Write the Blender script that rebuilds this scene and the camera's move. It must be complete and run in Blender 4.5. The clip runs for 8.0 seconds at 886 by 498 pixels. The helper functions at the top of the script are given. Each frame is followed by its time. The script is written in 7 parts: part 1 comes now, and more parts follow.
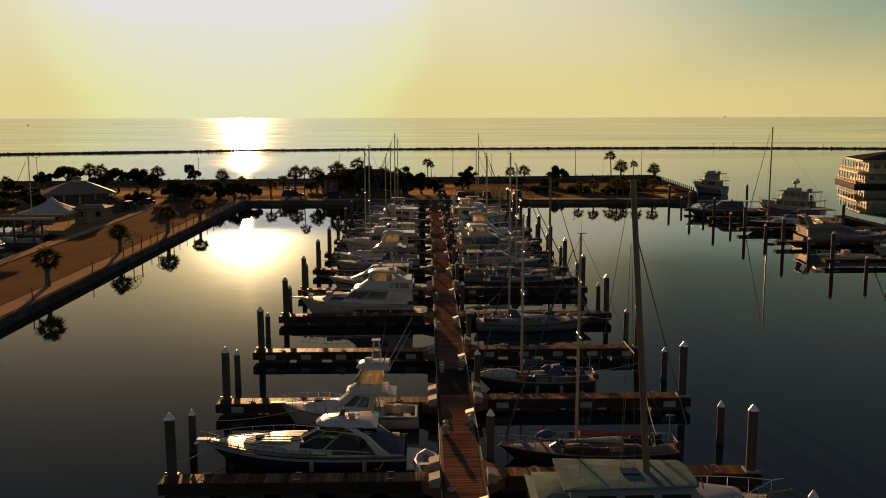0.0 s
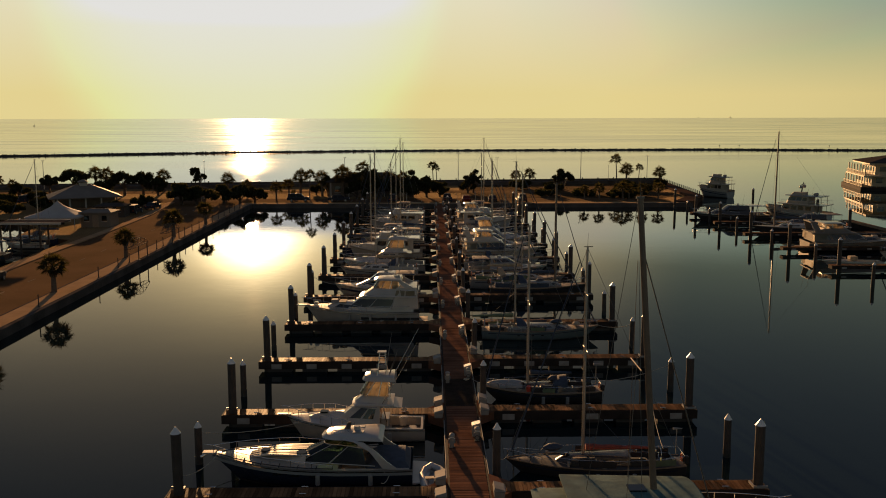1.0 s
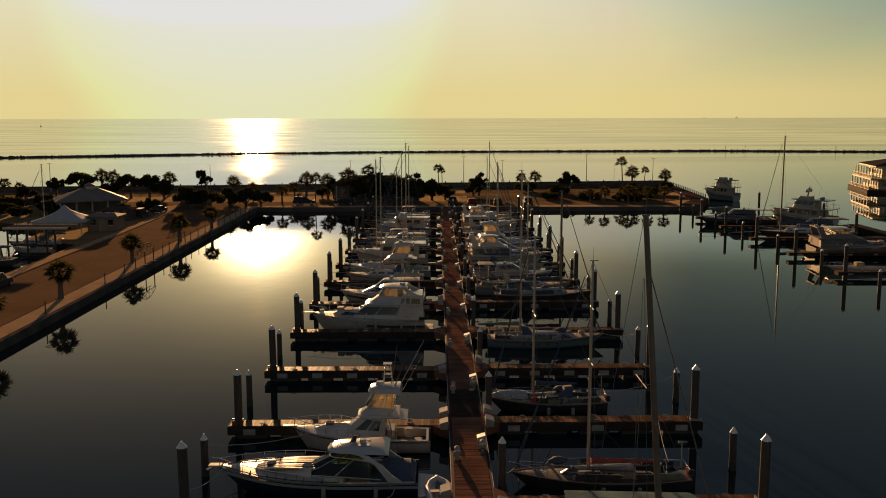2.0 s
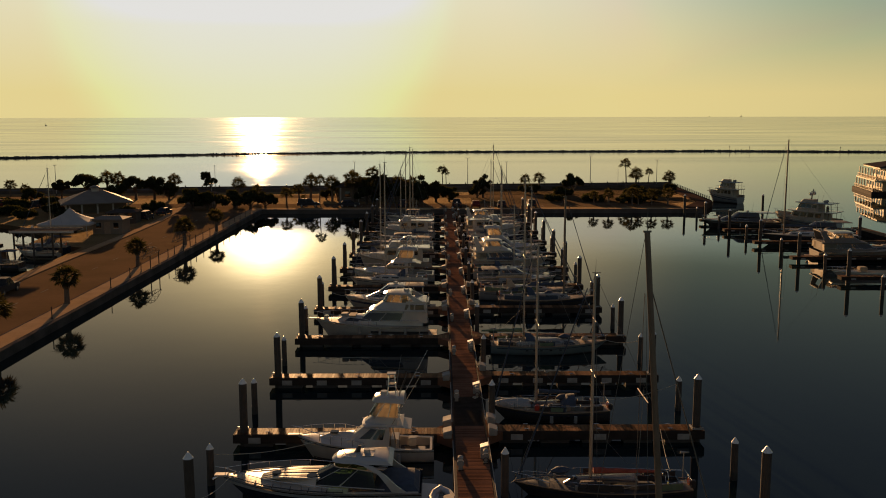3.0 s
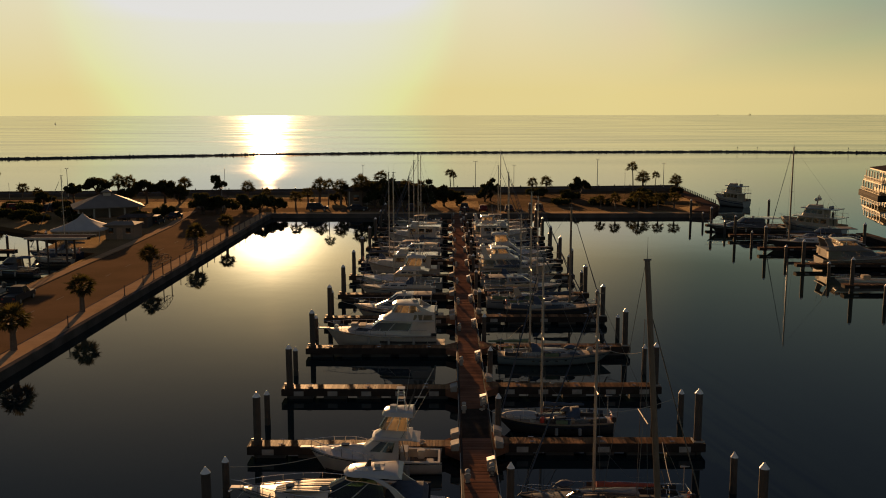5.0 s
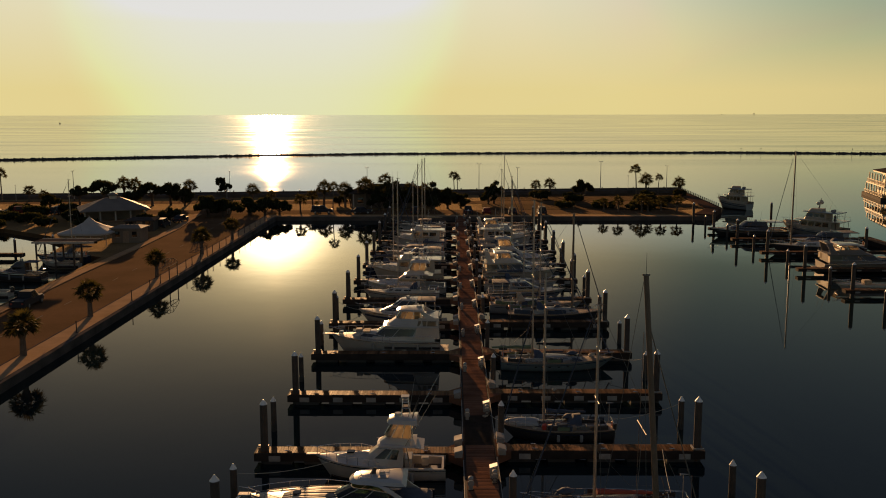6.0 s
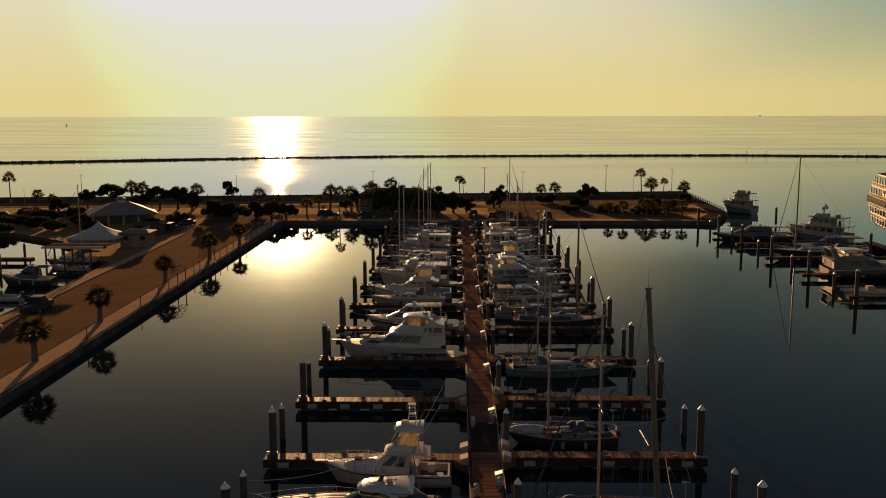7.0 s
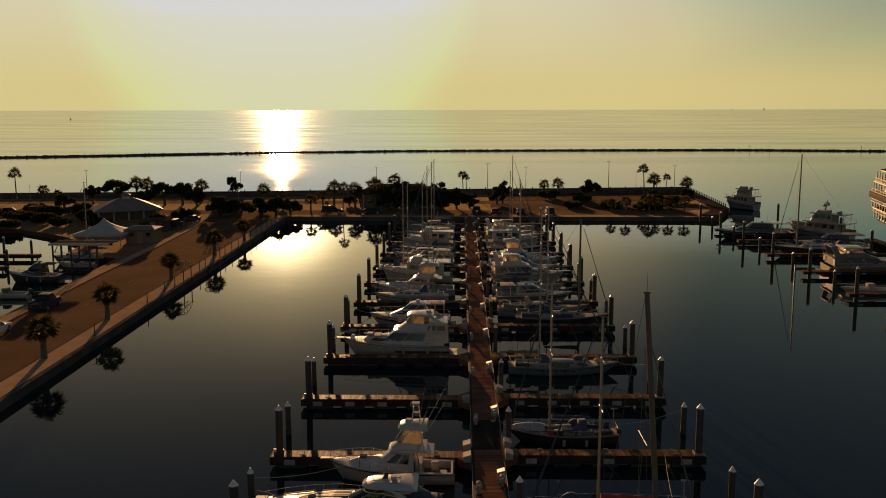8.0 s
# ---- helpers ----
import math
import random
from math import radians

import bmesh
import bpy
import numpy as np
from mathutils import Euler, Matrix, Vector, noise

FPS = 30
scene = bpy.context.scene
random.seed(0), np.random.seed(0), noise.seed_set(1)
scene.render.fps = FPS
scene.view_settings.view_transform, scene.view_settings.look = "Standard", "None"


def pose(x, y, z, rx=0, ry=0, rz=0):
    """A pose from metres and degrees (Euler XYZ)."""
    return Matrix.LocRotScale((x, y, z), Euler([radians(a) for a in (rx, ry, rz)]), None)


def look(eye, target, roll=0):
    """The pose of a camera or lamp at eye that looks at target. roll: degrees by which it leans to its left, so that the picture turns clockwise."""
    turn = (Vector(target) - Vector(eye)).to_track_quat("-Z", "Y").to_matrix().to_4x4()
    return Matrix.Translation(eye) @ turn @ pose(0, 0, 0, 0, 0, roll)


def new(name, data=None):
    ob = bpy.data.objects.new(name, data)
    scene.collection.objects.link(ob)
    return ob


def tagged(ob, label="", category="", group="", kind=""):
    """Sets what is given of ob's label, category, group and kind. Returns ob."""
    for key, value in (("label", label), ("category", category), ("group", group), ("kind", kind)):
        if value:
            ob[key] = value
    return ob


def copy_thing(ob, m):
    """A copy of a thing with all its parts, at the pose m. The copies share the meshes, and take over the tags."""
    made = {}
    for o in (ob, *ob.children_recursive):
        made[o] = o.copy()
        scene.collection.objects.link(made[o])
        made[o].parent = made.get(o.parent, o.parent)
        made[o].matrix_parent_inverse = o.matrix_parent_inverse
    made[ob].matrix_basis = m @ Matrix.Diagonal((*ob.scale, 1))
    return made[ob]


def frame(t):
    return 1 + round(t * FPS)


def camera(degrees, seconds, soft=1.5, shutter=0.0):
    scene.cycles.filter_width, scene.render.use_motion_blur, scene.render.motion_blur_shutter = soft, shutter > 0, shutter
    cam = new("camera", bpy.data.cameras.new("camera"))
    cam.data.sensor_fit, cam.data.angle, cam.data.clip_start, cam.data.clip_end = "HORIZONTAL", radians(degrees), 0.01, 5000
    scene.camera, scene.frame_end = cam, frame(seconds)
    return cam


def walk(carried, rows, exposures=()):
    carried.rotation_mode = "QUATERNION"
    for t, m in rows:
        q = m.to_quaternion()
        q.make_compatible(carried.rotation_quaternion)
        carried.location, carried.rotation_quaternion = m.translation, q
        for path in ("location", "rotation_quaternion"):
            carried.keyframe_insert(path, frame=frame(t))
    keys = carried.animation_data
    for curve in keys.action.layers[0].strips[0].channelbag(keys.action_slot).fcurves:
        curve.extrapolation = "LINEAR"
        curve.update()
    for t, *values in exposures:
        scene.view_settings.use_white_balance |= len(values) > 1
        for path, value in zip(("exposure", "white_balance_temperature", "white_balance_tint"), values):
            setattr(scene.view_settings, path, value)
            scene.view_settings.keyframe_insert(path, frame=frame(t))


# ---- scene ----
cam = camera(52.1, 8.0, soft=1.0)
PATH = [
    (0, (-5.057, 0.622, 18.33), (-5.019, 2.6, 18.036), -0.1),
    (0.5, (-5.082, 0.726, 18.653), (-5.05, 2.704, 18.36), -0.1),
    (1, (-5.118, 0.79, 18.978), (-5.091, 2.768, 18.685), -0.1),
    (1.5, (-5.131, 0.871, 19.327), (-5.11, 2.85, 19.034), -0.1),
    (3, (-5.099, 0.514, 20.459), (-5.093, 2.492, 20.163), -0.1),
    (3.5, (-5.129, 0.267, 20.809), (-5.126, 2.244, 20.511), -0.1),
    (4, (-5.125, -0.064, 21.186), (-5.127, 1.913, 20.886), -0.1),
    (4.5, (-5.124, -0.455, 21.528), (-5.13, 1.522, 21.228), -0.1),
    (6, (-5.118, -1.757, 22.784), (-5.137, 0.22, 22.482), -0.1),
    (6.5, (-5.142, -2.154, 23.1), (-5.164, -0.177, 22.801), -0.1),
    (7, (-5.16, -2.578, 23.483), (-5.191, -0.6, 23.184), -0.1),
    (7.5, (-5.143, -3.064, 23.871), (-5.178, -1.086, 23.572), -0.1),
    (8, (-5.158, -3.491, 24.151), (-5.196, -1.516, 23.838), -0.1),
]
walk(cam, [(t, look(eye, target, roll)) for t, eye, target, roll in PATH], exposures=((0, 0.51), (7.9, 0.51), (8.0, 0.33)))

# ---- light ----
SUN_AZ, SUN_EL = -11.2, 6.8          # degrees from +y towards +x, and above the horizon
world = bpy.data.worlds.new("sky")
scene.world = world
world.use_nodes = True
wn, wl = world.node_tree.nodes, world.node_tree.links
sky = wn.new("ShaderNodeTexSky")
sky.sky_type = "NISHITA"
sky.sun_disc = False
sky.sun_elevation, sky.sun_rotation = radians(SUN_EL), radians(SUN_AZ)
sky.altitude, sky.air_density, sky.dust_density, sky.ozone_density = 0, 1.0, 2.2, 1.5
# low haze: an even glow near the horizon that thins out towards a darker, bluer upper sky
KNEE, GAIN, CEIL, FULL = 12.0, 1.5, 6.2, 7.7
UPPER, WEST = (0.51, 0.68, 1.06), (0.27, 0.21, 0.17)


def vec(op, a, b_):
    v = wn.new("ShaderNodeVectorMath")
    v.operation = op
    for i, s in enumerate((a, b_)):
        if isinstance(s, tuple):
            v.inputs[i].default_value = s
        else:
            wl.new(s, v.inputs[i])
    return v.outputs[0]


where = wn.new("ShaderNodeTexCoord")
split = wn.new("ShaderNodeSeparateXYZ")
wl.new(where.outputs["Generated"], split.inputs[0])
_dir = (math.sin(radians(SUN_AZ)) * math.cos(radians(SUN_EL)), math.cos(radians(SUN_AZ)) * math.cos(radians(SUN_EL)), math.sin(radians(SUN_EL)))
near_sun = wn.new("ShaderNodeVectorMath")
near_sun.operation = "DOT_PRODUCT"
near_sun.inputs[1].default_value = _dir
wl.new(where.outputs["Generated"], near_sun.inputs[0])
warm = wn.new("ShaderNodeMapRange")
warm.interpolation_type = "SMOOTHSTEP"
warm.inputs["From Min"].default_value, warm.inputs["From Max"].default_value = math.cos(radians(36)), math.cos(radians(9))
wl.new(near_sun.outputs["Value"], warm.inputs["Value"])
glow = vec("MULTIPLY", sky.outputs[0], (GAIN, GAIN, GAIN))


def lobe(sharp, colour):
    """Light that falls off round the sun."""
    f = wn.new("ShaderNodeMath")
    f.operation, f.use_clamp, f.inputs[1].default_value = "POWER", False, sharp
    m_ = wn.new("ShaderNodeMath")
    m_.operation, m_.inputs[1].default_value = "MAXIMUM", 0.0
    wl.new(near_sun.outputs["Value"], m_.inputs[0])
    wl.new(m_.outputs[0], f.inputs[0])
    return vec("MULTIPLY", colour, f.outputs[0])


core = vec("ADD", lobe(1300, (120.0, 92.0, 52.0)), lobe(260, (13.0, 9.6, 4.2)))      # the blaze right round the sun
glow = vec("DIVIDE", vec("MULTIPLY", glow, (KNEE, KNEE, KNEE)), vec("ADD", glow, (KNEE, KNEE, KNEE)))
glow = vec("MINIMUM", glow, (CEIL * 1.22, CEIL * 1.03, CEIL * 0.46))
# sunlit haze: a yellow veil low over the bay, on the sun's side only
ahead = wn.new("ShaderNodeMapRange")
ahead.interpolation_type = "SMOOTHSTEP"
ahead.inputs["From Min"].default_value, ahead.inputs["From Max"].default_value = 0.2, 0.85
wl.new(split.outputs["Y"], ahead.inputs["Value"])
climb = wn.new("ShaderNodeMapRange")
climb.inputs["From Min"].default_value, climb.inputs["From Max"].default_value = 0.02, 0.13
wl.new(split.outputs["Z"], climb.inputs["Value"])
haze = wn.new("ShaderNodeMix")                 # yellow at the horizon, paler and greener above
haze.data_type = "VECTOR"
haze.inputs[4].default_value = (7.8, 6.4, 2.8)
aloft = wn.new("ShaderNodeMix")
aloft.data_type = "VECTOR"
aloft.inputs[4].default_value, aloft.inputs[5].default_value = (2.8, 3.9, 2.8), (8.0, 7.3, 5.3)
wl.new(warm.outputs["Result"], aloft.inputs[0])
wl.new(aloft.outputs[1], haze.inputs[5])
wl.new(climb.outputs["Result"], haze.inputs[0])
glow = vec("MAXIMUM", glow, vec("MULTIPLY", haze.outputs[1], ahead.outputs["Result"]))
dim = wn.new("ShaderNodeMapRange")              # the haze glows less away from the sun
dim.inputs["From Min"].default_value, dim.inputs["From Max"].default_value = math.cos(radians(40)), math.cos(radians(22))
dim.inputs["To Min"].default_value, dim.inputs["To Max"].default_value = 0.84, 1.0
wl.new(near_sun.outputs["Value"], dim.inputs["Value"])
glow = vec("MULTIPLY", glow, dim.outputs["Result"])
cool = wn.new("ShaderNodeMath")                 # and turns blue-green higher up on that side
cool.operation, cool.inputs[0].default_value = "SUBTRACT", 1.0
wl.new(warm.outputs["Result"], cool.inputs[1])
cool_up = wn.new("ShaderNodeMath")
cool_up.operation = "MULTIPLY"
wl.new(cool.outputs[0], cool_up.inputs[0])
wl.new(climb.outputs["Result"], cool_up.inputs[1])
teal = wn.new("ShaderNodeMix")
teal.data_type = "VECTOR"
teal.inputs[4].default_value, teal.inputs[5].default_value = (1, 1, 1), (0.58, 0.86, 1.12)
high = wn.new("ShaderNodeMath")
high.operation = "MULTIPLY"
wl.new(cool_up.outputs[0], high.inputs[0])
wl.new(climb.outputs["Result"], high.inputs[1])
wl.new(high.outputs[0], teal.inputs[0])
glow = vec("MULTIPLY", glow, teal.outputs[1])
# round the sun: a broad white halo; above the view a warm blaze added to widen the water's glint
halo = wn.new("ShaderNodeMapRange")
halo.interpolation_type = "SMOOTHSTEP"
halo.inputs["From Min"].default_value, halo.inputs["From Max"].default_value = math.cos(radians(12.8)), math.cos(radians(2))
wl.new(near_sun.outputs["Value"], halo.inputs["Value"])
veil = wn.new("ShaderNodeMapRange")
veil.interpolation_type = "SMOOTHSTEP"
veil.inputs["From Min"].default_value, veil.inputs["From Max"].default_value = 0.119, 0.136
wl.new(split.outputs["Z"], veil.inputs["Value"])
under = wn.new("ShaderNodeMath"); under.operation = "SUBTRACT"; under.inputs[0].default_value = 1.0
wl.new(veil.outputs["Result"], under.inputs[1])
cream = wn.new("ShaderNodeMix")
cream.data_type = "VECTOR"
cream.inputs[4].default_value, cream.inputs[5].default_value = (4.5, 3.8, 2.2), (3.6, 3.7, 5.6)
lift = wn.new("ShaderNodeMapRange")
lift.inputs["From Min"].default_value, lift.inputs["From Max"].default_value = 0.09, 0.126
wl.new(split.outputs["Z"], lift.inputs["Value"])
wl.new(lift.outputs["Result"], cream.inputs[0])
white = vec("MULTIPLY", vec("MULTIPLY", cream.outputs[1], halo.outputs["Result"]), under.outputs[0])
low = vec("ADD", glow, white)
low = vec("MINIMUM", low, (FULL, FULL * 0.985, FULL * 0.95))
# higher up the haze thins out quickly into a dim blue-grey dawn sky
thin = wn.new("ShaderNodeMath")
thin.operation, thin.inputs[1].default_value, thin.inputs[2].default_value = "MULTIPLY_ADD", -1 / 0.09, 0.13 / 0.09
wl.new(split.outputs["Z"], thin.inputs[0])
fade = wn.new("ShaderNodeMath")
fade.operation = "EXPONENT"
wl.new(thin.outputs[0], fade.inputs[0])
side = wn.new("ShaderNodeMapRange")
side.interpolation_type = "SMOOTHSTEP"
side.inputs["From Min"].default_value, side.inputs["From Max"].default_value = math.cos(radians(28)), math.cos(radians(6))
wl.new(near_sun.outputs["Value"], side.inputs["Value"])
tone = wn.new("ShaderNodeMix")
tone.data_type = "VECTOR"
tone.inputs[4].default_value, tone.inputs[5].default_value = (1.8, 2.05, 0.74), (13.0, 9.6, 4.2)
wl.new(side.outputs["Result"], tone.inputs[0])
aloft_sky = vec("ADD", vec("MULTIPLY", tone.outputs[1], fade.outputs[0]), UPPER)
climb_out = wn.new("ShaderNodeMapRange")
climb_out.interpolation_type = "SMOOTHSTEP"
climb_out.inputs["From Min"].default_value, climb_out.inputs["From Max"].default_value = 0.118, 0.165
wl.new(split.outputs["Z"], climb_out.inputs["Value"])
blend = wn.new("ShaderNodeMix")
blend.data_type = "VECTOR"
wl.new(climb_out.outputs["Result"], blend.inputs[0])
wl.new(low, blend.inputs[4])
wl.new(aloft_sky, blend.inputs[5])
total = vec("ADD", blend.outputs[1], vec("MULTIPLY", core, veil.outputs["Result"]))
back = wn.new("ShaderNodeMapRange")            # the unseen western sky: a warm fill light added over the land
back.interpolation_type = "SMOOTHSTEP"
back.inputs["From Min"].default_value, back.inputs["From Max"].default_value = 0.1, -0.7
wl.new(split.outputs["Y"], back.inputs["Value"])
total = vec("ADD", total, vec("MULTIPLY", WEST, back.outputs["Result"]))
wl.new(total, wn["Background"].inputs[0])
wn["Background"].inputs[1].default_value = 0.07
sun = new("sun", bpy.data.lights.new("sun", "SUN"))
sun.data.energy, sun.data.angle, sun.data.color = 5.0, radians(0.6), (1.0, 0.54, 0.23)
_s = Vector((math.sin(radians(SUN_AZ)) * math.cos(radians(SUN_EL)), math.cos(radians(SUN_AZ)) * math.cos(radians(SUN_EL)), math.sin(radians(SUN_EL))))
sun.matrix_world = look(tuple(_s * 300), (0, 0, 0))


# ---- materials ----
def mat(name, col, rough=0.6, metal=0.0, vary=0.18, scale=1.5, bump=0.0, bscale=20.0, spec=0.5, grain=0.08, island=0.0, coat=0.0, sheen=0.0):
    m = bpy.data.materials.new(name)
    m.use_nodes = True
    n, l = m.node_tree.nodes, m.node_tree.links
    p = n["Principled BSDF"]
    p.inputs["Roughness"].default_value, p.inputs["Metallic"].default_value = rough, metal
    p.inputs["Specular IOR Level"].default_value = spec
    p.inputs["Coat Weight"].default_value = coat
    p.inputs["Sheen Weight"].default_value, p.inputs["Sheen Roughness"].default_value, p.inputs["Sheen Tint"].default_value = sheen, 0.4, (1.0, 0.75, 0.45, 1)
    tc = n.new("ShaderNodeTexCoord")
    big, fine = n.new("ShaderNodeTexNoise"), n.new("ShaderNodeTexNoise")
    big.inputs["Scale"].default_value, big.inputs["Detail"].default_value = scale, 4
    fine.inputs["Scale"].default_value, fine.inputs["Detail"].default_value = scale * 14, 3
    add = n.new("ShaderNodeMath"); add.operation = "MULTIPLY_ADD"
    mr = n.new("ShaderNodeMapRange")
    mr.inputs["From Min"].default_value, mr.inputs["From Max"].default_value = 0.25, 0.75
    mr.inputs["To Min"].default_value, mr.inputs["To Max"].default_value = 1 - vary, 1 + vary
    add.inputs[1].default_value = grain * 2
    sub = n.new("ShaderNodeMath"); sub.operation = "SUBTRACT"; sub.inputs[1].default_value = grain
    for t in (big, fine):
        l.new(tc.outputs["Object"], t.inputs["Vector"])
    l.new(big.outputs["Fac"], mr.inputs["Value"])
    l.new(fine.outputs["Fac"], add.inputs[0])
    l.new(mr.outputs["Result"], add.inputs[2])
    l.new(add.outputs[0], sub.inputs[0])
    out = sub.outputs[0]
    if island:
        geo = n.new("ShaderNodeNewGeometry")
        r = n.new("ShaderNodeMapRange")
        r.inputs["To Min"].default_value, r.inputs["To Max"].default_value = 1 - island, 1 + island
        l.new(geo.outputs["Random Per Island"], r.inputs["Value"])
        mu = n.new("ShaderNodeMath"); mu.operation = "MULTIPLY"
        l.new(out, mu.inputs[0]); l.new(r.outputs["Result"], mu.inputs[1])
        out = mu.outputs[0]
    vm = n.new("ShaderNodeVectorMath"); vm.operation = "SCALE"
    vm.inputs[0].default_value = col
    l.new(out, vm.inputs["Scale"])
    l.new(vm.outputs[0], p.inputs["Base Color"])
    if bump:
        b, bt = n.new("ShaderNodeBump"), n.new("ShaderNodeTexNoise")
        bt.inputs["Scale"].default_value, bt.inputs["Detail"].default_value = bscale, 4
        b.inputs["Strength"].default_value, b.inputs["Distance"].default_value = 1.0, bump
        l.new(tc.outputs["Object"], bt.inputs["Vector"])
        l.new(bt.outputs["Fac"], b.inputs["Height"])
        l.new(b.outputs[0], p.inputs["Normal"])
    return m


def water_mat():
    m = bpy.data.materials.new("calm harbour water")
    m.use_nodes = True
    n, l = m.node_tree.nodes, m.node_tree.links
    p = n["Principled BSDF"]
    p.inputs["Base Color"].default_value = (0.006, 0.013, 0.015, 1)
    p.inputs["IOR"].default_value = 1.333
    tc = n.new("ShaderNodeTexCoord")
    # long slicks of smoother and rougher water
    mp = n.new("ShaderNodeMapping"); mp.inputs["Scale"].default_value = (0.004, 0.02, 1)
    slick = n.new("ShaderNodeTexNoise"); slick.inputs["Scale"].default_value = 1.0; slick.inputs["Detail"].default_value = 5
    ramp = n.new("ShaderNodeMapRange")
    ramp.inputs["From Min"].default_value, ramp.inputs["From Max"].default_value = 0.35, 0.7
    ramp.inputs["To Min"].default_value, ramp.inputs["To Max"].default_value = 0.008, 0.03
    l.new(tc.outputs["Object"], mp.inputs["Vector"]); l.new(mp.outputs[0], slick.inputs["Vector"])
    l.new(slick.outputs["Fac"], ramp.inputs["Value"])
    # sheltered basin inside, wind-roughened bay beyond the shore
    pos, bay, rough = n.new("ShaderNodeSeparateXYZ"), n.new("ShaderNodeMapRange"), n.new("ShaderNodeMath")
    bay.inputs["From Min"].default_value, bay.inputs["From Max"].default_value = 238, 420
    bay.inputs["To Min"].default_value, bay.inputs["To Max"].default_value = 0.0, 0.085
    rough.operation = "ADD"
    lane, wind = n.new("ShaderNodeMapRange"), n.new("ShaderNodeMath")
    lane.inputs["From Min"].default_value, lane.inputs["From Max"].default_value = 0.35, 0.65
    lane.inputs["To Min"].default_value, lane.inputs["To Max"].default_value = 0.6, 1.25
    wind.operation = "MULTIPLY"
    l.new(slick.outputs["Fac"], lane.inputs["Value"]); l.new(lane.outputs["Result"], wind.inputs[0]); l.new(bay.outputs["Result"], wind.inputs[1])
    l.new(tc.outputs["Object"], pos.inputs[0]); l.new(pos.outputs["Y"], bay.inputs["Value"])
    l.new(ramp.outputs["Result"], rough.inputs[0]); l.new(wind.outputs[0], rough.inputs[1])
    l.new(rough.outputs[0], p.inputs["Roughness"])
    ripple, swell = n.new("ShaderNodeTexNoise"), n.new("ShaderNodeTexNoise")
    ripple.inputs["Scale"].default_value, ripple.inputs["Detail"].default_value = 1.3, 3
    swell.inputs["Scale"].default_value, swell.inputs["Detail"].default_value = 0.12, 2
    b1, b2 = n.new("ShaderNodeBump"), n.new("ShaderNodeBump")
    b1.inputs["Distance"].default_value, b2.inputs["Distance"].default_value = 0.0015, 0.006
    for t, b in ((ripple, b1), (swell, b2)):
        l.new(tc.outputs["Object"], t.inputs["Vector"]); l.new(t.outputs["Fac"], b.inputs["Height"])
    l.new(b1.outputs[0], b2.inputs["Normal"]); l.new(b2.outputs[0], p.inputs["Normal"])
    return m


def clear_mat(name, tint, through_share=0.5, milky=0.35):
    """Clear vinyl or thin glass: part see-through, part milky, with a gloss."""
    m = bpy.data.materials.new(name)
    m.use_nodes = True
    n, l = m.node_tree.nodes, m.node_tree.links
    n.remove(n["Principled BSDF"])
    tr, tl, gl = n.new("ShaderNodeBsdfTransparent"), n.new("ShaderNodeBsdfTranslucent"), n.new("ShaderNodeBsdfGlossy")
    tr.inputs[0].default_value = tl.inputs[0].default_value = (*tint, 1)
    gl.inputs["Roughness"].default_value = 0.06
    a, b, f = n.new("ShaderNodeMixShader"), n.new("ShaderNodeMixShader"), n.new("ShaderNodeFresnel")
    a.inputs[0].default_value = milky
    l.new(tr.outputs[0], a.inputs[1]); l.new(tl.outputs[0], a.inputs[2])
    l.new(f.outputs[0], b.inputs[0]); l.new(a.outputs[0], b.inputs[1]); l.new(gl.outputs[0], b.inputs[2])
    l.new(b.outputs[0], n["Material Output"].inputs[0])
    return m


def leaf_mat(name, col):
    m = mat(name, col, 0.8, vary=0.3, scale=0.7, island=0.45, spec=0.06)
    n, l = m.node_tree.nodes, m.node_tree.links
    p = n["Principled BSDF"]
    tl, mx = n.new("ShaderNodeBsdfTranslucent"), n.new("ShaderNodeMixShader")
    tl.inputs[0].default_value = (col[0] * 1.8, col[1] * 1.5, col[2] * 0.8, 1)
    mx.inputs[0].default_value = 0.3
    l.new(p.outputs[0], mx.inputs[1]); l.new(tl.outputs[0], mx.inputs[2])
    l.new(mx.outputs[0], n["Material Output"].inputs[0])
    return m


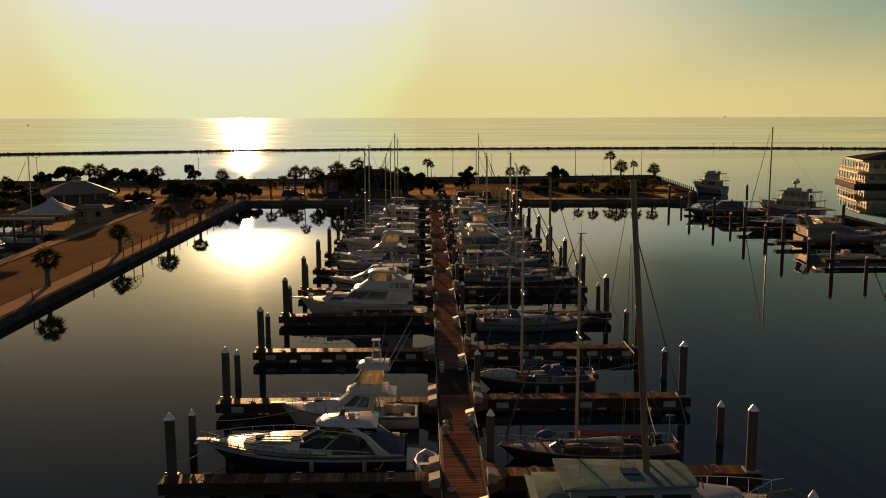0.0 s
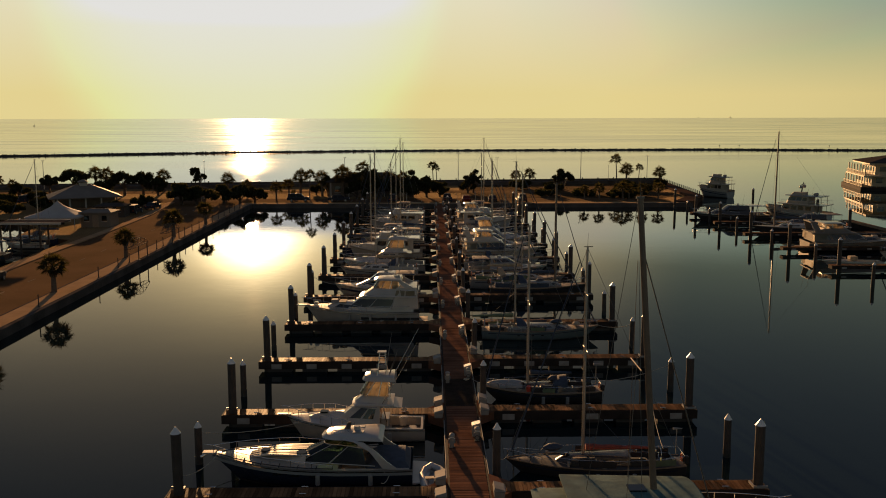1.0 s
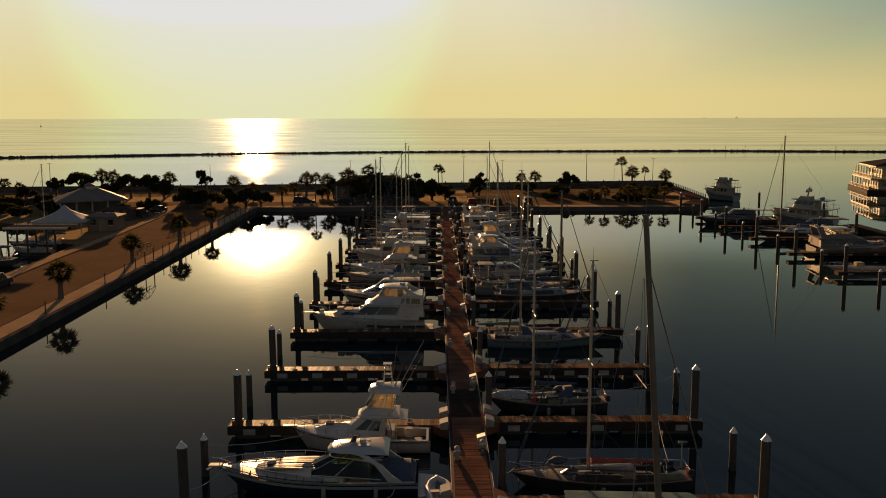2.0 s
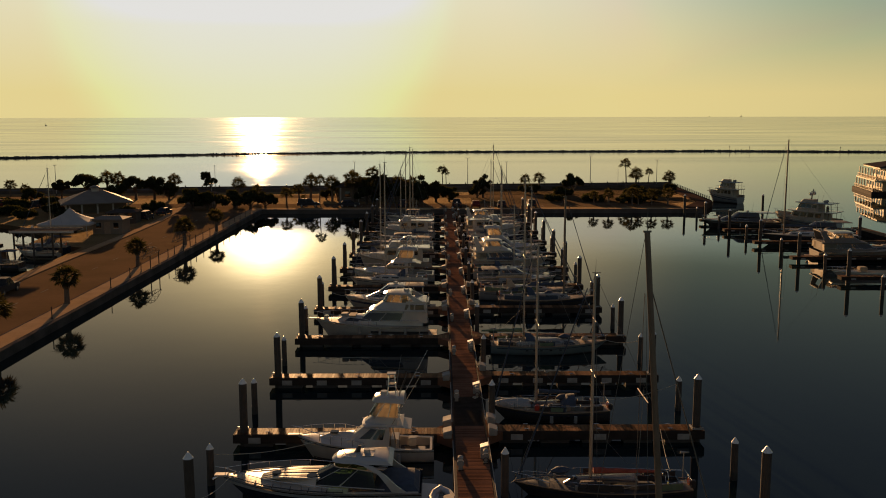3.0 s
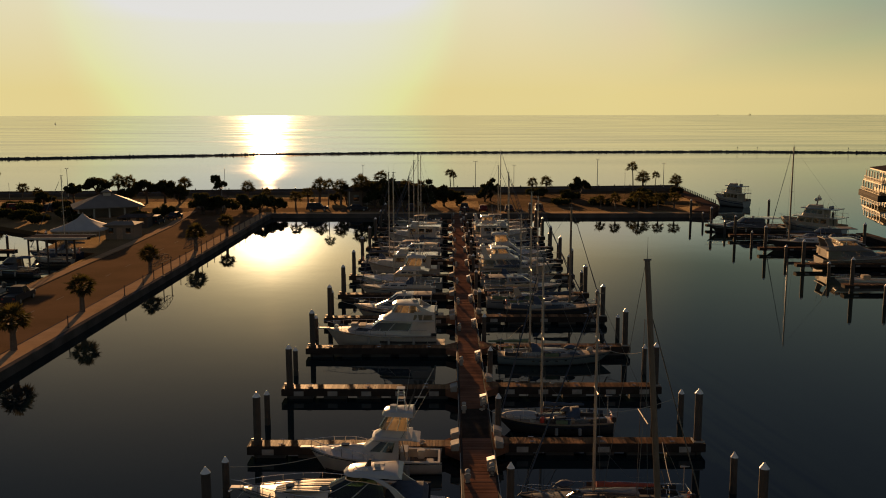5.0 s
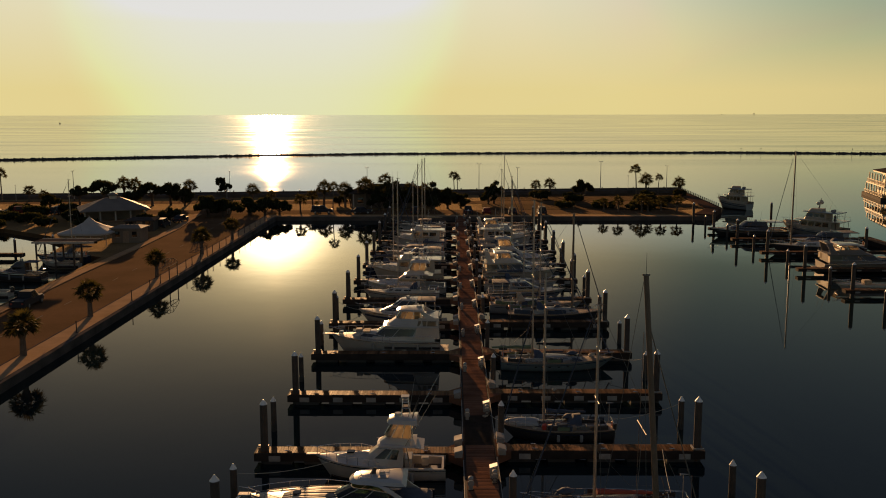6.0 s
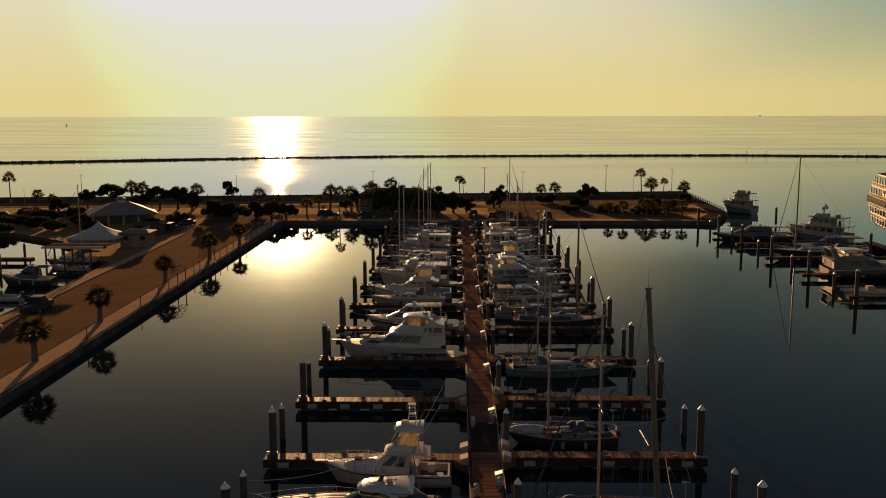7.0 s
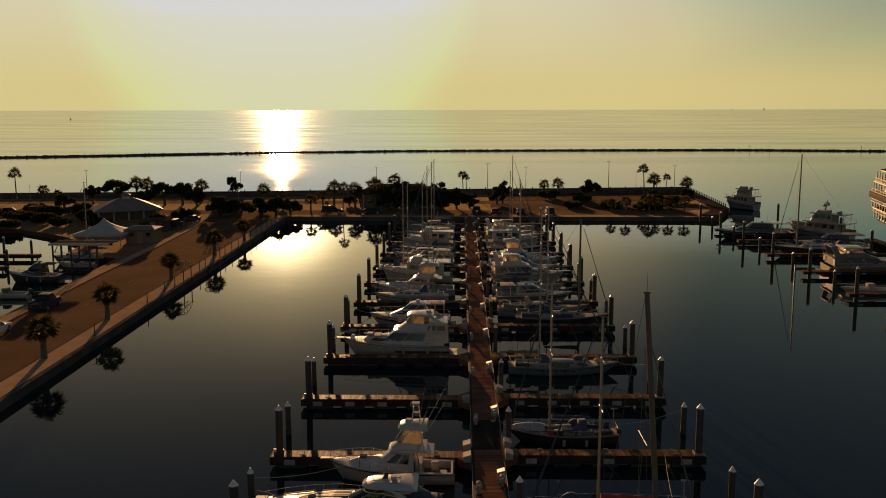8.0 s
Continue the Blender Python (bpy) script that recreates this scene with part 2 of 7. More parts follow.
M = {
    "water": water_mat(),
    "grass": mat("dry winter grass", (0.085, 0.05, 0.027), 0.95, vary=0.5, scale=0.12, bump=0.05, bscale=6, grain=0.25, spec=0.0, sheen=0.19),
    "asphalt": mat("worn asphalt", (0.085, 0.047, 0.03), 0.9, vary=0.3, scale=0.15, bump=0.006, bscale=30, grain=0.2, spec=0.0, sheen=0.05),
    "paving": mat("concrete paving", (0.34, 0.215, 0.125), 0.9, vary=0.2, scale=0.5, bump=0.005, bscale=18, grain=0.12, spec=0.0, sheen=0.06),
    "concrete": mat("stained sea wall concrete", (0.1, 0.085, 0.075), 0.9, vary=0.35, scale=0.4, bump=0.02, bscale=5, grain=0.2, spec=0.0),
    "promenade": mat("brown aggregate paving", (0.09, 0.058, 0.042), 0.9, vary=0.25, scale=0.5, bump=0.005, bscale=18, grain=0.15, spec=0.0),
    "lawn": mat("dark brown lawn", (0.036, 0.022, 0.016), 0.95, vary=0.45, scale=0.15, bump=0.05, bscale=6, grain=0.25, spec=0.0, sheen=0.06),
    "grating": mat("dark grating and painted shade", (0.035, 0.028, 0.024), 0.8, vary=0.3, scale=2, grain=0.2, spec=0.02),
    "rock": mat("granite armour rock", (0.10, 0.085, 0.075), 0.85, vary=0.3, scale=1.0, bump=0.08, bscale=3, island=0.3, spec=0.0),
    "line": mat("faded road paint", (0.22, 0.2, 0.16), 0.7, vary=0.3, scale=2, spec=0.0),
    "deck": mat("weathered dock timber", (0.16, 0.085, 0.042), 0.5, vary=0.45, scale=0.6, bump=0.004, bscale=25, grain=0.2, island=0.6, spec=0.006),
    "redwood": mat("red-brown walkway boards", (0.165, 0.083, 0.052), 0.75, vary=0.35, scale=0.5, bump=0.004, bscale=25, grain=0.2, island=0.22, spec=0.0),
    "beam": mat("tarred dock timber", (0.04, 0.032, 0.028), 0.8, vary=0.3, scale=1.2, bump=0.01, bscale=10, spec=0.05),
    "float": mat("dark dock float", (0.05, 0.05, 0.05), 0.6),
    "plate": mat("white fender board", (0.3, 0.285, 0.26), 0.75, vary=0.25, spec=0.08),
    "pile": mat("weathered timber pile", (0.062, 0.049, 0.04), 0.8, vary=0.3, scale=1.5, bump=0.015, bscale=8, grain=0.2),
    "growth": mat("wet fouled pile sleeve", (0.04, 0.037, 0.033), 0.6, vary=0.4, scale=3, bump=0.03, bscale=9),
    "cap": mat("white pile cap", (0.72, 0.70, 0.66), 0.3, vary=0.12, scale=4),
    "gel": mat("white gelcoat", (0.43, 0.4, 0.36), 0.2, vary=0.12, scale=0.9, grain=0.04, coat=0.2),
    "cream": mat("cream gelcoat", (0.46, 0.4, 0.32), 0.24, vary=0.13, scale=0.9, grain=0.05, coat=0.2),
    "grey": mat("pale grey gelcoat", (0.24, 0.25, 0.25), 0.25, vary=0.06, grain=0.02),
    "blue": mat("faded blue-grey hull paint", (0.15, 0.19, 0.2), 0.22, vary=0.06, grain=0.02),
    "navy": mat("navy hull paint", (0.02, 0.028, 0.055), 0.18, vary=0.1, grain=0.02),
    "dark": mat("dark hull paint", (0.05, 0.047, 0.046), 0.2, vary=0.1, grain=0.02),
    "boot": mat("dark antifouling", (0.045, 0.035, 0.035), 0.6),
    "nonskid": mat("moulded deck", (0.34, 0.3, 0.24), 0.35, vary=0.08, scale=2, bump=0.003, bscale=60),
    "teak": mat("grey teak", (0.26, 0.19, 0.13), 0.6, vary=0.2, scale=4),
    "glass": mat("tinted window glass", (0.012, 0.014, 0.014), 0.04, vary=0.05, spec=0.8),
    "green": clear_mat("green windshield glass", (0.12, 0.19, 0.13), milky=0.05),
    "vinyl": clear_mat("yellowed clear vinyl curtain", (0.72, 0.67, 0.58), milky=0.28),
    "chrome": mat("polished stainless", (0.75, 0.73, 0.70), 0.14, metal=1.0, vary=0.05),
    "alloy": mat("weathered aluminium spar", (0.42, 0.39, 0.36), 0.36, metal=0.75, vary=0.12),
    "wood": mat("weathered spruce spar", (0.2, 0.145, 0.1), 0.35, vary=0.2, scale=2),
    "rig": mat("rigging wire", (0.18, 0.17, 0.16), 0.4, metal=0.6),
    "canvas": mat("dark blue canvas", (0.045, 0.06, 0.09), 0.9, vary=0.25, scale=3, bump=0.01, bscale=12),
    "tan": mat("tan canvas", (0.40, 0.31, 0.20), 0.9, vary=0.2, scale=3, bump=0.01, bscale=12),
    "teal": mat("faded teal canvas", (0.075, 0.145, 0.15), 0.9, vary=0.3, scale=1.2, bump=0.012, bscale=3, spec=0.08),
    "olive": mat("green canvas cover", (0.13, 0.17, 0.10), 0.9, vary=0.25, scale=3, bump=0.02, bscale=8),
    "red": mat("faded red canvas", (0.28, 0.06, 0.04), 0.85, vary=0.2, scale=3),
    "orange": mat("orange buoy plastic", (0.7, 0.2, 0.06), 0.5, vary=0.1),
    "rubber": mat("black rubber", (0.035, 0.035, 0.035), 0.6),
    "hypalon": mat("grey inflatable tube", (0.5, 0.5, 0.48), 0.5),
    "trunk": mat("palm trunk fibre", (0.13, 0.10, 0.075), 0.9, vary=0.3, scale=4, bump=0.03, bscale=14),
    "bark": mat("oak bark", (0.09, 0.07, 0.055), 0.9, vary=0.3, scale=4, bump=0.03, bscale=10),
    "frond": leaf_mat("palm frond", (0.045, 0.045, 0.02)),
    "leaf": leaf_mat("live oak foliage", (0.035, 0.04, 0.02)),
    "wall": mat("painted stucco", (0.2, 0.165, 0.13), 0.8, vary=0.12, scale=0.6, bump=0.004, bscale=30, spec=0.1),
    "white": mat("white painted timber", (0.48, 0.44, 0.38), 0.55, vary=0.1, scale=1.5),
    "roof": mat("grey metal roofing", (0.19, 0.16, 0.135), 0.7, vary=0.15, scale=0.5, spec=0.1),
    "shingle": mat("dark shingle roof", (0.07, 0.06, 0.055), 0.85, vary=0.25, scale=0.8, bump=0.02, bscale=8, spec=0.0),
    "lapboard": mat("cream clapboard", (0.46, 0.4, 0.27), 0.6, vary=0.08, scale=1.0),
    "ferry": mat("cream ferry paint", (0.36, 0.32, 0.25), 0.5, vary=0.12, scale=0.8, spec=0.2),
    "dull": mat("chalky grey paint", (0.17, 0.155, 0.135), 0.6, vary=0.15, scale=0.8, spec=0.15),
    "rope": mat("mooring rope", (0.42, 0.38, 0.3), 0.9, vary=0.2, scale=20),
    "fuelred": mat("red plastic can", (0.45, 0.05, 0.03), 0.4, vary=0.1),
    "solar": mat("solar panel", (0.012, 0.016, 0.035), 0.12, vary=0.1),
    "carglass": mat("dark car glass", (0.01, 0.011, 0.012), 0.25, vary=0.05, spec=0.25),
    "tent": mat("white tent fabric", (0.4, 0.36, 0.32), 0.8, vary=0.08, scale=0.6),
    "steel": mat("galvanised steel pole", (0.36, 0.35, 0.34), 0.5, metal=0.6),
    "lens": mat("frosted lamp lens", (0.82, 0.8, 0.74), 0.1, vary=0.03),
    "carwhite": mat("white car paint", (0.6, 0.6, 0.6), 0.3, vary=0.03),
    "cardark": mat("dark car paint", (0.03, 0.032, 0.04), 0.5, vary=0.03, spec=0.1),
    "carred": mat("dark red car paint", (0.12, 0.02, 0.02), 0.5, vary=0.03, spec=0.1),
}


# ---- mesh tools ----
def thing(name, label, category, m=None, group="", kind=""):
    ob = new(name)
    ob.empty_display_size = 0.2
    ob.matrix_world = m or Matrix()
    return tagged(ob, label, category, group, kind)


def mesh_of(name, bm, material, smooth=False):
    me = bpy.data.meshes.new(name)
    bmesh.ops.recalc_face_normals(bm, faces=bm.faces)
    bm.to_mesh(me)
    bm.free()
    me.materials.append(material)
    if smooth or material in (M["chrome"], M["alloy"], M["rig"]):
        me.polygons.foreach_set("use_smooth", [True] * len(me.polygons))
        me.set_sharp_from_angle(angle=radians(40 if smooth else 80))
    return me


def part(name, bm, material, parent, label="", smooth=False):
    ob = new(name, mesh_of(name, bm, material, smooth))
    ob.parent = parent
    return tagged(ob, label)


def solo(name, bm, material, label, category, m=None, group="", kind="", smooth=False):
    ob = new(name, mesh_of(name, bm, material, smooth))
    ob.matrix_world = m or Matrix()
    return tagged(ob, label, category, group, kind)


def box(x0, x1, y0, y1, z0, z1, bm=None, bevel=0.0):
    bm = bm or bmesh.new()
    r = bmesh.ops.create_cube(bm, size=1, matrix=Matrix.Translation(((x0 + x1) / 2, (y0 + y1) / 2, (z0 + z1) / 2)) @ Matrix.Diagonal((x1 - x0, y1 - y0, z1 - z0, 1)))
    if bevel:
        edges = {e for v in r["verts"] for e in v.link_edges}
        bmesh.ops.bevel(bm, geom=list(edges), offset=bevel, segments=2, affect="EDGES")
    return bm


def rod(p, q, r, r2=None, seg=8, bm=None):
    """A tapered round bar from p to q."""
    bm = bm or bmesh.new()
    p, q = Vector(p), Vector(q)
    d = q - p
    m = Matrix.Translation((p + q) / 2) @ d.to_track_quat("Z", "Y").to_matrix().to_4x4()
    bmesh.ops.create_cone(bm, cap_ends=True, segments=seg, radius1=r, radius2=r if r2 is None else r2, depth=d.length, matrix=m)
    return bm


def tube(pts, r, seg=5, bm=None):
    """One bent tube along the points."""
    pts = [Vector(p) for p in pts]
    n, loops = None, []
    for i, p in enumerate(pts):
        t = (pts[min(i + 1, len(pts) - 1)] - pts[max(i - 1, 0)]).normalized()
        n = n or (Vector((0.31, 0.17, 0.94)) if abs(t.z) < 0.8 else Vector((0.94, 0.31, 0.17)))
        n = (n - t * n.dot(t)).normalized()
        k = t.cross(n)
        loops.append([p + (n * math.cos(j * 2 * math.pi / seg) + k * math.sin(j * 2 * math.pi / seg)) * r for j in range(seg)])
    return rings(loops, bm)


def rings(loops, bm=None, cap0=True, cap1=True, closed=True):
    """Skin a row of loops that have the same number of points."""
    bm = bm or bmesh.new()
    vs = [[bm.verts.new(p) for p in lp] for lp in loops]
    n = len(vs[0])
    for a, b in zip(vs, vs[1:]):
        for i in range(n if closed else n - 1):
            j = (i + 1) % n
            bm.faces.new((a[i], a[j], b[j], b[i]))
    if cap0:
        bm.faces.new(vs[0])
    if cap1:
        bm.faces.new(vs[-1])
    return bm


def slab(outline, z0, z1, bm=None):
    return rings([[(x, y, z0) for x, y in outline], [(x, y, z1) for x, y in outline]], bm)


def ball(c, rx, ry, rz, bm=None, u=10, v=6):
    bm = bm or bmesh.new()
    bmesh.ops.create_uvsphere(bm, u_segments=u, v_segments=v, radius=1, matrix=Matrix.Translation(c) @ Matrix.Diagonal((rx, ry, rz, 1)))
    return bm


def lerp(a, b, t):
    return a + (b - a) * t


# ---- water, land, roads ----
bm = bmesh.new()
for x0, x1 in ((-4700, 4700),):
    v = [bm.verts.new(p) for p in ((x0, -300, 0), (x1, -300, 0), (x1, 4900, 0), (x0, 4900, 0))]
    bm.faces.new(v)
solo("water", bm, M["water"], "calm mirror-like harbour and bay water at sunrise", "water", kind="structure")

G = 0.75         # height of the land
QX, QY = -41.85, 186.8
LAND = [(QX - 0.3, 5), (QX - 0.3, QY + 0.3), (49, QY + 0.3), (55.2, 201), (57.6, 246), (20, 241.5), (-1, 240), (-66, 232.5), (-123, 228), (-210, 218),
        (-210, 170), (-90, 168), (-77, 158), (-70, 150), (-68.5, 139), (-58.6, 134.5), (-57.4, 112), (-54.5, 5)]
solo("ground", slab(LAND, -2, G), M["grass"], "dry grass land behind the concrete quay", "ground", kind="structure")


def strip(x0, x1, y0, y1, z0, z1):
    return box(x0, x1, y0, y1, z0, z1)


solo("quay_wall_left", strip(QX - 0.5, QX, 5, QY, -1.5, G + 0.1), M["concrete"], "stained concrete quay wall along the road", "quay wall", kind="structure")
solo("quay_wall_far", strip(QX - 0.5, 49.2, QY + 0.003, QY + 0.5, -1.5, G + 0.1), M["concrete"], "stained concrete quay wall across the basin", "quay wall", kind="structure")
solo("pavement_quay", strip(-44.4, QX - 0.503, 5, 190, 0.5, G + 0.12), M["paving"], "pale concrete footpath along the quay", "pavement", kind="structure")
solo("pavement_far", strip(QX - 0.5, 49, QY + 0.503, QY + 2.2, 0.5, G + 0.09), M["paving"], "concrete footpath along the far quay", "pavement", kind="structure")
ROAD_L = [(-53, 5), (-54.6, 90), (-55.6, 120), (-55.8, 145), (-56.6, 168), (-59, 192)]
solo("road", slab([(-44.55, 5), (-44.55, 192)] + ROAD_L[::-1], 0.4, G + 0.01), M["asphalt"], "worn asphalt causeway road", "road", kind="structure")
solo("road_cross", strip(-200, 46, 192.02, 200, 0.4, G + 0.02), M["asphalt"], "asphalt car park road behind the far quay", "road", kind="structure")
solo("road_shore", strip(-200, 50, 214, 221, 0.4, G + 0.02), M["asphalt"], "asphalt shoreline boulevard", "road", kind="structure")
bm = bmesh.new()
for (xa, ya), (xb, yb) in zip(ROAD_L, ROAD_L[1:]):
    slab([(xa, ya), (xb, yb), (xb - 1.4, yb), (xa - 1.4, ya)], 0.4, G + 0.13, bm)
solo("pavement_left", bm, M["paving"], "narrow concrete footpath beside the road", "pavement", kind="structure")
solo("kerb", strip(-44.54, -44.4, 5, 190, 0.45, G + 0.14), M["concrete"], "concrete kerb between road and footpath", "kerb", kind="structure")
bm = bmesh.new()
for k in range(16):
    y = 70 + k * 7.5
    xc = -49.7 - max(0, y - 150) * 0.05
    slab([(xc - 0.06, y), (xc + 0.06, y), (xc + 0.06, y + 2.0), (xc - 0.06, y + 2.0)], 0.6, G + 0.016, bm)
solo("road_marking", bm, M["line"], "faded dashed lane line on the road", "road marking", kind="structure")
bm = bmesh.new()
for x in range(-34, 40, 3):
    box(x - 0.05, x + 0.05, 192.3, 196.4, 0.6, G + 0.026, bm)
solo("parking_marking", bm, M["line"], "faded parking bay lines", "road marking", kind="structure")
SEA = [(57.6, 246), (20, 241.5), (-1, 240), (-66, 232.5), (-123, 228), (-210, 218)]
bm = bmesh.new()
for (xa, ya), (xb, yb) in zip(SEA, SEA[1:]):
    slab([(xa, ya), (xb, yb), (xb, yb - 3.4), (xa, ya - 3.4)], 0.3, 1.6, bm)
    slab([(xa, ya + 0.1), (xb, yb + 0.1), (xb, yb - 0.45), (xa, ya - 0.45)], 0.3, 2.0, bm)
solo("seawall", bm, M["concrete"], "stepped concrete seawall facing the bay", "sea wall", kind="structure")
bm = bmesh.new()
for (xa, ya), (xb, yb) in (((49.3, QY + 0.6), (55.4, 201)), ((55.4, 201), (57.9, 246))):
    slab([(xa, ya), (xb, yb), (xb - 3.2, yb), (xa - 3.2, ya + 1.5)], -1.0, G + 0.45, bm)
solo("promenade", bm, M["promenade"], "brown concrete promenade at the basin's corner", "pavement", kind="structure")
solo("lawn_near", slab([(2, 213.8), (51.9, 213.8), (51.4, 204), (46.4, 200.4), (2, 200.4)], 0.5, G + 0.045), M["lawn"], "dark lawn beside the car park", "lawn", kind="structure")
solo("lawn_shore", slab([(2, 221.2), (2, 236.4), (20, 238), (54, 242), (52.6, 221.2)], 0.5, G + 0.045), M["lawn"], "dark lawn behind the sea wall", "lawn", kind="structure")

# breakwater of loose rock
random.seed(5)
bm = bmesh.new()
BW = [(-420, 350), (-222, 421), (-123, 456), (-39, 479), (51, 486), (143, 489), (215, 476), (420, 440)]
crest = []
for (xa, ya), (xb, yb) in zip(BW, BW[1:]):
    steps = int(math.hypot(xb - xa, yb - ya) / 1.6)
    for k in range(steps):
        t = (k + 0.5) / steps
        x, y = lerp(xa, xb, t), lerp(ya, yb, t)
        crest.append([(x + random.uniform(-0.3, 0.3), y + w + random.uniform(-0.4, 0.4), max(-0.6, z + random.uniform(-0.22, 0.22))) for w, z in ((-3.4, -0.6), (-2.3, 0.1), (-1.2, 0.55), (0, 0.75), (1.2, 0.55), (2.3, 0.1), (3.4, -0.6))])
        for _ in range(2):
            c = (x + random.uniform(-0.8, 0.8), y + random.uniform(-1.6, 1.6), random.uniform(0.3, 0.6))
            bmesh.ops.create_icosphere(bm, subdivisions=1, radius=random.uniform(0.3, 0.6), matrix=Matrix.Translation(c) @ Euler([random.uniform(0, 6) for _ in range(3)]).to_matrix().to_4x4() @ Matrix.Diagonal((1.4, 1, 0.7, 1)))
rings(crest, bm, False, False, closed=False)
solo("breakwater", bm, M["rock"], "long low breakwater of dark loose rock", "breakwater", kind="stuff")


# ---- the dock ----
WX0, WX1 = -4.2, -2.35
FY = [42.2 + 12.1 * i for i in range(-1, 12)]       # near edges of the berth fingers
FW, FL = 1.08, 13.5


def planks(x0, x1, y0, y1, z, along, pitch, bm):
    """Deck boards with gaps, laid across the way `along`."""
    a0, a1 = (x0, x1) if along == "x" else (y0, y1)
    k = a0
    while k < a1 - 0.05:
        e = min(k + pitch - 0.015, a1)
        dz, da = random.uniform(-0.006, 0.006), random.uniform(-0.005, 0.005)
        c = (k, e, y0, y1) if along == "x" else (x0, x1, k, e)
        za, zb = (z + dz - da, z + dz + da)
        v = [bm.verts.new(p) for p in ((c[0], c[2], za), (c[1], c[2], zb if along == "x" else za), (c[1], c[3], zb), (c[0], c[3], za if along == "x" else zb))]
        w = [bm.verts.new((p.co.x, p.co.y, z - 0.05)) for p in v]
        bm.faces.new(v)
        for i in range(4):
            bm.faces.new((v[i], w[i], w[(i + 1) % 4], v[(i + 1) % 4]))
        k += pitch
    return bm


random.seed(2)
walkway = thing("dock_walkway", "long brown timber dock walkway on floats", "dock")
for y0, y1 in ((22, 55.73), (61.7, 186.0)):
    part("decking", planks(WX0, WX1, y0, y1, 0.85, "y", 0.2, bmesh.new()), M["redwood"], walkway, "worn brown boards")
for k in range(33):      # dark slats, carried on at the near end to paint a shadow
    part("grating_slat", box(WX0, WX1, 55.75 + k * 0.18, 55.87 + k * 0.18, 0.79, 0.85), M["grating"], walkway, "" if k else "dark open grating slat, partly painted shade")
for nm, x0, x1 in (("stringer", WX0 - 0.12, WX0 - 0.005), ("stringer", WX1 + 0.005, WX1 + 0.12)):
    part(nm, box(x0, x1, 22, 186.0, 0.35, 0.83), M["beam"], walkway, "dark tarred edge beam")
for x in (WX0 - 0.16, WX1 + 0.16):
    for k in range(13):
        part("edge_pipe", rod((x, 31.6 + k * 12.1, 0.8), (x, 41.6 + k * 12.1, 0.8), 0.028, seg=7), M["plate"], walkway, "pale water pipe along the edge")
for k in range(32):
    part("float", box(WX0 + 0.1, WX1 - 0.1, 23 + k * 5, 26 + k * 5, -0.4, 0.75), M["float"], walkway, "dark pontoon float")


def finger(boards):
    """A berth finger that runs from its root at x = 0 to x = FL; its near edge is y = 0."""
    f = thing("finger_pier", "narrow timber finger pier with dark sides", "finger pier", group="finger piers of the dock")
    part("decking", planks(0, FL, 0.0, FW, 0.85, "x", 0.2, bmesh.new()), M["deck"], f, "worn brown boards")
    for y0, y1 in ((-0.11, -0.005), (FW + 0.005, FW + 0.11)):
        part("side_beam", box(0, FL, y0, y1, 0.28, 0.835, bevel=0.015), M["beam"], f)
    part("end_beam", box(FL + 0.005, FL + 0.12, -0.1, FW + 0.1, 0.28, 0.835, bevel=0.015), M["beam"], f)
    for k in range(5):
        part("float", box(0.8 + k * 2.6, 2.6 + k * 2.6, 0.12, FW - 0.12, -0.3, 0.78), M["float"], f)
        if boards and (boards > 1 or k % 2 == 0):
            part("fender_board", box(1.5 + k * 2.6, 2.25 + k * 2.6, -0.15, -0.112, 0.3, 0.66), M["plate"], f, "white fender board")
            part("fender_board", box(1.5 + k * 2.6, 2.25 + k * 2.6, FW + 0.112, FW + 0.15, 0.3, 0.66), M["plate"], f, "white fender board")
    for s, y in ((-1, 0.0), (1, FW)):
        part("gusset", slab([(0, y), (1.1, y), (0, y + s * 1.1)], 0.3, 0.84), M["redwood"], f, "triangular corner deck")
    for x in (2.5, 7.0, 11.5):
        for y in (0.12, FW - 0.12):
            c = rod((x - 0.16, y, 0.95), (x + 0.16, y, 0.95), 0.025, seg=6)
            rod((x - 0.05, y, 0.84), (x - 0.05, y, 0.95), 0.02, seg=6, bm=c)
            rod((x + 0.05, y, 0.84), (x + 0.05, y, 0.95), 0.02, seg=6, bm=c)
            part("cleat", c, M["chrome"], f)
    hoop = box(FL - 0.65, FL + 0.05, 0.02, 0.1, 0.86, 0.98)
    box(FL - 0.65, FL - 0.57, 0.1, 0.75, 0.86, 0.98, hoop)
    part("pile_hoop", hoop, M["steel"], f, "steel pile guide")
    return f


RDY = 0.5   # the right-hand fingers lie a little further on
firsts = {n_: finger(n_) for n_ in (0, 1, 2)}
laid = set()
for i, y in enumerate(FY):
    kind = 2 if i in (3, 8) else 1 if i in (2, 5, 7, 9, 10) else 0
    first = firsts[kind]
    mr_ = pose(WX1 + 0.13, y + RDY, 0)
    ml_ = Matrix.Translation((WX0 - 0.13, y + FW, 0)) @ pose(0, 0, 0, 0, 0, 180)
    if kind not in laid:
        first.matrix_world = mr_
        laid.add(kind)
    else:
        copy_thing(first, mr_)
    copy_thing(first, ml_)


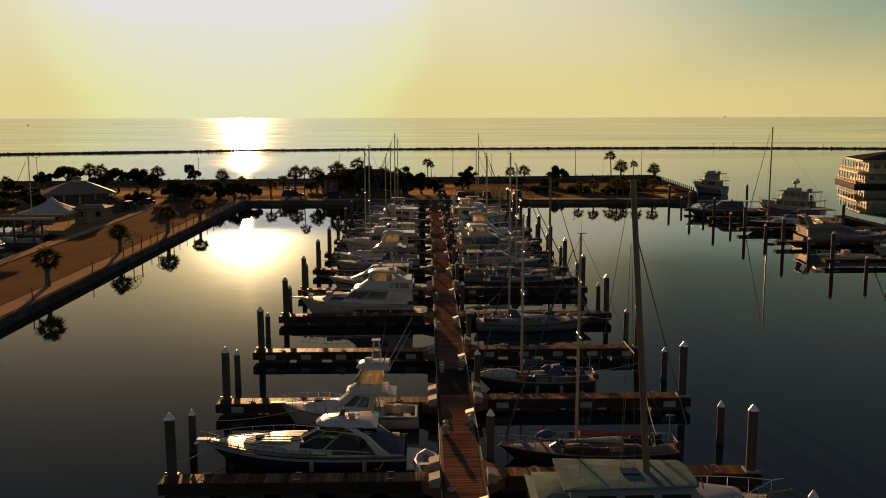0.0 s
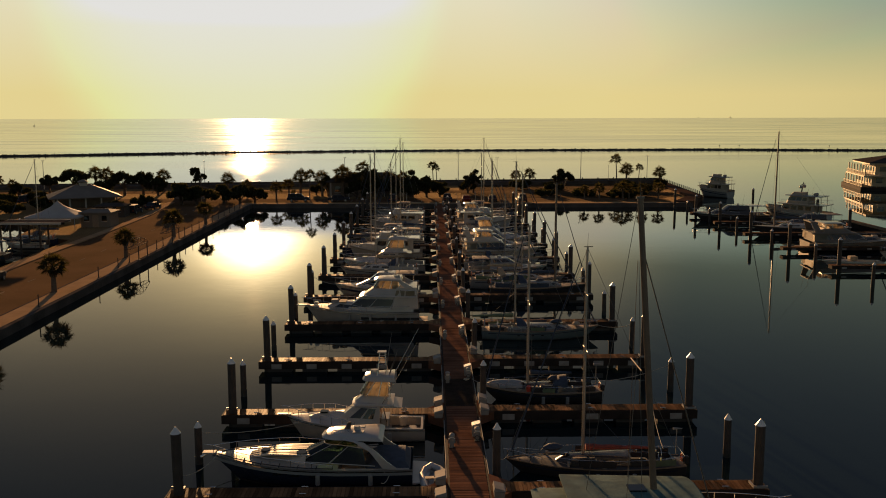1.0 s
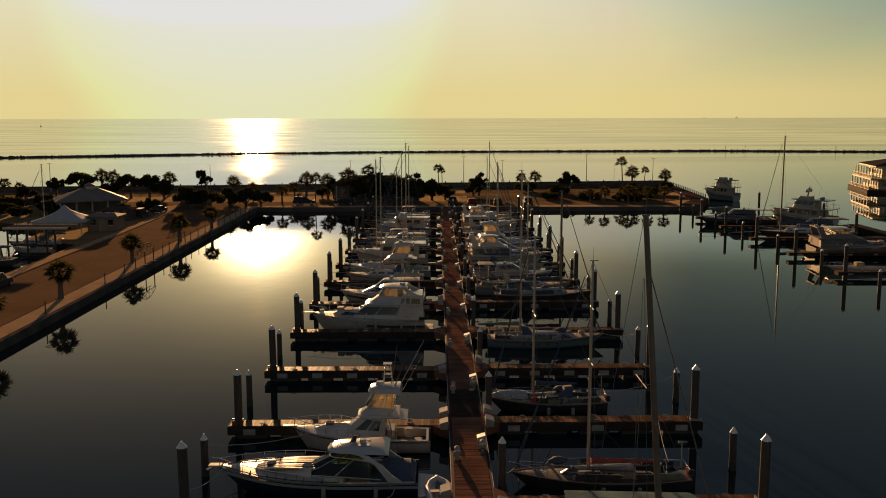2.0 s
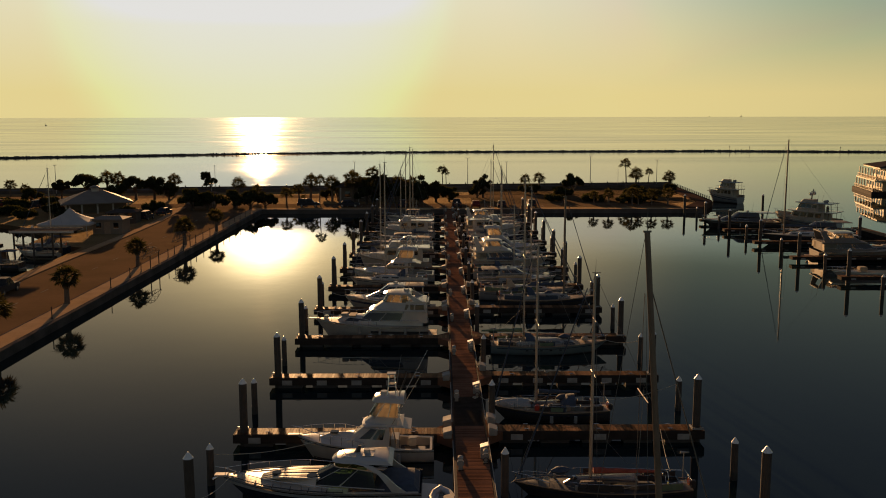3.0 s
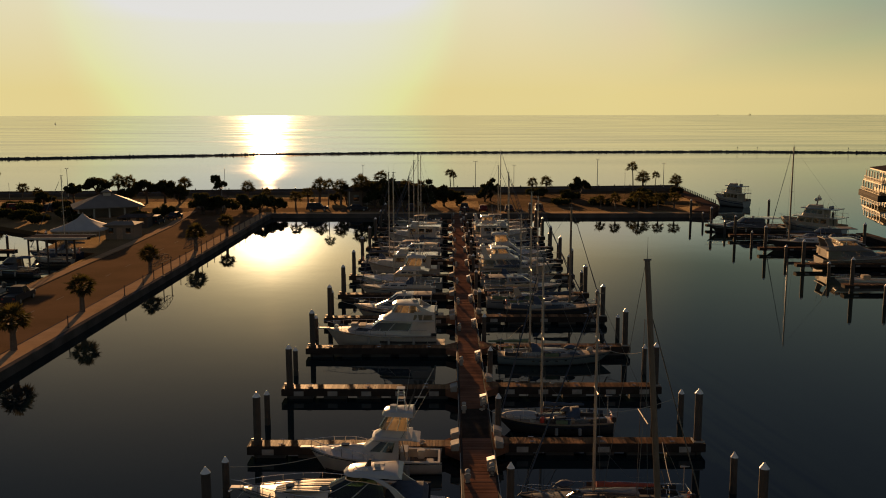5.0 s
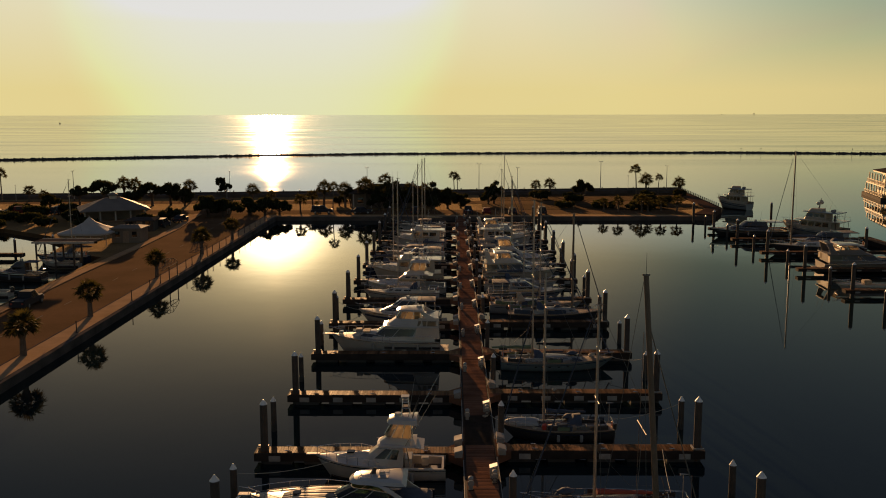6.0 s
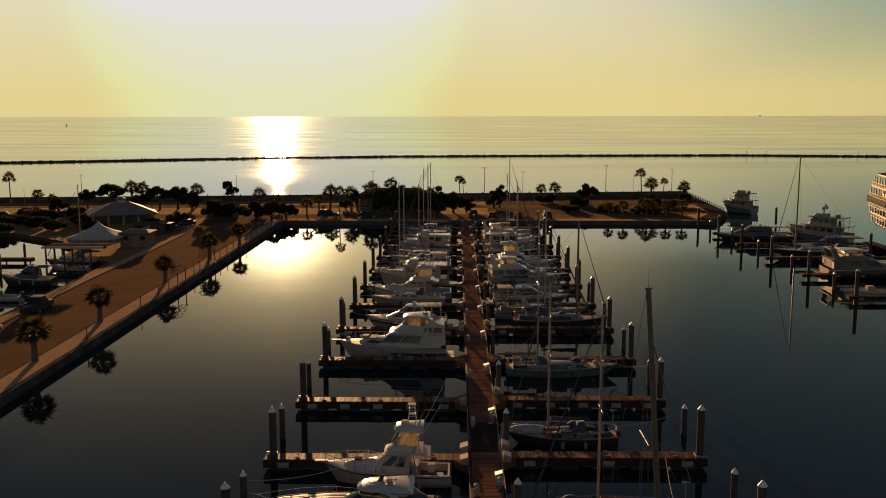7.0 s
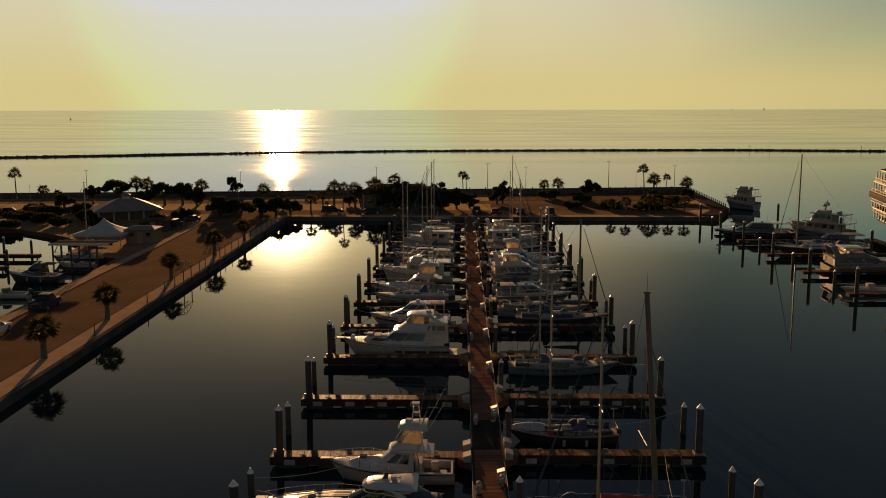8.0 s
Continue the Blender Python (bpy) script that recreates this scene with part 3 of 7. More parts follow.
def pile(h, r, label):
    p = thing("mooring_pile", label, "mooring pile", group="mooring piles")
    part("shaft", rod((0, 0, -1.5), (0, 0, h - 0.3), r * 1.04, r, 12), M["pile"], p, smooth=True)
    part("cap", rod((0, 0, h - 0.32), (0, 0, h), r * 1.1, 0.03, 12), M["cap"], p, "white cone cap", smooth=True)
    part("tide_band", rod((0, 0, -1.4), (0, 0, 0.5), r * 1.1, r * 1.08, 12), M["growth"], p, "dark fouled tide band", smooth=True)
    return p


tall, short, root = pile(4.3, 0.24, "tall round timber mooring pile with a white pointed cap"), pile(2.5, 0.2, "short round timber mooring pile with a white pointed cap"), pile(3.3, 0.2, "timber dock pile beside the walkway with a white cap")
PILES = {tall: [], short: [], root: []}
random.seed(7)
for y in FY:
    PILES[tall] += [(-17.35, y + 0.42), (10.98, y + 0.42 + RDY)]
    PILES[short] += [(-17.9, y + 6.4), (11.42, y + 6.4 + RDY)]
    PILES[root] += [(-1.75, y + FW + 1.75 + RDY)]
for y in (93.0, 108.6, 124.0, 139.3, 154.3, 168.5, 183.0):
    PILES[tall].append((44.4, y))
for y in (100.8, 116.3, 131.6, 146.8, 161.4, 175.6):
    PILES[short].append((44.8, y))
for x, y in ((63.5, 160), (61.5, 143), (60.2, 183)):
    PILES[tall].append((x, y))
for p, places in PILES.items():
    for i, (x, y) in enumerate(places):
        m = pose(x, y, random.uniform(-0.08, 0.06), random.uniform(-0.5, 0.5), random.uniform(-0.5, 0.5), random.uniform(0, 90))
        if i == 0:
            p.matrix_world = m
        else:
            copy_thing(p, m)


def pedestal():
    p = thing("power_pedestal", "white dock power pedestal with a lamp head", "power pedestal", group="power pedestals along the walkway")
    part("post", box(-0.14, 0.14, -0.12, 0.12, 0.84, 1.42, bevel=0.03), M["plate"], p)
    part("lamp_head", rings([[(-0.17, -0.15, 1.5), (0.17, -0.15, 1.5), (0.17, 0.15, 1.5), (-0.17, 0.15, 1.5)], [(-0.17, -0.15, 1.58), (0.17, -0.15, 1.58), (0.17, 0.15, 1.58), (-0.17, 0.15, 1.58)], [(-0.05, -0.04, 1.67), (0.05, -0.04, 1.67), (0.05, 0.04, 1.67), (-0.05, 0.04, 1.67)]]), M["plate"], p, "peaked lamp head")
    part("lamp_lens", box(-0.145, 0.145, -0.125, 0.125, 1.42, 1.5, bevel=0.01), M["lens"], p, "frosted lamp lens")
    for sd in (-1, 1):
        part("socket_cover", box(-0.09, 0.09, sd * 0.15 - 0.035, sd * 0.15 + 0.035, 1.1, 1.34, bevel=0.012), M["grey"], p, "hinged socket cover")
    part("hose_reel", tube([(0.17 + 0.03 * (k % 2), 0.13 * math.cos(k * 0.7), 1.08 + 0.13 * math.sin(k * 0.7)) for k in range(20)], 0.018, 5), M["rubber"], p, "coiled water hose")
    part("foot", box(-0.18, 0.18, -0.16, 0.16, 0.84, 0.88), M["beam"], p)
    return p


def meter_cabinet():
    """A low white cabinet with a sloping top, set behind a pedestal."""
    p = thing("meter_cabinet", "white dock meter cabinet with a sloping top", "cabinet", group="meter cabinets along the walkway")
    part("body", rings([[(-0.2, -0.24, 0.85), (0.2, -0.24, 0.85), (0.2, 0.24, 0.85), (-0.2, 0.24, 0.85)], [(-0.2, -0.24, 1.5), (0.2, -0.24, 1.62), (0.2, 0.24, 1.62), (-0.2, 0.24, 1.5)]]), M["plate"], p)
    part("top", rings([[(-0.24, -0.27, 1.49), (0.23, -0.27, 1.63), (0.23, 0.27, 1.63), (-0.24, 0.27, 1.49)], [(-0.24, -0.27, 1.53), (0.23, -0.27, 1.67), (0.23, 0.27, 1.67), (-0.24, 0.27, 1.53)]]), M["cap"], p, "white sloping top")
    door = part("door", box(-0.215, -0.2, -0.18, 0.18, 0.95, 1.4), M["grey"], p, "grey cabinet door")
    part("handle", box(-0.235, -0.215, 0.1, 0.13, 1.14, 1.24), M["chrome"], door)
    return p


def dock_box():
    p = thing("dock_box", "white fibreglass dock box with a sloping lid", "dock box", group="dock boxes")
    part("body", box(-0.26, 0.26, -0.45, 0.45, 0.86, 1.2, bevel=0.04), M["plate"], p)
    part("lid", rings([[(-0.29, -0.48, 1.2), (0.29, -0.48, 1.2), (0.29, 0.48, 1.2), (-0.29, 0.48, 1.2)], [(-0.25, -0.44, 1.26), (0.24, -0.44, 1.4), (0.24, 0.44, 1.4), (-0.25, 0.44, 1.26)]]), M["plate"], p, "sloping white lid")
    part("latch", box(-0.31, -0.285, -0.06, 0.06, 1.14, 1.24), M["chrome"], p)
    return p


ped, dbx, meter = pedestal(), dock_box(), meter_cabinet()
firsts = [True, True]
random.seed(11)
for i, y in enumerate(FY):
    m = pose(WX1 - 0.24, y + 8.25, 0, 0, 0, 0)
    if i:
        copy_thing(meter, m)
    else:
        meter.matrix_world = m
    for x, yy, a in ((WX0 + 0.2, y + 6.4, 90), (WX1 - 0.2, y + 7.4, -90)):
        m = pose(x, yy, 0, 0, 0, a)
        if firsts[0]:
            ped.matrix_world, firsts[0] = m, False
        else:
            copy_thing(ped, m)
    for x, yy, a in ((WX0 - 0.48, y - 0.5, 0), (WX0 - 0.48, y + FW + 0.5, 0), (WX1 + 0.48, y + RDY - 0.5, 180), (WX1 + 0.48, y + RDY + FW + 0.5, 180)):
        if random.random() < (0.8 if x < WX0 else 0.35):
            m = pose(x, yy, 0, 0, 0, a)
            if firsts[1]:
                dbx.matrix_world, firsts[1] = m, False
            else:
                copy_thing(dbx, m)


# ---- boats: local x towards the bow, z = 0 at the waterline ----
def half_beam(u, B):
    aft = 0.86 + 0.14 * min(1, u / 0.35)
    fore = 1.0 if u < 0.45 else max(0.0, 1 - ((u - 0.45) / 0.55) ** 2.3)
    return B / 2 * aft * max(fore, 0.012)


def full_beam(u, B):      # a fuller, rounder bow
    return B / 2 * (0.88 + 0.12 * min(1, u / 0.35)) * max(0.012, 1.0 if u < 0.5 else max(0.0, 1 - ((u - 0.5) / 0.5) ** 2.9))


def sail_beam(u, B):
    return B / 2 * max(0.02, (0.62 + 0.38 * math.sin(min(1, u / 0.45) * math.pi / 2)) * (1 - max(0, (u - 0.45) / 0.55) ** 2.0))


class Hull:
    """A hull's lines: its sheer, beam and stem."""

    def __init__(self, L, B, bow, stern, rake=0.12, beam=half_beam, draft=0.55, dip=0.0):
        self.L, self.B, self.bow, self.stern, self.rake, self.beam, self.draft, self.dip = L, B, bow, stern, rake, beam, draft, dip

    def sheer(self, u):
        return lerp(self.stern, self.bow, u ** 1.7) - self.dip * math.sin(u * math.pi)

    def edge(self, u, side, dz=0.0, inset=0.0):
        return Vector((u * self.L, side * max(0.01, self.beam(u, self.B) - inset), self.sheer(u) + dz))

    def loop(self, u):
        """Half a section from keel to sheer, as (y, z) with the x of each."""
        b, s = self.beam(u, self.B), self.sheer(u)
        lift = max(0, (u - 0.55) / 0.45) ** 2
        pts = []
        for fb, fz in ((0.0, 0.0), (0.55, 0.22), (0.86 - 0.34 * lift, 0.45), (0.93 - 0.2 * lift, 0.72), (1.0, 1.0)):
            z = lerp(-self.draft * (1 - lift * 0.6), s, fz)
            x = u * self.L - self.rake * self.L * (u ** 4) * (1 - fz) + 0.0
            pts.append((x, b * fb, z))
        return pts

    def skin(self, n=16, z_from=None):
        loops = []
        for i in range(n + 1):
            p = self.loop(i / n)
            loops.append([(x, -y, z) for x, y, z in p[::-1]] + [(x, y, z) for x, y, z in p[1:]])
        return rings(loops, cap0=True, cap1=False, closed=False)

    def at_height(self, u, z):
        """The hull's (x, y) at a height above the water."""
        p = self.loop(u)
        for a, b in zip(p, p[1:]):
            if a[2] <= z <= b[2]:
                f = (z - a[2]) / max(1e-6, b[2] - a[2])
                return lerp(a[0], b[0], f), lerp(a[1], b[1], f)
        return p[-1][0], p[-1][1]

    def boot(self, side, z0=-0.12, z1=0.17, n=14, out=0.012):
        """The painted band along the waterline on one side."""
        loops = []
        for i in range(n + 1):
            row = []
            for z in (z0, (z0 + z1) / 2, z1):
                x, y = self.at_height(0.97 * i / n, z)
                row.append((x + out * 0.5, side * (y + out), z))
            loops.append(row)
        return rings(loops, cap0=False, cap1=False, closed=False)

    def deck(self, u0, u1, dz=-0.03, camber=0.06, n=12, inset=0.02):
        loops = []
        for i in range(n + 1):
            u = lerp(u0, u1, i / n)
            a, b = self.edge(u, -1, dz, inset), self.edge(u, 1, dz, inset)
            c = (a + b) / 2 + Vector((0, 0, camber * min(1, (b - a).length)))
            loops.append([a, a.lerp(c, 0.6) + Vector((0, 0, 0.3 * camber)), c, b.lerp(c, 0.6) + Vector((0, 0, 0.3 * camber)), b])
        return rings(loops, cap0=False, cap1=False, closed=False)

    def well(self, u0, u1, depth, inset=0.28, n=4):
        """A sunk cockpit: floor and inner sides, with a coaming on top."""
        bm = bmesh.new()
        for side in (-1, 1):
            loops = []
            for i in range(n + 1):
                u = lerp(u0, u1, i / n)
                e = self.edge(u, side, -0.02, 0.02)
                c = self.edge(u, side, -0.02, inset)
                loops.append([e, c, Vector((c.x, c.y, self.sheer(u0) - depth))])
            rings(loops, bm, False, False, closed=False)
        a, b = [self.edge(u0, s, -0.02, inset) for s in (-1, 1)], [self.edge(u1, s, -0.02, inset) for s in (-1, 1)]
        fz = self.sheer(u0) - depth
        bm.faces.new([bm.verts.new((p.x, p.y, fz)) for p in (a[0], b[0], b[1], a[1])])
        box(a[0].x - 0.02, a[0].x + 0.12, a[0].y, a[1].y, fz, a[0].z, bm)
        box(b[0].x - 0.02, b[0].x + 0.05, b[0].y, b[1].y, fz, b[0].z, bm)
        return bm

    def strake(self, dz, h, out=0.025, u0=0.0, u1=0.99, n=14, sides=(-1, 1)):
        """A rubbing band along both sides, or one."""
        bm = bmesh.new()
        for side in sides:
            loops = []
            for i in range(n + 1):
                e = self.edge(lerp(u0, u1, i / n), side)
                o = Vector((0, side * out, 0))
                loops.append([e + Vector((0, 0, dz)), e + o + Vector((0, 0, dz)), e + o + Vector((0, 0, dz + h)), e + Vector((0, 0, dz + h))])
            rings(loops, bm)
        return bm

    def rail_lines(self, u0, h, posts=7, inset=0.1, over=0.35):
        """A bow rail: the line of its top tube, which wraps the stem, and the ends of its stanchions."""
        sides, posts_at = [], []
        for s in (-1, 1):
            sides.append([self.edge(lerp(u0, 0.985, i / posts), s, h * (0.55 + 0.45 * min(1, i / 2)), inset) for i in range(posts + 1)])
            posts_at += [(self.edge(lerp(u0, 0.985, i / posts), s, 0, inset), sides[-1][i]) for i in range(posts + 1)]
        tip = Vector((self.L + over, 0, self.bow + h + 0.05))
        return sides[0] + [tip] + sides[1][::-1], posts_at


def bow_rail(b, hull, u0, h, posts=7, inset=0.1, over=0.35, name="bow_rail"):
    line, ends = hull.rail_lines(u0, h, posts, inset, over)
    rail = part(name, tube(line, 0.02, 5), M["chrome"], b)
    for p, q in ends:
        part("stanchion", rod(p, q, 0.016, seg=5), M["chrome"], rail)


class House:
    """A cabin with raked sides: a plan that tapers forward and an upper plan set in. t runs round it from the port quarter forward."""

    def __init__(self, x0, x1, wa, wf, z0, z1, rake_f=0.6, rake_a=0.05, tumble=0.12, nose=0.25, crown=0.05):
        self.p, self.q, self.z0, self.z1, self.crown = self.plan(x0, x1, wa, wf, nose), self.plan(x0 + rake_a, x1 - rake_f, wa - 2 * tumble, wf - 2 * tumble, nose), z0, z1, crown

    @staticmethod
    def plan(x0, x1, wa, wf, nose):
        """Points round the plan: along port side, round the front, back along starboard."""
        a, f = wa / 2, wf / 2
        side = [(lerp(x0, x1 - nose, i / 6), lerp(a, f, i / 6)) for i in range(7)]
        front = [(x1 - nose + nose * math.sin(k * math.pi / 8), f * math.cos(k * math.pi / 8) ** 0.6 if k < 4 else 0.0) for k in range(1, 5)]
        half = side + front
        return half + [(x, -y) for x, y in half[::-1][1:]]

    def at(self, t, h, out=0.0):
        """A point on the wall: t from 0 to 1 round it, h from 0 to 1 up it."""
        n = len(self.p) - 1
        k = min(n - 1, int(t * n))
        f = t * n - k
        a = [lerp(self.p[k][i], self.p[k + 1][i], f) for i in (0, 1)]
        b = [lerp(self.q[k][i], self.q[k + 1][i], f) for i in (0, 1)]
        d = (self.p[k + 1][0] - self.p[k][0], self.p[k + 1][1] - self.p[k][1])
        ln = math.hypot(*d) or 1
        nx, ny = -d[1] / ln, d[0] / ln
        return Vector((lerp(a[0], b[0], h) + nx * out, lerp(a[1], b[1], h) + ny * out, lerp(self.z0, self.z1, h)))

    def shell(self):
        bm = rings([[(x, y, self.z0) for x, y in self.p], [(x, y, self.z1) for x, y in self.q]], cap1=False)
        cx = sum(x for x, _ in self.q) / len(self.q)
        top = [[(lerp(x, cx, k), lerp(y, 0, k), self.z1 + self.crown * (1 - (1 - k) ** 2)) for x, y in self.q] for k in (0, 0.12, 0.5, 0.85)]
        return rings(top, bm, cap0=False)

    def pane(self, t0, t1, h0, h1, out=0.012, n=6):
        """A window pane with a little thickness, proud of the wall."""
        bm = bmesh.new()
        lo = [[self.at(lerp(t0, t1, i / n), h0, -0.01), self.at(lerp(t0, t1, i / n), h0, out), self.at(lerp(t0, t1, i / n), h1, out), self.at(lerp(t0, t1, i / n), h1, -0.01)] for i in range(n + 1)]
        return rings(lo, bm)


def panes(house, parent, spans, h0, h1, material=None):
    for t0, t1 in spans:
        for a, b in ((t0, t1), (1 - t1, 1 - t0)):
            part("window", house.pane(a, b, h0, h1), material or M["glass"], parent, "dark tinted window")


def antenna(parent, x, y, z, h, lean=-0.15):
    part("antenna", rod((x, y, z), (x + lean * h, y, z + h), 0.022, 0.008, 5), M["plate"], parent, "white whip antenna")


def radar(parent, x, z, r=0.3):
    b = rod((x, 0, z), (x, 0, z + 0.2), r, r * 0.85, 14)
    part("radar_dome", b, M["gel"], parent, "white radar dome", smooth=True)


def fender_row(parent, h, us, side):
    for u in us:
        e = h.edge(u, side, -0.2)
        part("fender", rod((e.x, e.y + side * 0.13, e.z - 0.65), (e.x, e.y + side * 0.13, e.z - 0.05), 0.12, 0.11, 8), M["plate"], parent, "white hanging fender", smooth=True)


def hull_parts(b, h, mat_hull, mat_band=None, u_deck=0.3, deck_mat=None):
    part("hull", h.skin(), mat_hull, b, smooth=True)
    for sd in (-1, 1):
        part("boot_stripe", h.boot(sd), M["boot"], b, "dark waterline band")
    part("foredeck", h.deck(u_deck, 0.995), deck_mat or M["nonskid"], b, smooth=True)
    for sd in (-1, 1):
        part("rub_rail", h.strake(-0.16, 0.07, sides=(sd,)), mat_band or M["chrome"], b)


def express_cruiser(m):
    b = thing("express_cruiser", "white express cruiser with a hardtop and green windshield", "motor boat", m)
    h = Hull(10.6, 3.7, 1.75, 1.3, 0.16)
    hull_parts(b, h, M["navy"], u_deck=0.36)
    for sd in (-1, 1):
        # the band is white; its grey holds the shade on that side
        part("topside_band", h.strake(-0.34, 0.27, 0.02, 0.0, 0.99, sides=(sd,)), M["grey"], b, "white upper topsides in painted shade")
        part("sheer_line", h.strake(-0.05, 0.05, 0.03, 0.0, 0.99, sides=(sd,)), M["dull"], b, "grey gunwale moulding")
    part("cockpit", h.well(0.015, 0.36, 0.75), M["cream"], b)
    trunk = House(5.5, 9.4, 2.5, 0.9, 1.35, 1.82, 1.5, 0.0, 0.3, 0.7, 0.1)
    part("cabin_trunk", trunk.shell(), M["cream"], b, "raised cream foredeck", smooth=True)
    run = ((5.3, 1.0, 1.86), (6.4, 0.9, 1.87), (7.4, 0.72, 1.84), (8.5, 0.42, 1.6))
    # dark strips paint the shade of grooves between the cream ridges
    for y, w_, h_, paint, nm, lb in ((-0.78, 0.1, 0.05, "cream", "deck_ridge", "moulded foredeck ridge"), (-0.27, 0.1, 0.06, "cream", "deck_ridge", "moulded foredeck ridge"),
                                     (0.27, 0.1, 0.06, "cream", "deck_ridge", "moulded foredeck ridge"), (0.78, 0.1, 0.05, "cream", "deck_ridge", "moulded foredeck ridge"),
                                     (-0.52, 0.1, 0.07, "dark", "deck_strip", "dark strip painting a groove's shade"), (0.0, 0.09, 0.08, "dark", "deck_strip", "dark strip painting a groove's shade"), (0.52, 0.1, 0.07, "dark", "deck_strip", "dark strip painting a groove's shade")):
        part(nm, rings([[(x, y * w - w_, z - 0.03), (x, y * w + w_, z - 0.03), (x, y * w + w_ * 0.7, z + h_), (x, y * w - w_ * 0.7, z + h_)] for x, w, z in run]), M[paint], b, lb)
    for sd in (-1, 1):      # side decks and the seams across them
        for u in (0.46, 0.55, 0.64, 0.73, 0.82):
            e, c = h.edge(u, sd, 0.0, 0.04), h.edge(u, sd, 0.03, 0.5)
            part("deck_seam", rod(tuple(e), tuple(c), 0.022, seg=5), M["dark"], b, "dark deck seam")
        part("side_deck_edge", tube([h.edge(u, sd, 0.02, 0.16) for u in (0.38, 0.5, 0.62, 0.74, 0.86, 0.95)], 0.03, 5), M["dark"], b, "dark gunwale insert")
    part("hatch", rod((7.7, 0, 1.7), (7.7, 0, 1.92), 0.26, 0.24, 14), M["glass"], b, "round deck hatch")
    part("hatch", rod((5.75, 0.5, 1.8), (5.75, 0.5, 1.96), 0.3, 0.28, 14), M["glass"], b, "round deck hatch")
    ws = House(1.9, 6.3, 3.1, 1.9, 1.5, 2.5, 1.8, 0.5, 0.34, 0.9, 0.0)
    for t0, t1 in ((0.04, 0.2), (0.21, 0.36), (0.37, 0.495), (0.505, 0.63), (0.64, 0.79), (0.8, 0.96)):
        part("windshield", ws.pane(t0, t1, 0.03, 0.9), M["green"], b, "green tinted windshield glass")
    fr = bmesh.new()
    for hh in (0.0, 0.92):
        tube([ws.at(k / 24, hh) for k in range(25)], 0.035, 5, fr)
    for t in (0.205, 0.365, 0.5, 0.635, 0.795):
        tube([ws.at(t, 0), ws.at(t, 0.92)], 0.03, 5, fr)
    part("windshield_frame", fr, M["gel"], b)
    for s in (-1, 1):
        part("arch_leg", rings([[(x, s * y, z), (x + w, s * y, z + 0.05), (x + w, s * (y + 0.09), z + 0.05), (x, s * (y + 0.09), z)] for x, y, z, w in ((0.7, 1.5, 1.28, 0.8), (1.3, 1.46, 1.75, 0.5), (1.8, 1.36, 2.3, 0.4), (2.5, 1.16, 2.8, 0.5), (3.2, 1.02, 2.92, 0.5))]), M["gel"], b, "swept hardtop arch", smooth=True)
    top = House(1.5, 4.75, 2.5, 2.0, 2.86, 3.04, 0.25, 0.25, 0.16, 1.1, 0.15)
    part("hardtop", top.shell(), M["gel"], b, "white moulded hardtop", smooth=True)
    for x0, x1, y0, y1 in ((2.5, 3.1, -0.6, -0.2), (2.5, 3.1, 0.2, 0.6)):
        part("roof_hatch", box(x0, x1, y0, y1, 3.1, 3.185, bevel=0.02), M["grey"], b)
    for y in (-0.42, 0.42):
        part("grab_rail", tube([(3.3, y, 3.12), (3.4, y, 3.26), (4.1, y, 3.24), (4.2, y, 3.08)], 0.025, 5), M["chrome"], b)
    part("antenna_fin", rings([[(3.25, -0.05, 3.15), (3.6, -0.05, 3.15), (3.6, 0.05, 3.15), (3.25, 0.05, 3.15)], [(3.2, -0.03, 3.6), (3.36, -0.03, 3.6), (3.36, 0.03, 3.6), (3.2, 0.03, 3.6)]]), M["dark"], b, "dark antenna fin")
    radar(b, 2.9, 3.16, 0.18)
    part("horn", rod((3.7, 0.5, 3.12), (4.1, 0.5, 3.12), 0.03, 0.06, 8), M["chrome"], b)
    antenna(b, 3.5, 0.3, 3.05, 1.0)
    part("seat", box(1.0, 1.9, -1.3, 1.3, 0.75, 1.25, bevel=0.08), M["cream"], b, "cream cockpit seat")
    part("helm", box(3.0, 3.6, -1.1, -0.2, 0.9, 1.7, bevel=0.06), M["cream"], b)
    part("swim_platform", slab([(0, -1.55), (0, 1.55), (-0.8, 1.35), (-0.9, 0), (-0.8, -1.35)], 0.32, 0.42), M["gel"], b)
    bow_rail(b, h, 0.38, 0.45, 6)
    part("bow_pulpit", box(10.3, 11.0, -0.22, 0.22, 1.7, 1.8, bevel=0.03), M["gel"], b)
    part("anchor", rod((10.7, 0, 1.72), (11.1, 0, 1.45), 0.05, 0.09, 6), M["chrome"], b)
    part("cockpit_cover", House(0.1, 2.5, 2.75, 2.9, 1.22, 1.62, 0.5, 0.3, 0.25, 0.3, 0.1).shell(), M["canvas"], b, "dark cockpit cover", smooth=True)
    fender_row(b, h, (0.2, 0.45), 1)
    for u in (0.47, 0.56, 0.65):
        for s in (-1, 1):
            e = h.edge(u, s, -0.42)
            part("porthole", box(e.x - 0.2, e.x + 0.2, e.y + s * 0.0 - 0.03, e.y + s * 0.0 + 0.03, e.z - 0.06, e.z + 0.06, bevel=0.02), M["glass"], b)
    return b


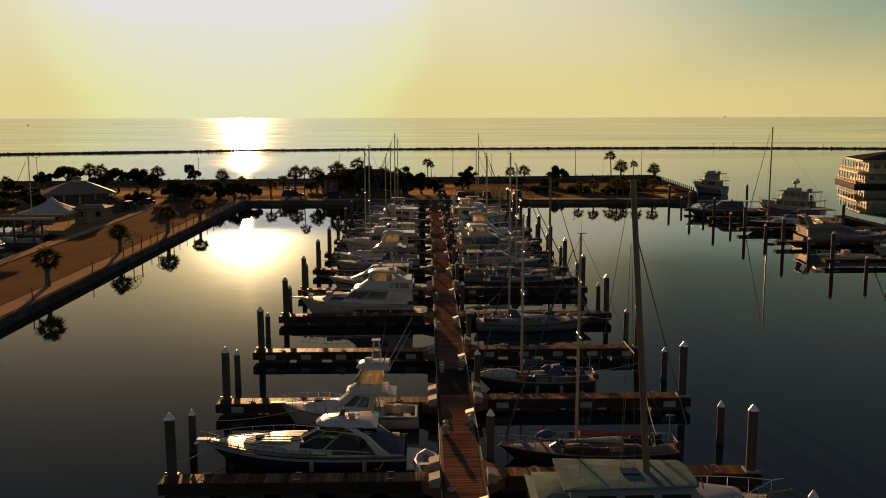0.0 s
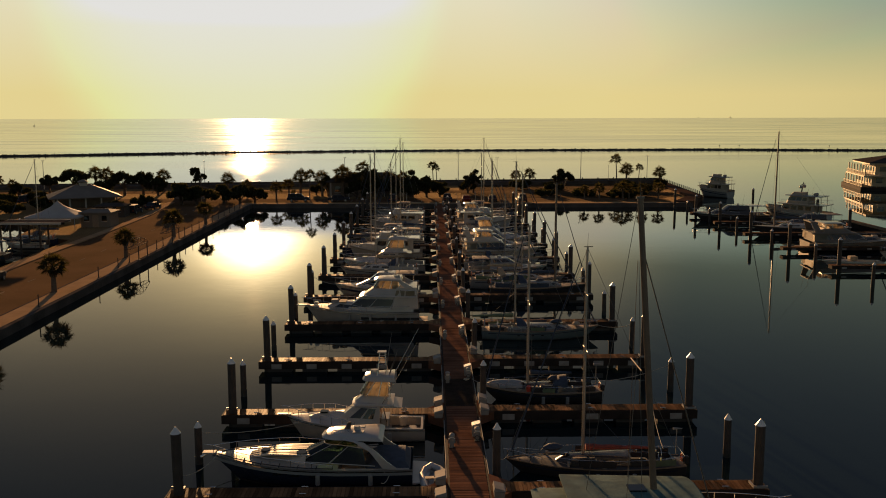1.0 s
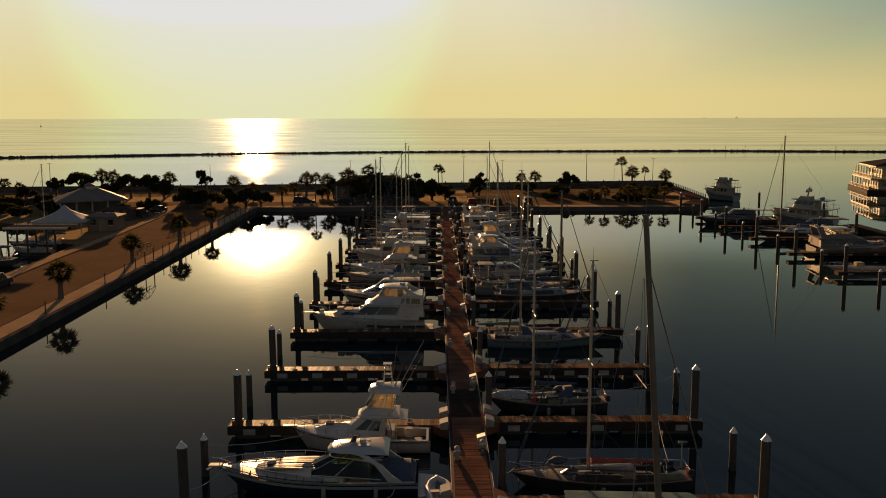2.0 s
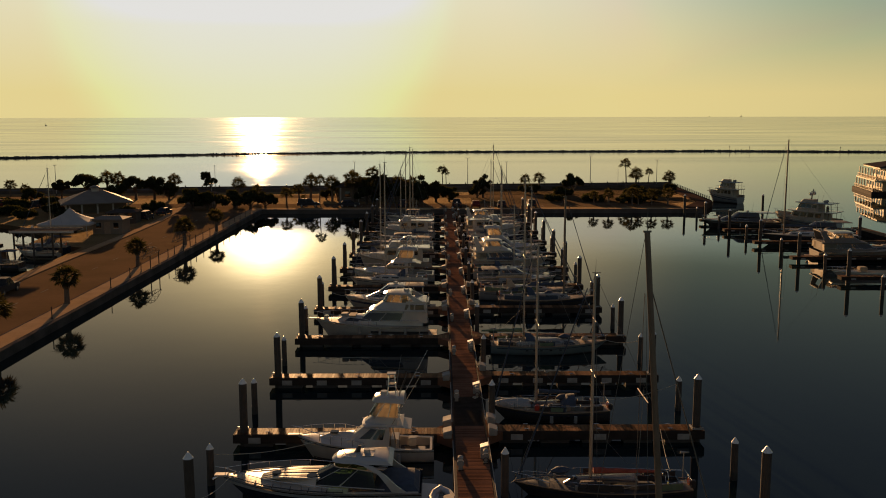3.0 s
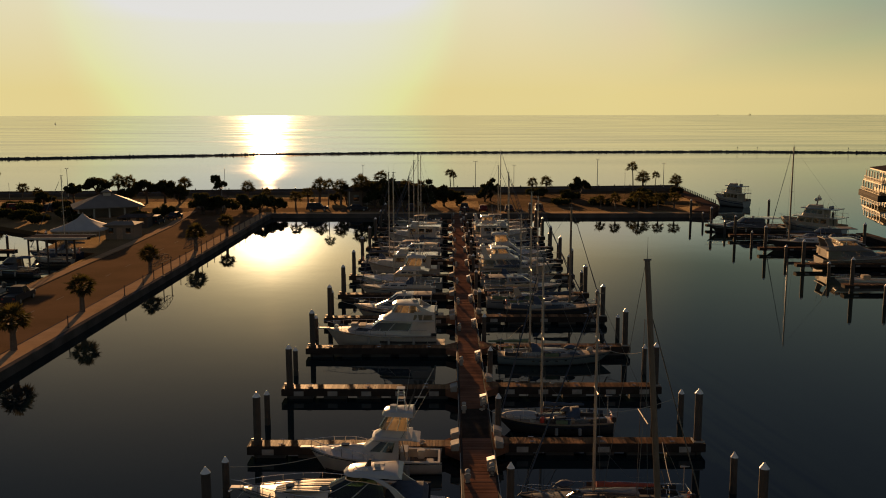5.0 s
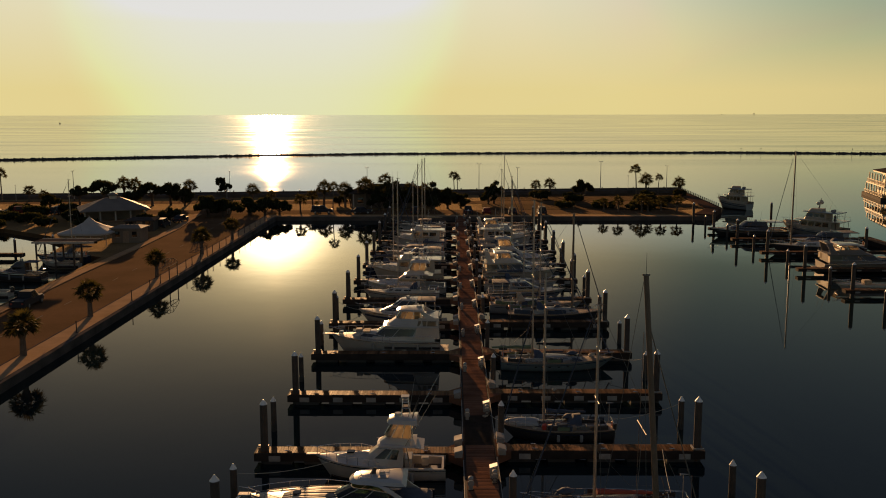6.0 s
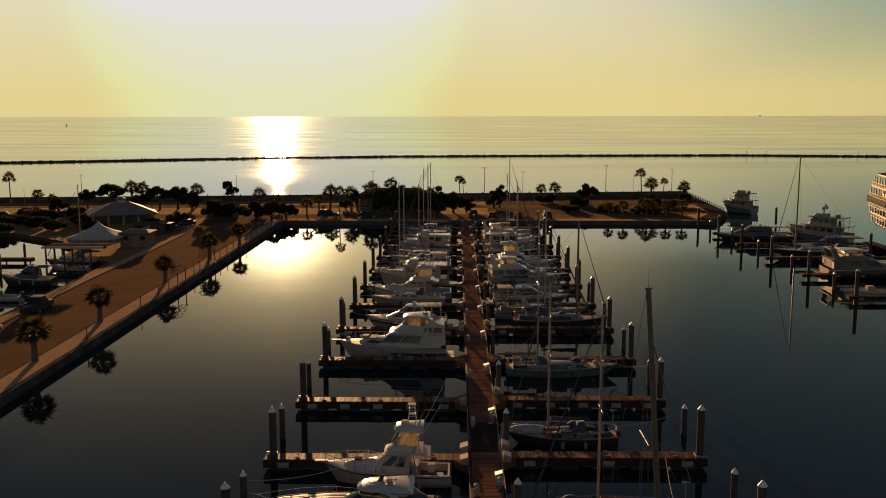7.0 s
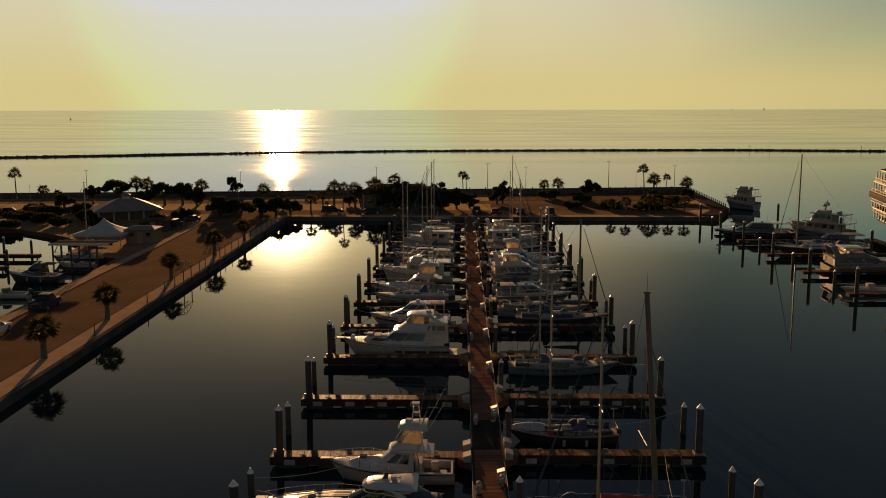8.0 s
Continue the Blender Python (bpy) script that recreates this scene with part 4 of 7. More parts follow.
def inflatable(m):
    b = thing("inflatable_dinghy", "small grey inflatable dinghy tied behind the cruiser", "dinghy", m)
    pts = [(-1.3, 0.55, 0.3), (0.4, 0.58, 0.3), (1.0, 0.4, 0.36), (1.35, 0, 0.45), (1.0, -0.4, 0.36), (0.4, -0.58, 0.3), (-1.3, -0.55, 0.3)]
    bm = tube(pts, 0.2, 10)
    for p in pts[1:-1]:
        ball(p, 0.2, 0.2, 0.2, bm)
    part("tube", bm, M["hypalon"], b, smooth=True)
    part("floor", box(-1.2, 0.9, -0.45, 0.45, 0.12, 0.2), M["grey"], b)
    part("seat", box(-0.4, -0.1, -0.5, 0.5, 0.42, 0.48), M["teak"], b)
    part("outboard", box(-1.62, -1.3, -0.13, 0.13, 0.35, 0.85, bevel=0.06), M["dark"], b, "dark outboard motor")
    return b


def sportfish(m, L=8.6, label="white sportfishing boat with a curtained flybridge and tower"):
    k = L / 8.6
    b = thing("sportfishing_boat", label, "motor boat", m)
    h = Hull(L, 3.25 * k, 1.5, 0.95, 0.13, full_beam)
    hull_parts(b, h, M["gel"], u_deck=0.33, deck_mat=M["gel"])
    part("cockpit", h.well(0.015, 0.33, 0.55), M["cream"], b)
    crown = House(4.6 * k, 8.2 * k, 2.6, 1.1, 1.05, 1.6, 1.5, 0.0, 0.4, 0.9, 0.12)
    part("foredeck_crown", crown.shell(), M["gel"], b, "rounded white foredeck", smooth=True)
    part("hatch", box(6.0 * k, 6.5 * k, -0.27, 0.27, 1.66, 1.74, bevel=0.03), M["glass"], b)
    cab = House(2.75 * k, 5.8 * k, 2.75, 2.0, 1.05, 2.35, 1.55, 0.0, 0.22, 0.4, 0.03)
    part("cabin", cab.shell(), M["gel"], b, smooth=True)
    panes(cab, b, ((0.06, 0.16), (0.18, 0.28)), 0.38, 0.85)
    part("windshield", cab.pane(0.36, 0.64, 0.2, 0.85), M["cream"], b, "pale windshield cover")
    part("bridge_deck", House(1.9 * k, 4.5 * k, 2.6, 2.2, 2.37, 2.47, 0.2, 0, 0.05, 0.4).shell(), M["gel"], b)
    cow = House(2.3 * k, 4.35 * k, 2.3, 1.6, 2.47, 2.95, 0.6, 0.0, 0.08, 0.5, 0.0)
    part("bridge_cowl", cow.shell(), M["gel"], b, "flybridge coaming", smooth=True)
    cur = House(2.1 * k, 4.0 * k, 2.3, 1.7, 2.96, 3.86, 0.5, 0.1, 0.15, 0.45, 0.0)
    for t0, t1 in ((0.02, 0.15), (0.155, 0.3), (0.305, 0.5), (0.5, 0.695), (0.7, 0.845), (0.85, 0.98)):
        part("curtain", cur.pane(t0, t1, 0.0, 1.0, 0.004), M["vinyl"], b, "clear vinyl bridge curtain")
    for t in (0.0, 0.152, 0.302, 0.5, 0.698, 0.848, 1.0):
        part("top_post", tube([cur.at(t, -0.02), cur.at(t, 1)], 0.03, 6), M["chrome"], b)
    part("bridge_top", House(1.75 * k, 3.85 * k, 2.35, 1.8, 3.86, 4.12, 0.15, 0.1, 0.12, 0.5, 0.12).shell(), M["gel"], b, "white bridge hardtop", smooth=True)
    radar(b, 3.1 * k, 4.2, 0.26)
    for x, y in ((2.3, -0.6), (2.3, 0.6), (2.9, -0.55), (2.9, 0.55)):
        part("tower_leg", tube([(x * k, y, 4.12), (2.6 * k + (x - 2.6) * 0.5, y * 0.42, 5.5)], 0.022, 5), M["chrome"], b)
    for z, w in ((4.8, 0.45), (5.2, 0.36)):
        part("tower_hoop", tube([(2.4 * k, -w, z), (2.4 * k, w, z), (2.82 * k, w, z), (2.82 * k, -w, z), (2.4 * k, -w, z)], 0.018, 5), M["chrome"], b)
    part("tower_top", box(2.35 * k, 2.9 * k, -0.3, 0.3, 5.5, 5.57, bevel=0.02), M["gel"], b)
    part("tower_belly_band", box(2.4 * k, 2.85 * k, -0.32, 0.32, 4.75, 4.88, bevel=0.04), M["canvas"], b)
    for s in (-1, 1):
        part("outrigger", rod((2.6 * k, s * 1.2, 2.5), (0.4 * k, s * 1.9, 6.6), 0.022, 0.008, 5), M["chrome"], b)
    antenna(b, 2.4 * k, 0.6, 4.3, 2.6)
    part("ladder", tube([(2.3 * k, 0.9, 1.0), (2.55 * k, 0.9, 2.4)], 0.025, 5, tube([(2.3 * k, 1.2, 1.0), (2.55 * k, 1.2, 2.4)], 0.025)), M["chrome"], b)
    part("fighting_chair", box(1.1 * k, 1.6 * k, -0.28, 0.28, 0.8, 1.35, bevel=0.06), M["cream"], b)
    part("tackle_box", box(2.2 * k, 2.7 * k, -1.1, 0.4, 0.42, 1.3, bevel=0.03), M["gel"], b)
    part("awning", rings([[(1.4 * k, -1.1, 2.2), (2.3 * k, -1.1, 2.34), (2.3 * k, 1.1, 2.34), (1.4 * k, 1.1, 2.2)], [(1.4 * k, -1.1, 2.24), (2.3 * k, -1.1, 2.38), (2.3 * k, 1.1, 2.38), (1.4 * k, 1.1, 2.24)]]), M["gel"], b)
    bow_rail(b, h, 0.5, 0.55, 6)
    part("bow_pulpit", box(L - 0.3, L + 0.55, -0.18, 0.18, 1.5, 1.58, bevel=0.03), M["gel"], b)
    fender_row(b, h, (0.25, 0.5), 1)
    part("cooler", box(0.5 * k, 1.0 * k, 0.3, 1.0, 0.45, 0.85, bevel=0.04), M["plate"], b, "white fish box")
    part("deck_mat", box(0.3 * k, 2.1 * k, -1.15 * k, 1.15 * k, 0.405, 0.43), M["dark"], b, "dark cockpit mat")
    for i in range(5):
        y = -0.7 + i * 0.35
        part("fishing_rod", rod((2.2 * k, y, 4.1), (1.7 * k, y * 1.1, 5.4 + 0.1 * (i % 2)), 0.014, 0.006, 4), M["rig"], b)
    for sd in (-1, 1):
        part("handrail", tube([(2.9 * k, sd * 1.28, 2.3), (4.6 * k, sd * 1.05, 2.3)], 0.02, 5), M["chrome"], b)
    return b


def flybridge_yacht(m, L=10.4, hull="gel", curtain="vinyl", label="cream flybridge motor yacht with a curtained bridge, moored in its berth", aft_curtain=True, aft_house=False):
    k = L / 10.4
    b = thing("motor_yacht", label, "motor yacht", m)
    h = Hull(L, 4.0 * k, 2.05, 1.55, 0.13)
    hull_parts(b, h, M[hull], u_deck=0.05)
    for sd in (-1, 1):
        part("hull_band", h.strake(-0.75, 0.22, 0.02, 0.0, 0.5, sides=(sd,)), M["dark"], b, "dark hull stripe")
    trunk = House(5.2 * k, 8.9 * k, 3.0, 1.2, 1.65, 2.35, 1.2, 0, 0.25, 0.6, 0.08)
    part("cabin_trunk", trunk.shell(), M[hull], b, smooth=True)
    panes(trunk, b, ((0.12, 0.28),), 0.35, 0.75)
    cab = House(0.5 * k, 6.9 * k, 3.5 * k, 2.6 * k, 1.6, 3.1, 1.7, 0.0, 0.2, 0.4, 0.03)
    part("saloon", cab.shell(), M[hull], b, smooth=True)
    panes(cab, b, ((0.03, 0.1), (0.115, 0.215), (0.22, 0.32), (0.325, 0.43)), 0.3, 0.84)
    part("windshield", cab.pane(0.44, 0.56, 0.3, 0.85), M["glass"], b)
    part("bridge_deck", House(0.2 * k, 5.4 * k, 3.6 * k, 2.8 * k, 3.12, 3.24, 0.3, 0, 0.05, 0.5).shell(), M[hull], b)
    cow = House(1.6 * k, 5.0 * k, 3.2 * k, 2.2 * k, 3.24, 3.95, 0.9, 0.1, 0.12, 0.5, 0.0)
    part("bridge_cowl", cow.shell(), M[hull], b, "flybridge coaming", smooth=True)
    cur = House(1.7 * k, 4.2 * k, 2.85 * k, 2.0 * k, 3.96, 4.75, 0.45, 0.1, 0.08, 0.5, 0.0)
    for t0, t1 in ((0.02, 0.13), (0.135, 0.25), (0.255, 0.37), (0.375, 0.5), (0.5, 0.625), (0.63, 0.745), (0.75, 0.865), (0.87, 0.98)):
        part("curtain", cur.pane(t0, t1, 0, 1, 0.004), M[curtain], b, "clear vinyl bridge curtain")
    part("bimini", House(1.5 * k, 4.1 * k, 3.0 * k, 2.2 * k, 4.75, 4.9, 0.3, 0.1, 0.1, 0.5, 0.08).shell(), M["cream"], b, "cream bimini top", smooth=True)
    for t in (0.0, 0.132, 0.252, 0.372, 0.5, 0.628, 0.748, 0.868, 1.0):
        part("bimini_post", tube([cur.at(t, -0.02), cur.at(t, 1.02)], 0.03, 6), M["chrome"], b)
    if aft_house:      # an enclosed aft deck that reaches back to the transom
        aft = House(0.05 * k, 2.6 * k, 3.45 * k, 3.3 * k, 1.9, 4.1, 0.5, 0.12, 0.22, 0.15, 0.03)
        part("aft_enclosure", aft.shell(), M[hull], b, "enclosed aft deck", smooth=False)
        for t0, t1 in ((0.04, 0.16), (0.18, 0.3)):
            for a, e in ((t0, t1), (1 - t1, 1 - t0)):
                part("curtain", aft.pane(a, e, 0.56, 0.86), M[curtain], b, "clear vinyl aft window")
        for sd in (-1, 1):
            part("wing_brace", rings([[(0.5 * k, sd * 1.4 * k, 4.1), (1.3 * k, sd * 1.4 * k, 4.1), (1.3 * k, sd * 1.5 * k, 4.1), (0.5 * k, sd * 1.5 * k, 4.1)], [(1.6 * k, sd * 1.3 * k, 4.8), (2.0 * k, sd * 1.3 * k, 4.8), (2.0 * k, sd * 1.38 * k, 4.8), (1.6 * k, sd * 1.38 * k, 4.8)]]), M[hull], b, "raked wing behind the bridge")
    if not aft_house:
        arch = bmesh.new()
        for s in (-1, 1):
            rings([[(0.6 * k, s * 1.5 * k, 3.24), (1.4 * k, s * 1.5 * k, 3.24), (1.4 * k, s * 1.62 * k, 3.24), (0.6 * k, s * 1.62 * k, 3.24)], [(0.2 * k, s * 1.2 * k, 5.0), (0.75 * k, s * 1.2 * k, 5.0), (0.75 * k, s * 1.3 * k, 5.0), (0.2 * k, s * 1.3 * k, 5.0)]], arch)
        box(0.15 * k, 0.8 * k, -1.3 * k, 1.3 * k, 4.95, 5.1, arch, 0.03)
        part("radar_arch", arch, M[hull], b, "white radar arch")
    mount = 2.0 * k if aft_house else 0.5 * k
    radar(b, mount, 4.93 if aft_house else 5.12, 0.28)
    antenna(b, mount - 0.1, 1.0, 4.85 if aft_house else 5.1, 2.2)
    antenna(b, mount - 0.1, -1.0, 4.85 if aft_house else 5.1, 1.8)
    if aft_curtain:
        for s in (-1, 1):
            part("aft_curtain", rings([[(0.3 * k, s * 1.76 * k, 1.9), (1.9 * k, s * 1.77 * k, 1.9)], [(0.3 * k, s * 1.66 * k, 2.9), (1.9 * k, s * 1.66 * k, 2.9)]], cap0=False, cap1=False, closed=False), M["vinyl"], b)
    bow_rail(b, h, 0.45, 0.7, 8)
    part("bow_pulpit", box(L - 0.3, L + 0.8, -0.25, 0.25, 1.98, 2.08, bevel=0.03), M[hull], b)
    for sd in (-1, 1):
        part("side_rail", tube([h.edge(u, sd, 0.62, 0.08) for u in (0.08, 0.2, 0.32, 0.45)], 0.018, 5), M["chrome"], b)
        part("bridge_rail", tube([(0.3 * k, sd * 1.7 * k, 3.24), (0.3 * k, sd * 1.7 * k, 3.85), (1.7 * k, sd * 1.65 * k, 3.85)], 0.02, 5), M["chrome"], b)
        part("horn", rod((4.6 * k, sd * 0.5, 4.0), (4.95 * k, sd * 0.5, 4.0), 0.03, 0.06, 7), M["chrome"], b)
    part("bridge_seat", box(2.0 * k, 2.5 * k, -0.9, 0.9, 3.95, 4.4, bevel=0.08), M["cream"], b, "bridge seat")
    part("deck_cushion", box(6.6 * k, 7.3 * k, -0.7, 0.7, 2.33, 2.45, bevel=0.04), M["tan"], b, "tan sun cushion")
    part("windlass", box(L - 1.2, L - 0.8, -0.2, 0.2, 2.1, 2.35, bevel=0.06), M["chrome"], b)
    part("swim_platform", box(-0.8, 0, -1.5 * k, 1.5 * k, 0.3, 0.38, bevel=0.03), M["teak"], b)
    part("deck_locker", box(7.4 * k, 8.0 * k, -0.4, 0.4, 2.2, 2.6, bevel=0.05), M["plate"], b)
    fender_row(b, h, (0.2, 0.42, 0.6), 1)
    return b


def decked_yacht(m, L, label, hull="ferry", mast=True, topsides="grey"):
    """A tiered yacht: bulwarks, two deckhouses under overhanging roofs, rails and a mast."""
    k = L / 10
    b = thing("motor_yacht", label, "motor yacht", m)
    h = Hull(L, 4.2 * k, 2.3 * k, 1.35 * k, 0.16, full_beam)
    # hull greyer than the houses: the shade on it is put into its colour
    hull_parts(b, h, M[topsides], u_deck=0.0, deck_mat=M["teak"])
    for sd in (-1, 1):
        part("bulwark", h.strake(0.0, 0.42 * k, -0.07, 0.0, 0.97, sides=(sd,)), M[hull], b)
        part("hull_band", h.strake(-0.6 * k, 0.14 * k, 0.02, 0.0, 0.9, sides=(sd,)), M["navy"], b, "dark hull stripe")
    main = House(0.16 * L, 0.74 * L, 3.3 * k, 2.3 * k, 1.4 * k, 3.0 * k, 0.5 * k, 0.0, 0.1, 0.5 * k, 0.0)
    part("main_deckhouse", main.shell(), M[hull], b, smooth=False)
    panes(main, b, ((0.03, 0.085), (0.1, 0.155), (0.17, 0.225), (0.24, 0.295), (0.31, 0.345), (0.36, 0.41), (0.43, 0.49)), 0.42, 0.86)
    roof = House(0.0, 0.78 * L, 3.9 * k, 2.7 * k, 3.02 * k, 3.16 * k, 0.1, 0.0, 0.04, 0.6 * k, 0.03)
    part("boat_deck", roof.shell(), M["cream"], b, "overhanging boat deck")
    upper = House(0.26 * L, 0.64 * L, 2.8 * k, 1.9 * k, 3.16 * k, 4.5 * k, 0.55 * k, 0.0, 0.1, 0.5 * k, 0.0)
    part("upper_deckhouse", upper.shell(), M[hull], b)
    panes(upper, b, ((0.03, 0.1), (0.12, 0.2), (0.22, 0.3), (0.33, 0.4), (0.42, 0.495)), 0.4, 0.85)
    part("upper_roof", House(0.06 * L, 0.67 * L, 3.3 * k, 2.2 * k, 4.52 * k, 4.66 * k, 0.15, 0.0, 0.05, 0.6 * k, 0.06).shell(), M["grey"], b, "overhanging awning roof")
    for sd in (-1, 1):
        for x, y, z0, z1 in ((0.03, 1.75, 1.35, 3.05), (0.1, 1.8, 1.35, 3.05), (0.08, 1.5, 3.1, 4.55), (0.17, 1.5, 3.1, 4.55)):
            part("awning_post", rod((x * L, sd * y * k, z0 * k), (x * L, sd * y * k, z1 * k), 0.035, seg=6), M["plate"], b)
        rail = part("deck_rail", tube([(x * L, sd * y * k, 3.75 * k) for x, y in ((0.01, 1.85), (0.2, 1.75), (0.45, 1.55), (0.68, 1.36))], 0.025, 5), M["chrome"], b)
        for x, y in ((0.01, 1.85), (0.1, 1.8), (0.2, 1.75), (0.3, 1.68), (0.4, 1.6), (0.5, 1.5), (0.6, 1.42), (0.68, 1.36)):
            part("stanchion", rod((x * L, sd * y * k, 3.15 * k), (x * L, sd * y * k, 3.75 * k), 0.018, seg=5), M["chrome"], rail)
    cowl = House(0.36 * L, 0.58 * L, 2.0 * k, 1.4 * k, 4.66 * k, 5.15 * k, 0.4 * k, 0.0, 0.1, 0.4 * k, 0.0)
    part("bridge_cowl", cowl.shell(), M[hull], b, "low bridge coaming", smooth=True)
    part("life_raft", rod((0.2 * L, -0.5 * k, 4.9 * k), (0.2 * L, 0.5 * k, 4.9 * k), 0.24 * k, seg=10), M["plate"], b, "white life raft canister", smooth=True)
    if mast:
        mx = 0.4 * L
        pole = part("mast", rod((mx + 0.3 * k, 0, 5.0 * k), (mx, 0, 7.0 * k), 0.14 * k, 0.06 * k, 8), M["plate"], b, "raked signal mast")
        part("crosstree", box(mx + 0.02, mx + 0.26, -1.0 * k, 1.0 * k, 5.9 * k, 5.97 * k), M["plate"], pole)
        for y in (-0.75, 0.75):
            part("dome", ball((mx + 0.14, y * k, 6.2 * k), 0.25 * k, 0.25 * k, 0.28 * k, u=12, v=8), M["gel"], pole, "white satellite dome", smooth=True)
        part("radar_bar", box(mx - 0.05, mx + 0.1, -0.7 * k, 0.7 * k, 6.55 * k, 6.66 * k, bevel=0.02), M["plate"], pole)
    for y in (-1.0, 1.0):
        antenna(b, 0.3 * L, y * k, 4.66 * k, 1.6 * k)
    bow_rail(b, h, 0.6, 0.75 * k, 6)
    part("anchor_roller", box(L - 0.4, L + 0.3, -0.2, 0.2, 2.25 * k, 2.38 * k, bevel=0.03), M["chrome"], b)
    fender_row(b, h, (0.25, 0.5), -1)
    return b


def sedan_cruiser(m, L=9.0, hull="gel", band="navy", label="white sedan cruiser with a long sloping foredeck", top="canvas"):
    k = L / 9.0
    b = thing("sedan_cruiser", label, "motor boat", m)
    h = Hull(L, 3.3 * k, 1.6, 1.1, 0.15)
    hull_parts(b, h, M[hull], u_deck=0.28)
    for sd in (-1, 1):
        part("hull_band", h.strake(-0.55, 0.2, 0.02, 0.0, 0.92, sides=(sd,)), M[band], b, "hull stripe")
    part("cockpit", h.well(0.015, 0.28, 0.6), M["cream"], b)
    cab = House(2.5 * k, 7.3 * k, 2.7 * k, 1.4 * k, 1.15, 2.0, 1.9, 0, 0.28, 0.6, 0.06)
    part("cabin", cab.shell(), M[hull], b, smooth=True)
    panes(cab, b, ((0.1, 0.2), (0.22, 0.33)), 0.4, 0.8)
    up = House(2.6 * k, 5.4 * k, 2.4 * k, 1.8 * k, 1.98, 2.75, 1.0, 0, 0.16, 0.5, 0.04)
    part("wheelhouse", up.shell(), M[hull], b, smooth=True)
    panes(up, b, ((0.04, 0.16), (0.18, 0.33)), 0.2, 0.8)
    part("windshield", up.pane(0.36, 0.64, 0.15, 0.85), M["glass"], b)
    part("awning", House(0.6 * k, 2.7 * k, 2.4 * k, 2.4 * k, 2.62, 2.72, 0.05, 0.05, 0.05, 0.1, 0.06).shell(), M[top], b, "canvas cockpit awning", smooth=True)
    for s in (-1, 1):
        for x, y in ((0.7, 1.25), (1.7, 1.3)):
            part("awning_post", tube([(x * k, s * y * k, 1.05), (x * k + 0.03, s * 1.15 * k, 2.64)], 0.025, 5), M["chrome"], b)
    radar(b, 3.6 * k, 2.82, 0.24)
    antenna(b, 3.2 * k, 0.6, 2.8, 1.9)
    bow_rail(b, h, 0.42, 0.58, 7)
    part("stern_rail", tube([h.edge(0.25, 1, 0.45, 0.1), h.edge(0.02, 1, 0.45, 0.1), h.edge(0.02, -1, 0.45, 0.1), h.edge(0.25, -1, 0.45, 0.1)], 0.025), M["chrome"], b)
    part("swim_platform", box(-0.6, 0, -1.2 * k, 1.2 * k, 0.26, 0.33, bevel=0.02), M["teak"], b)
    fender_row(b, h, (0.3, 0.55), 1)
    return b


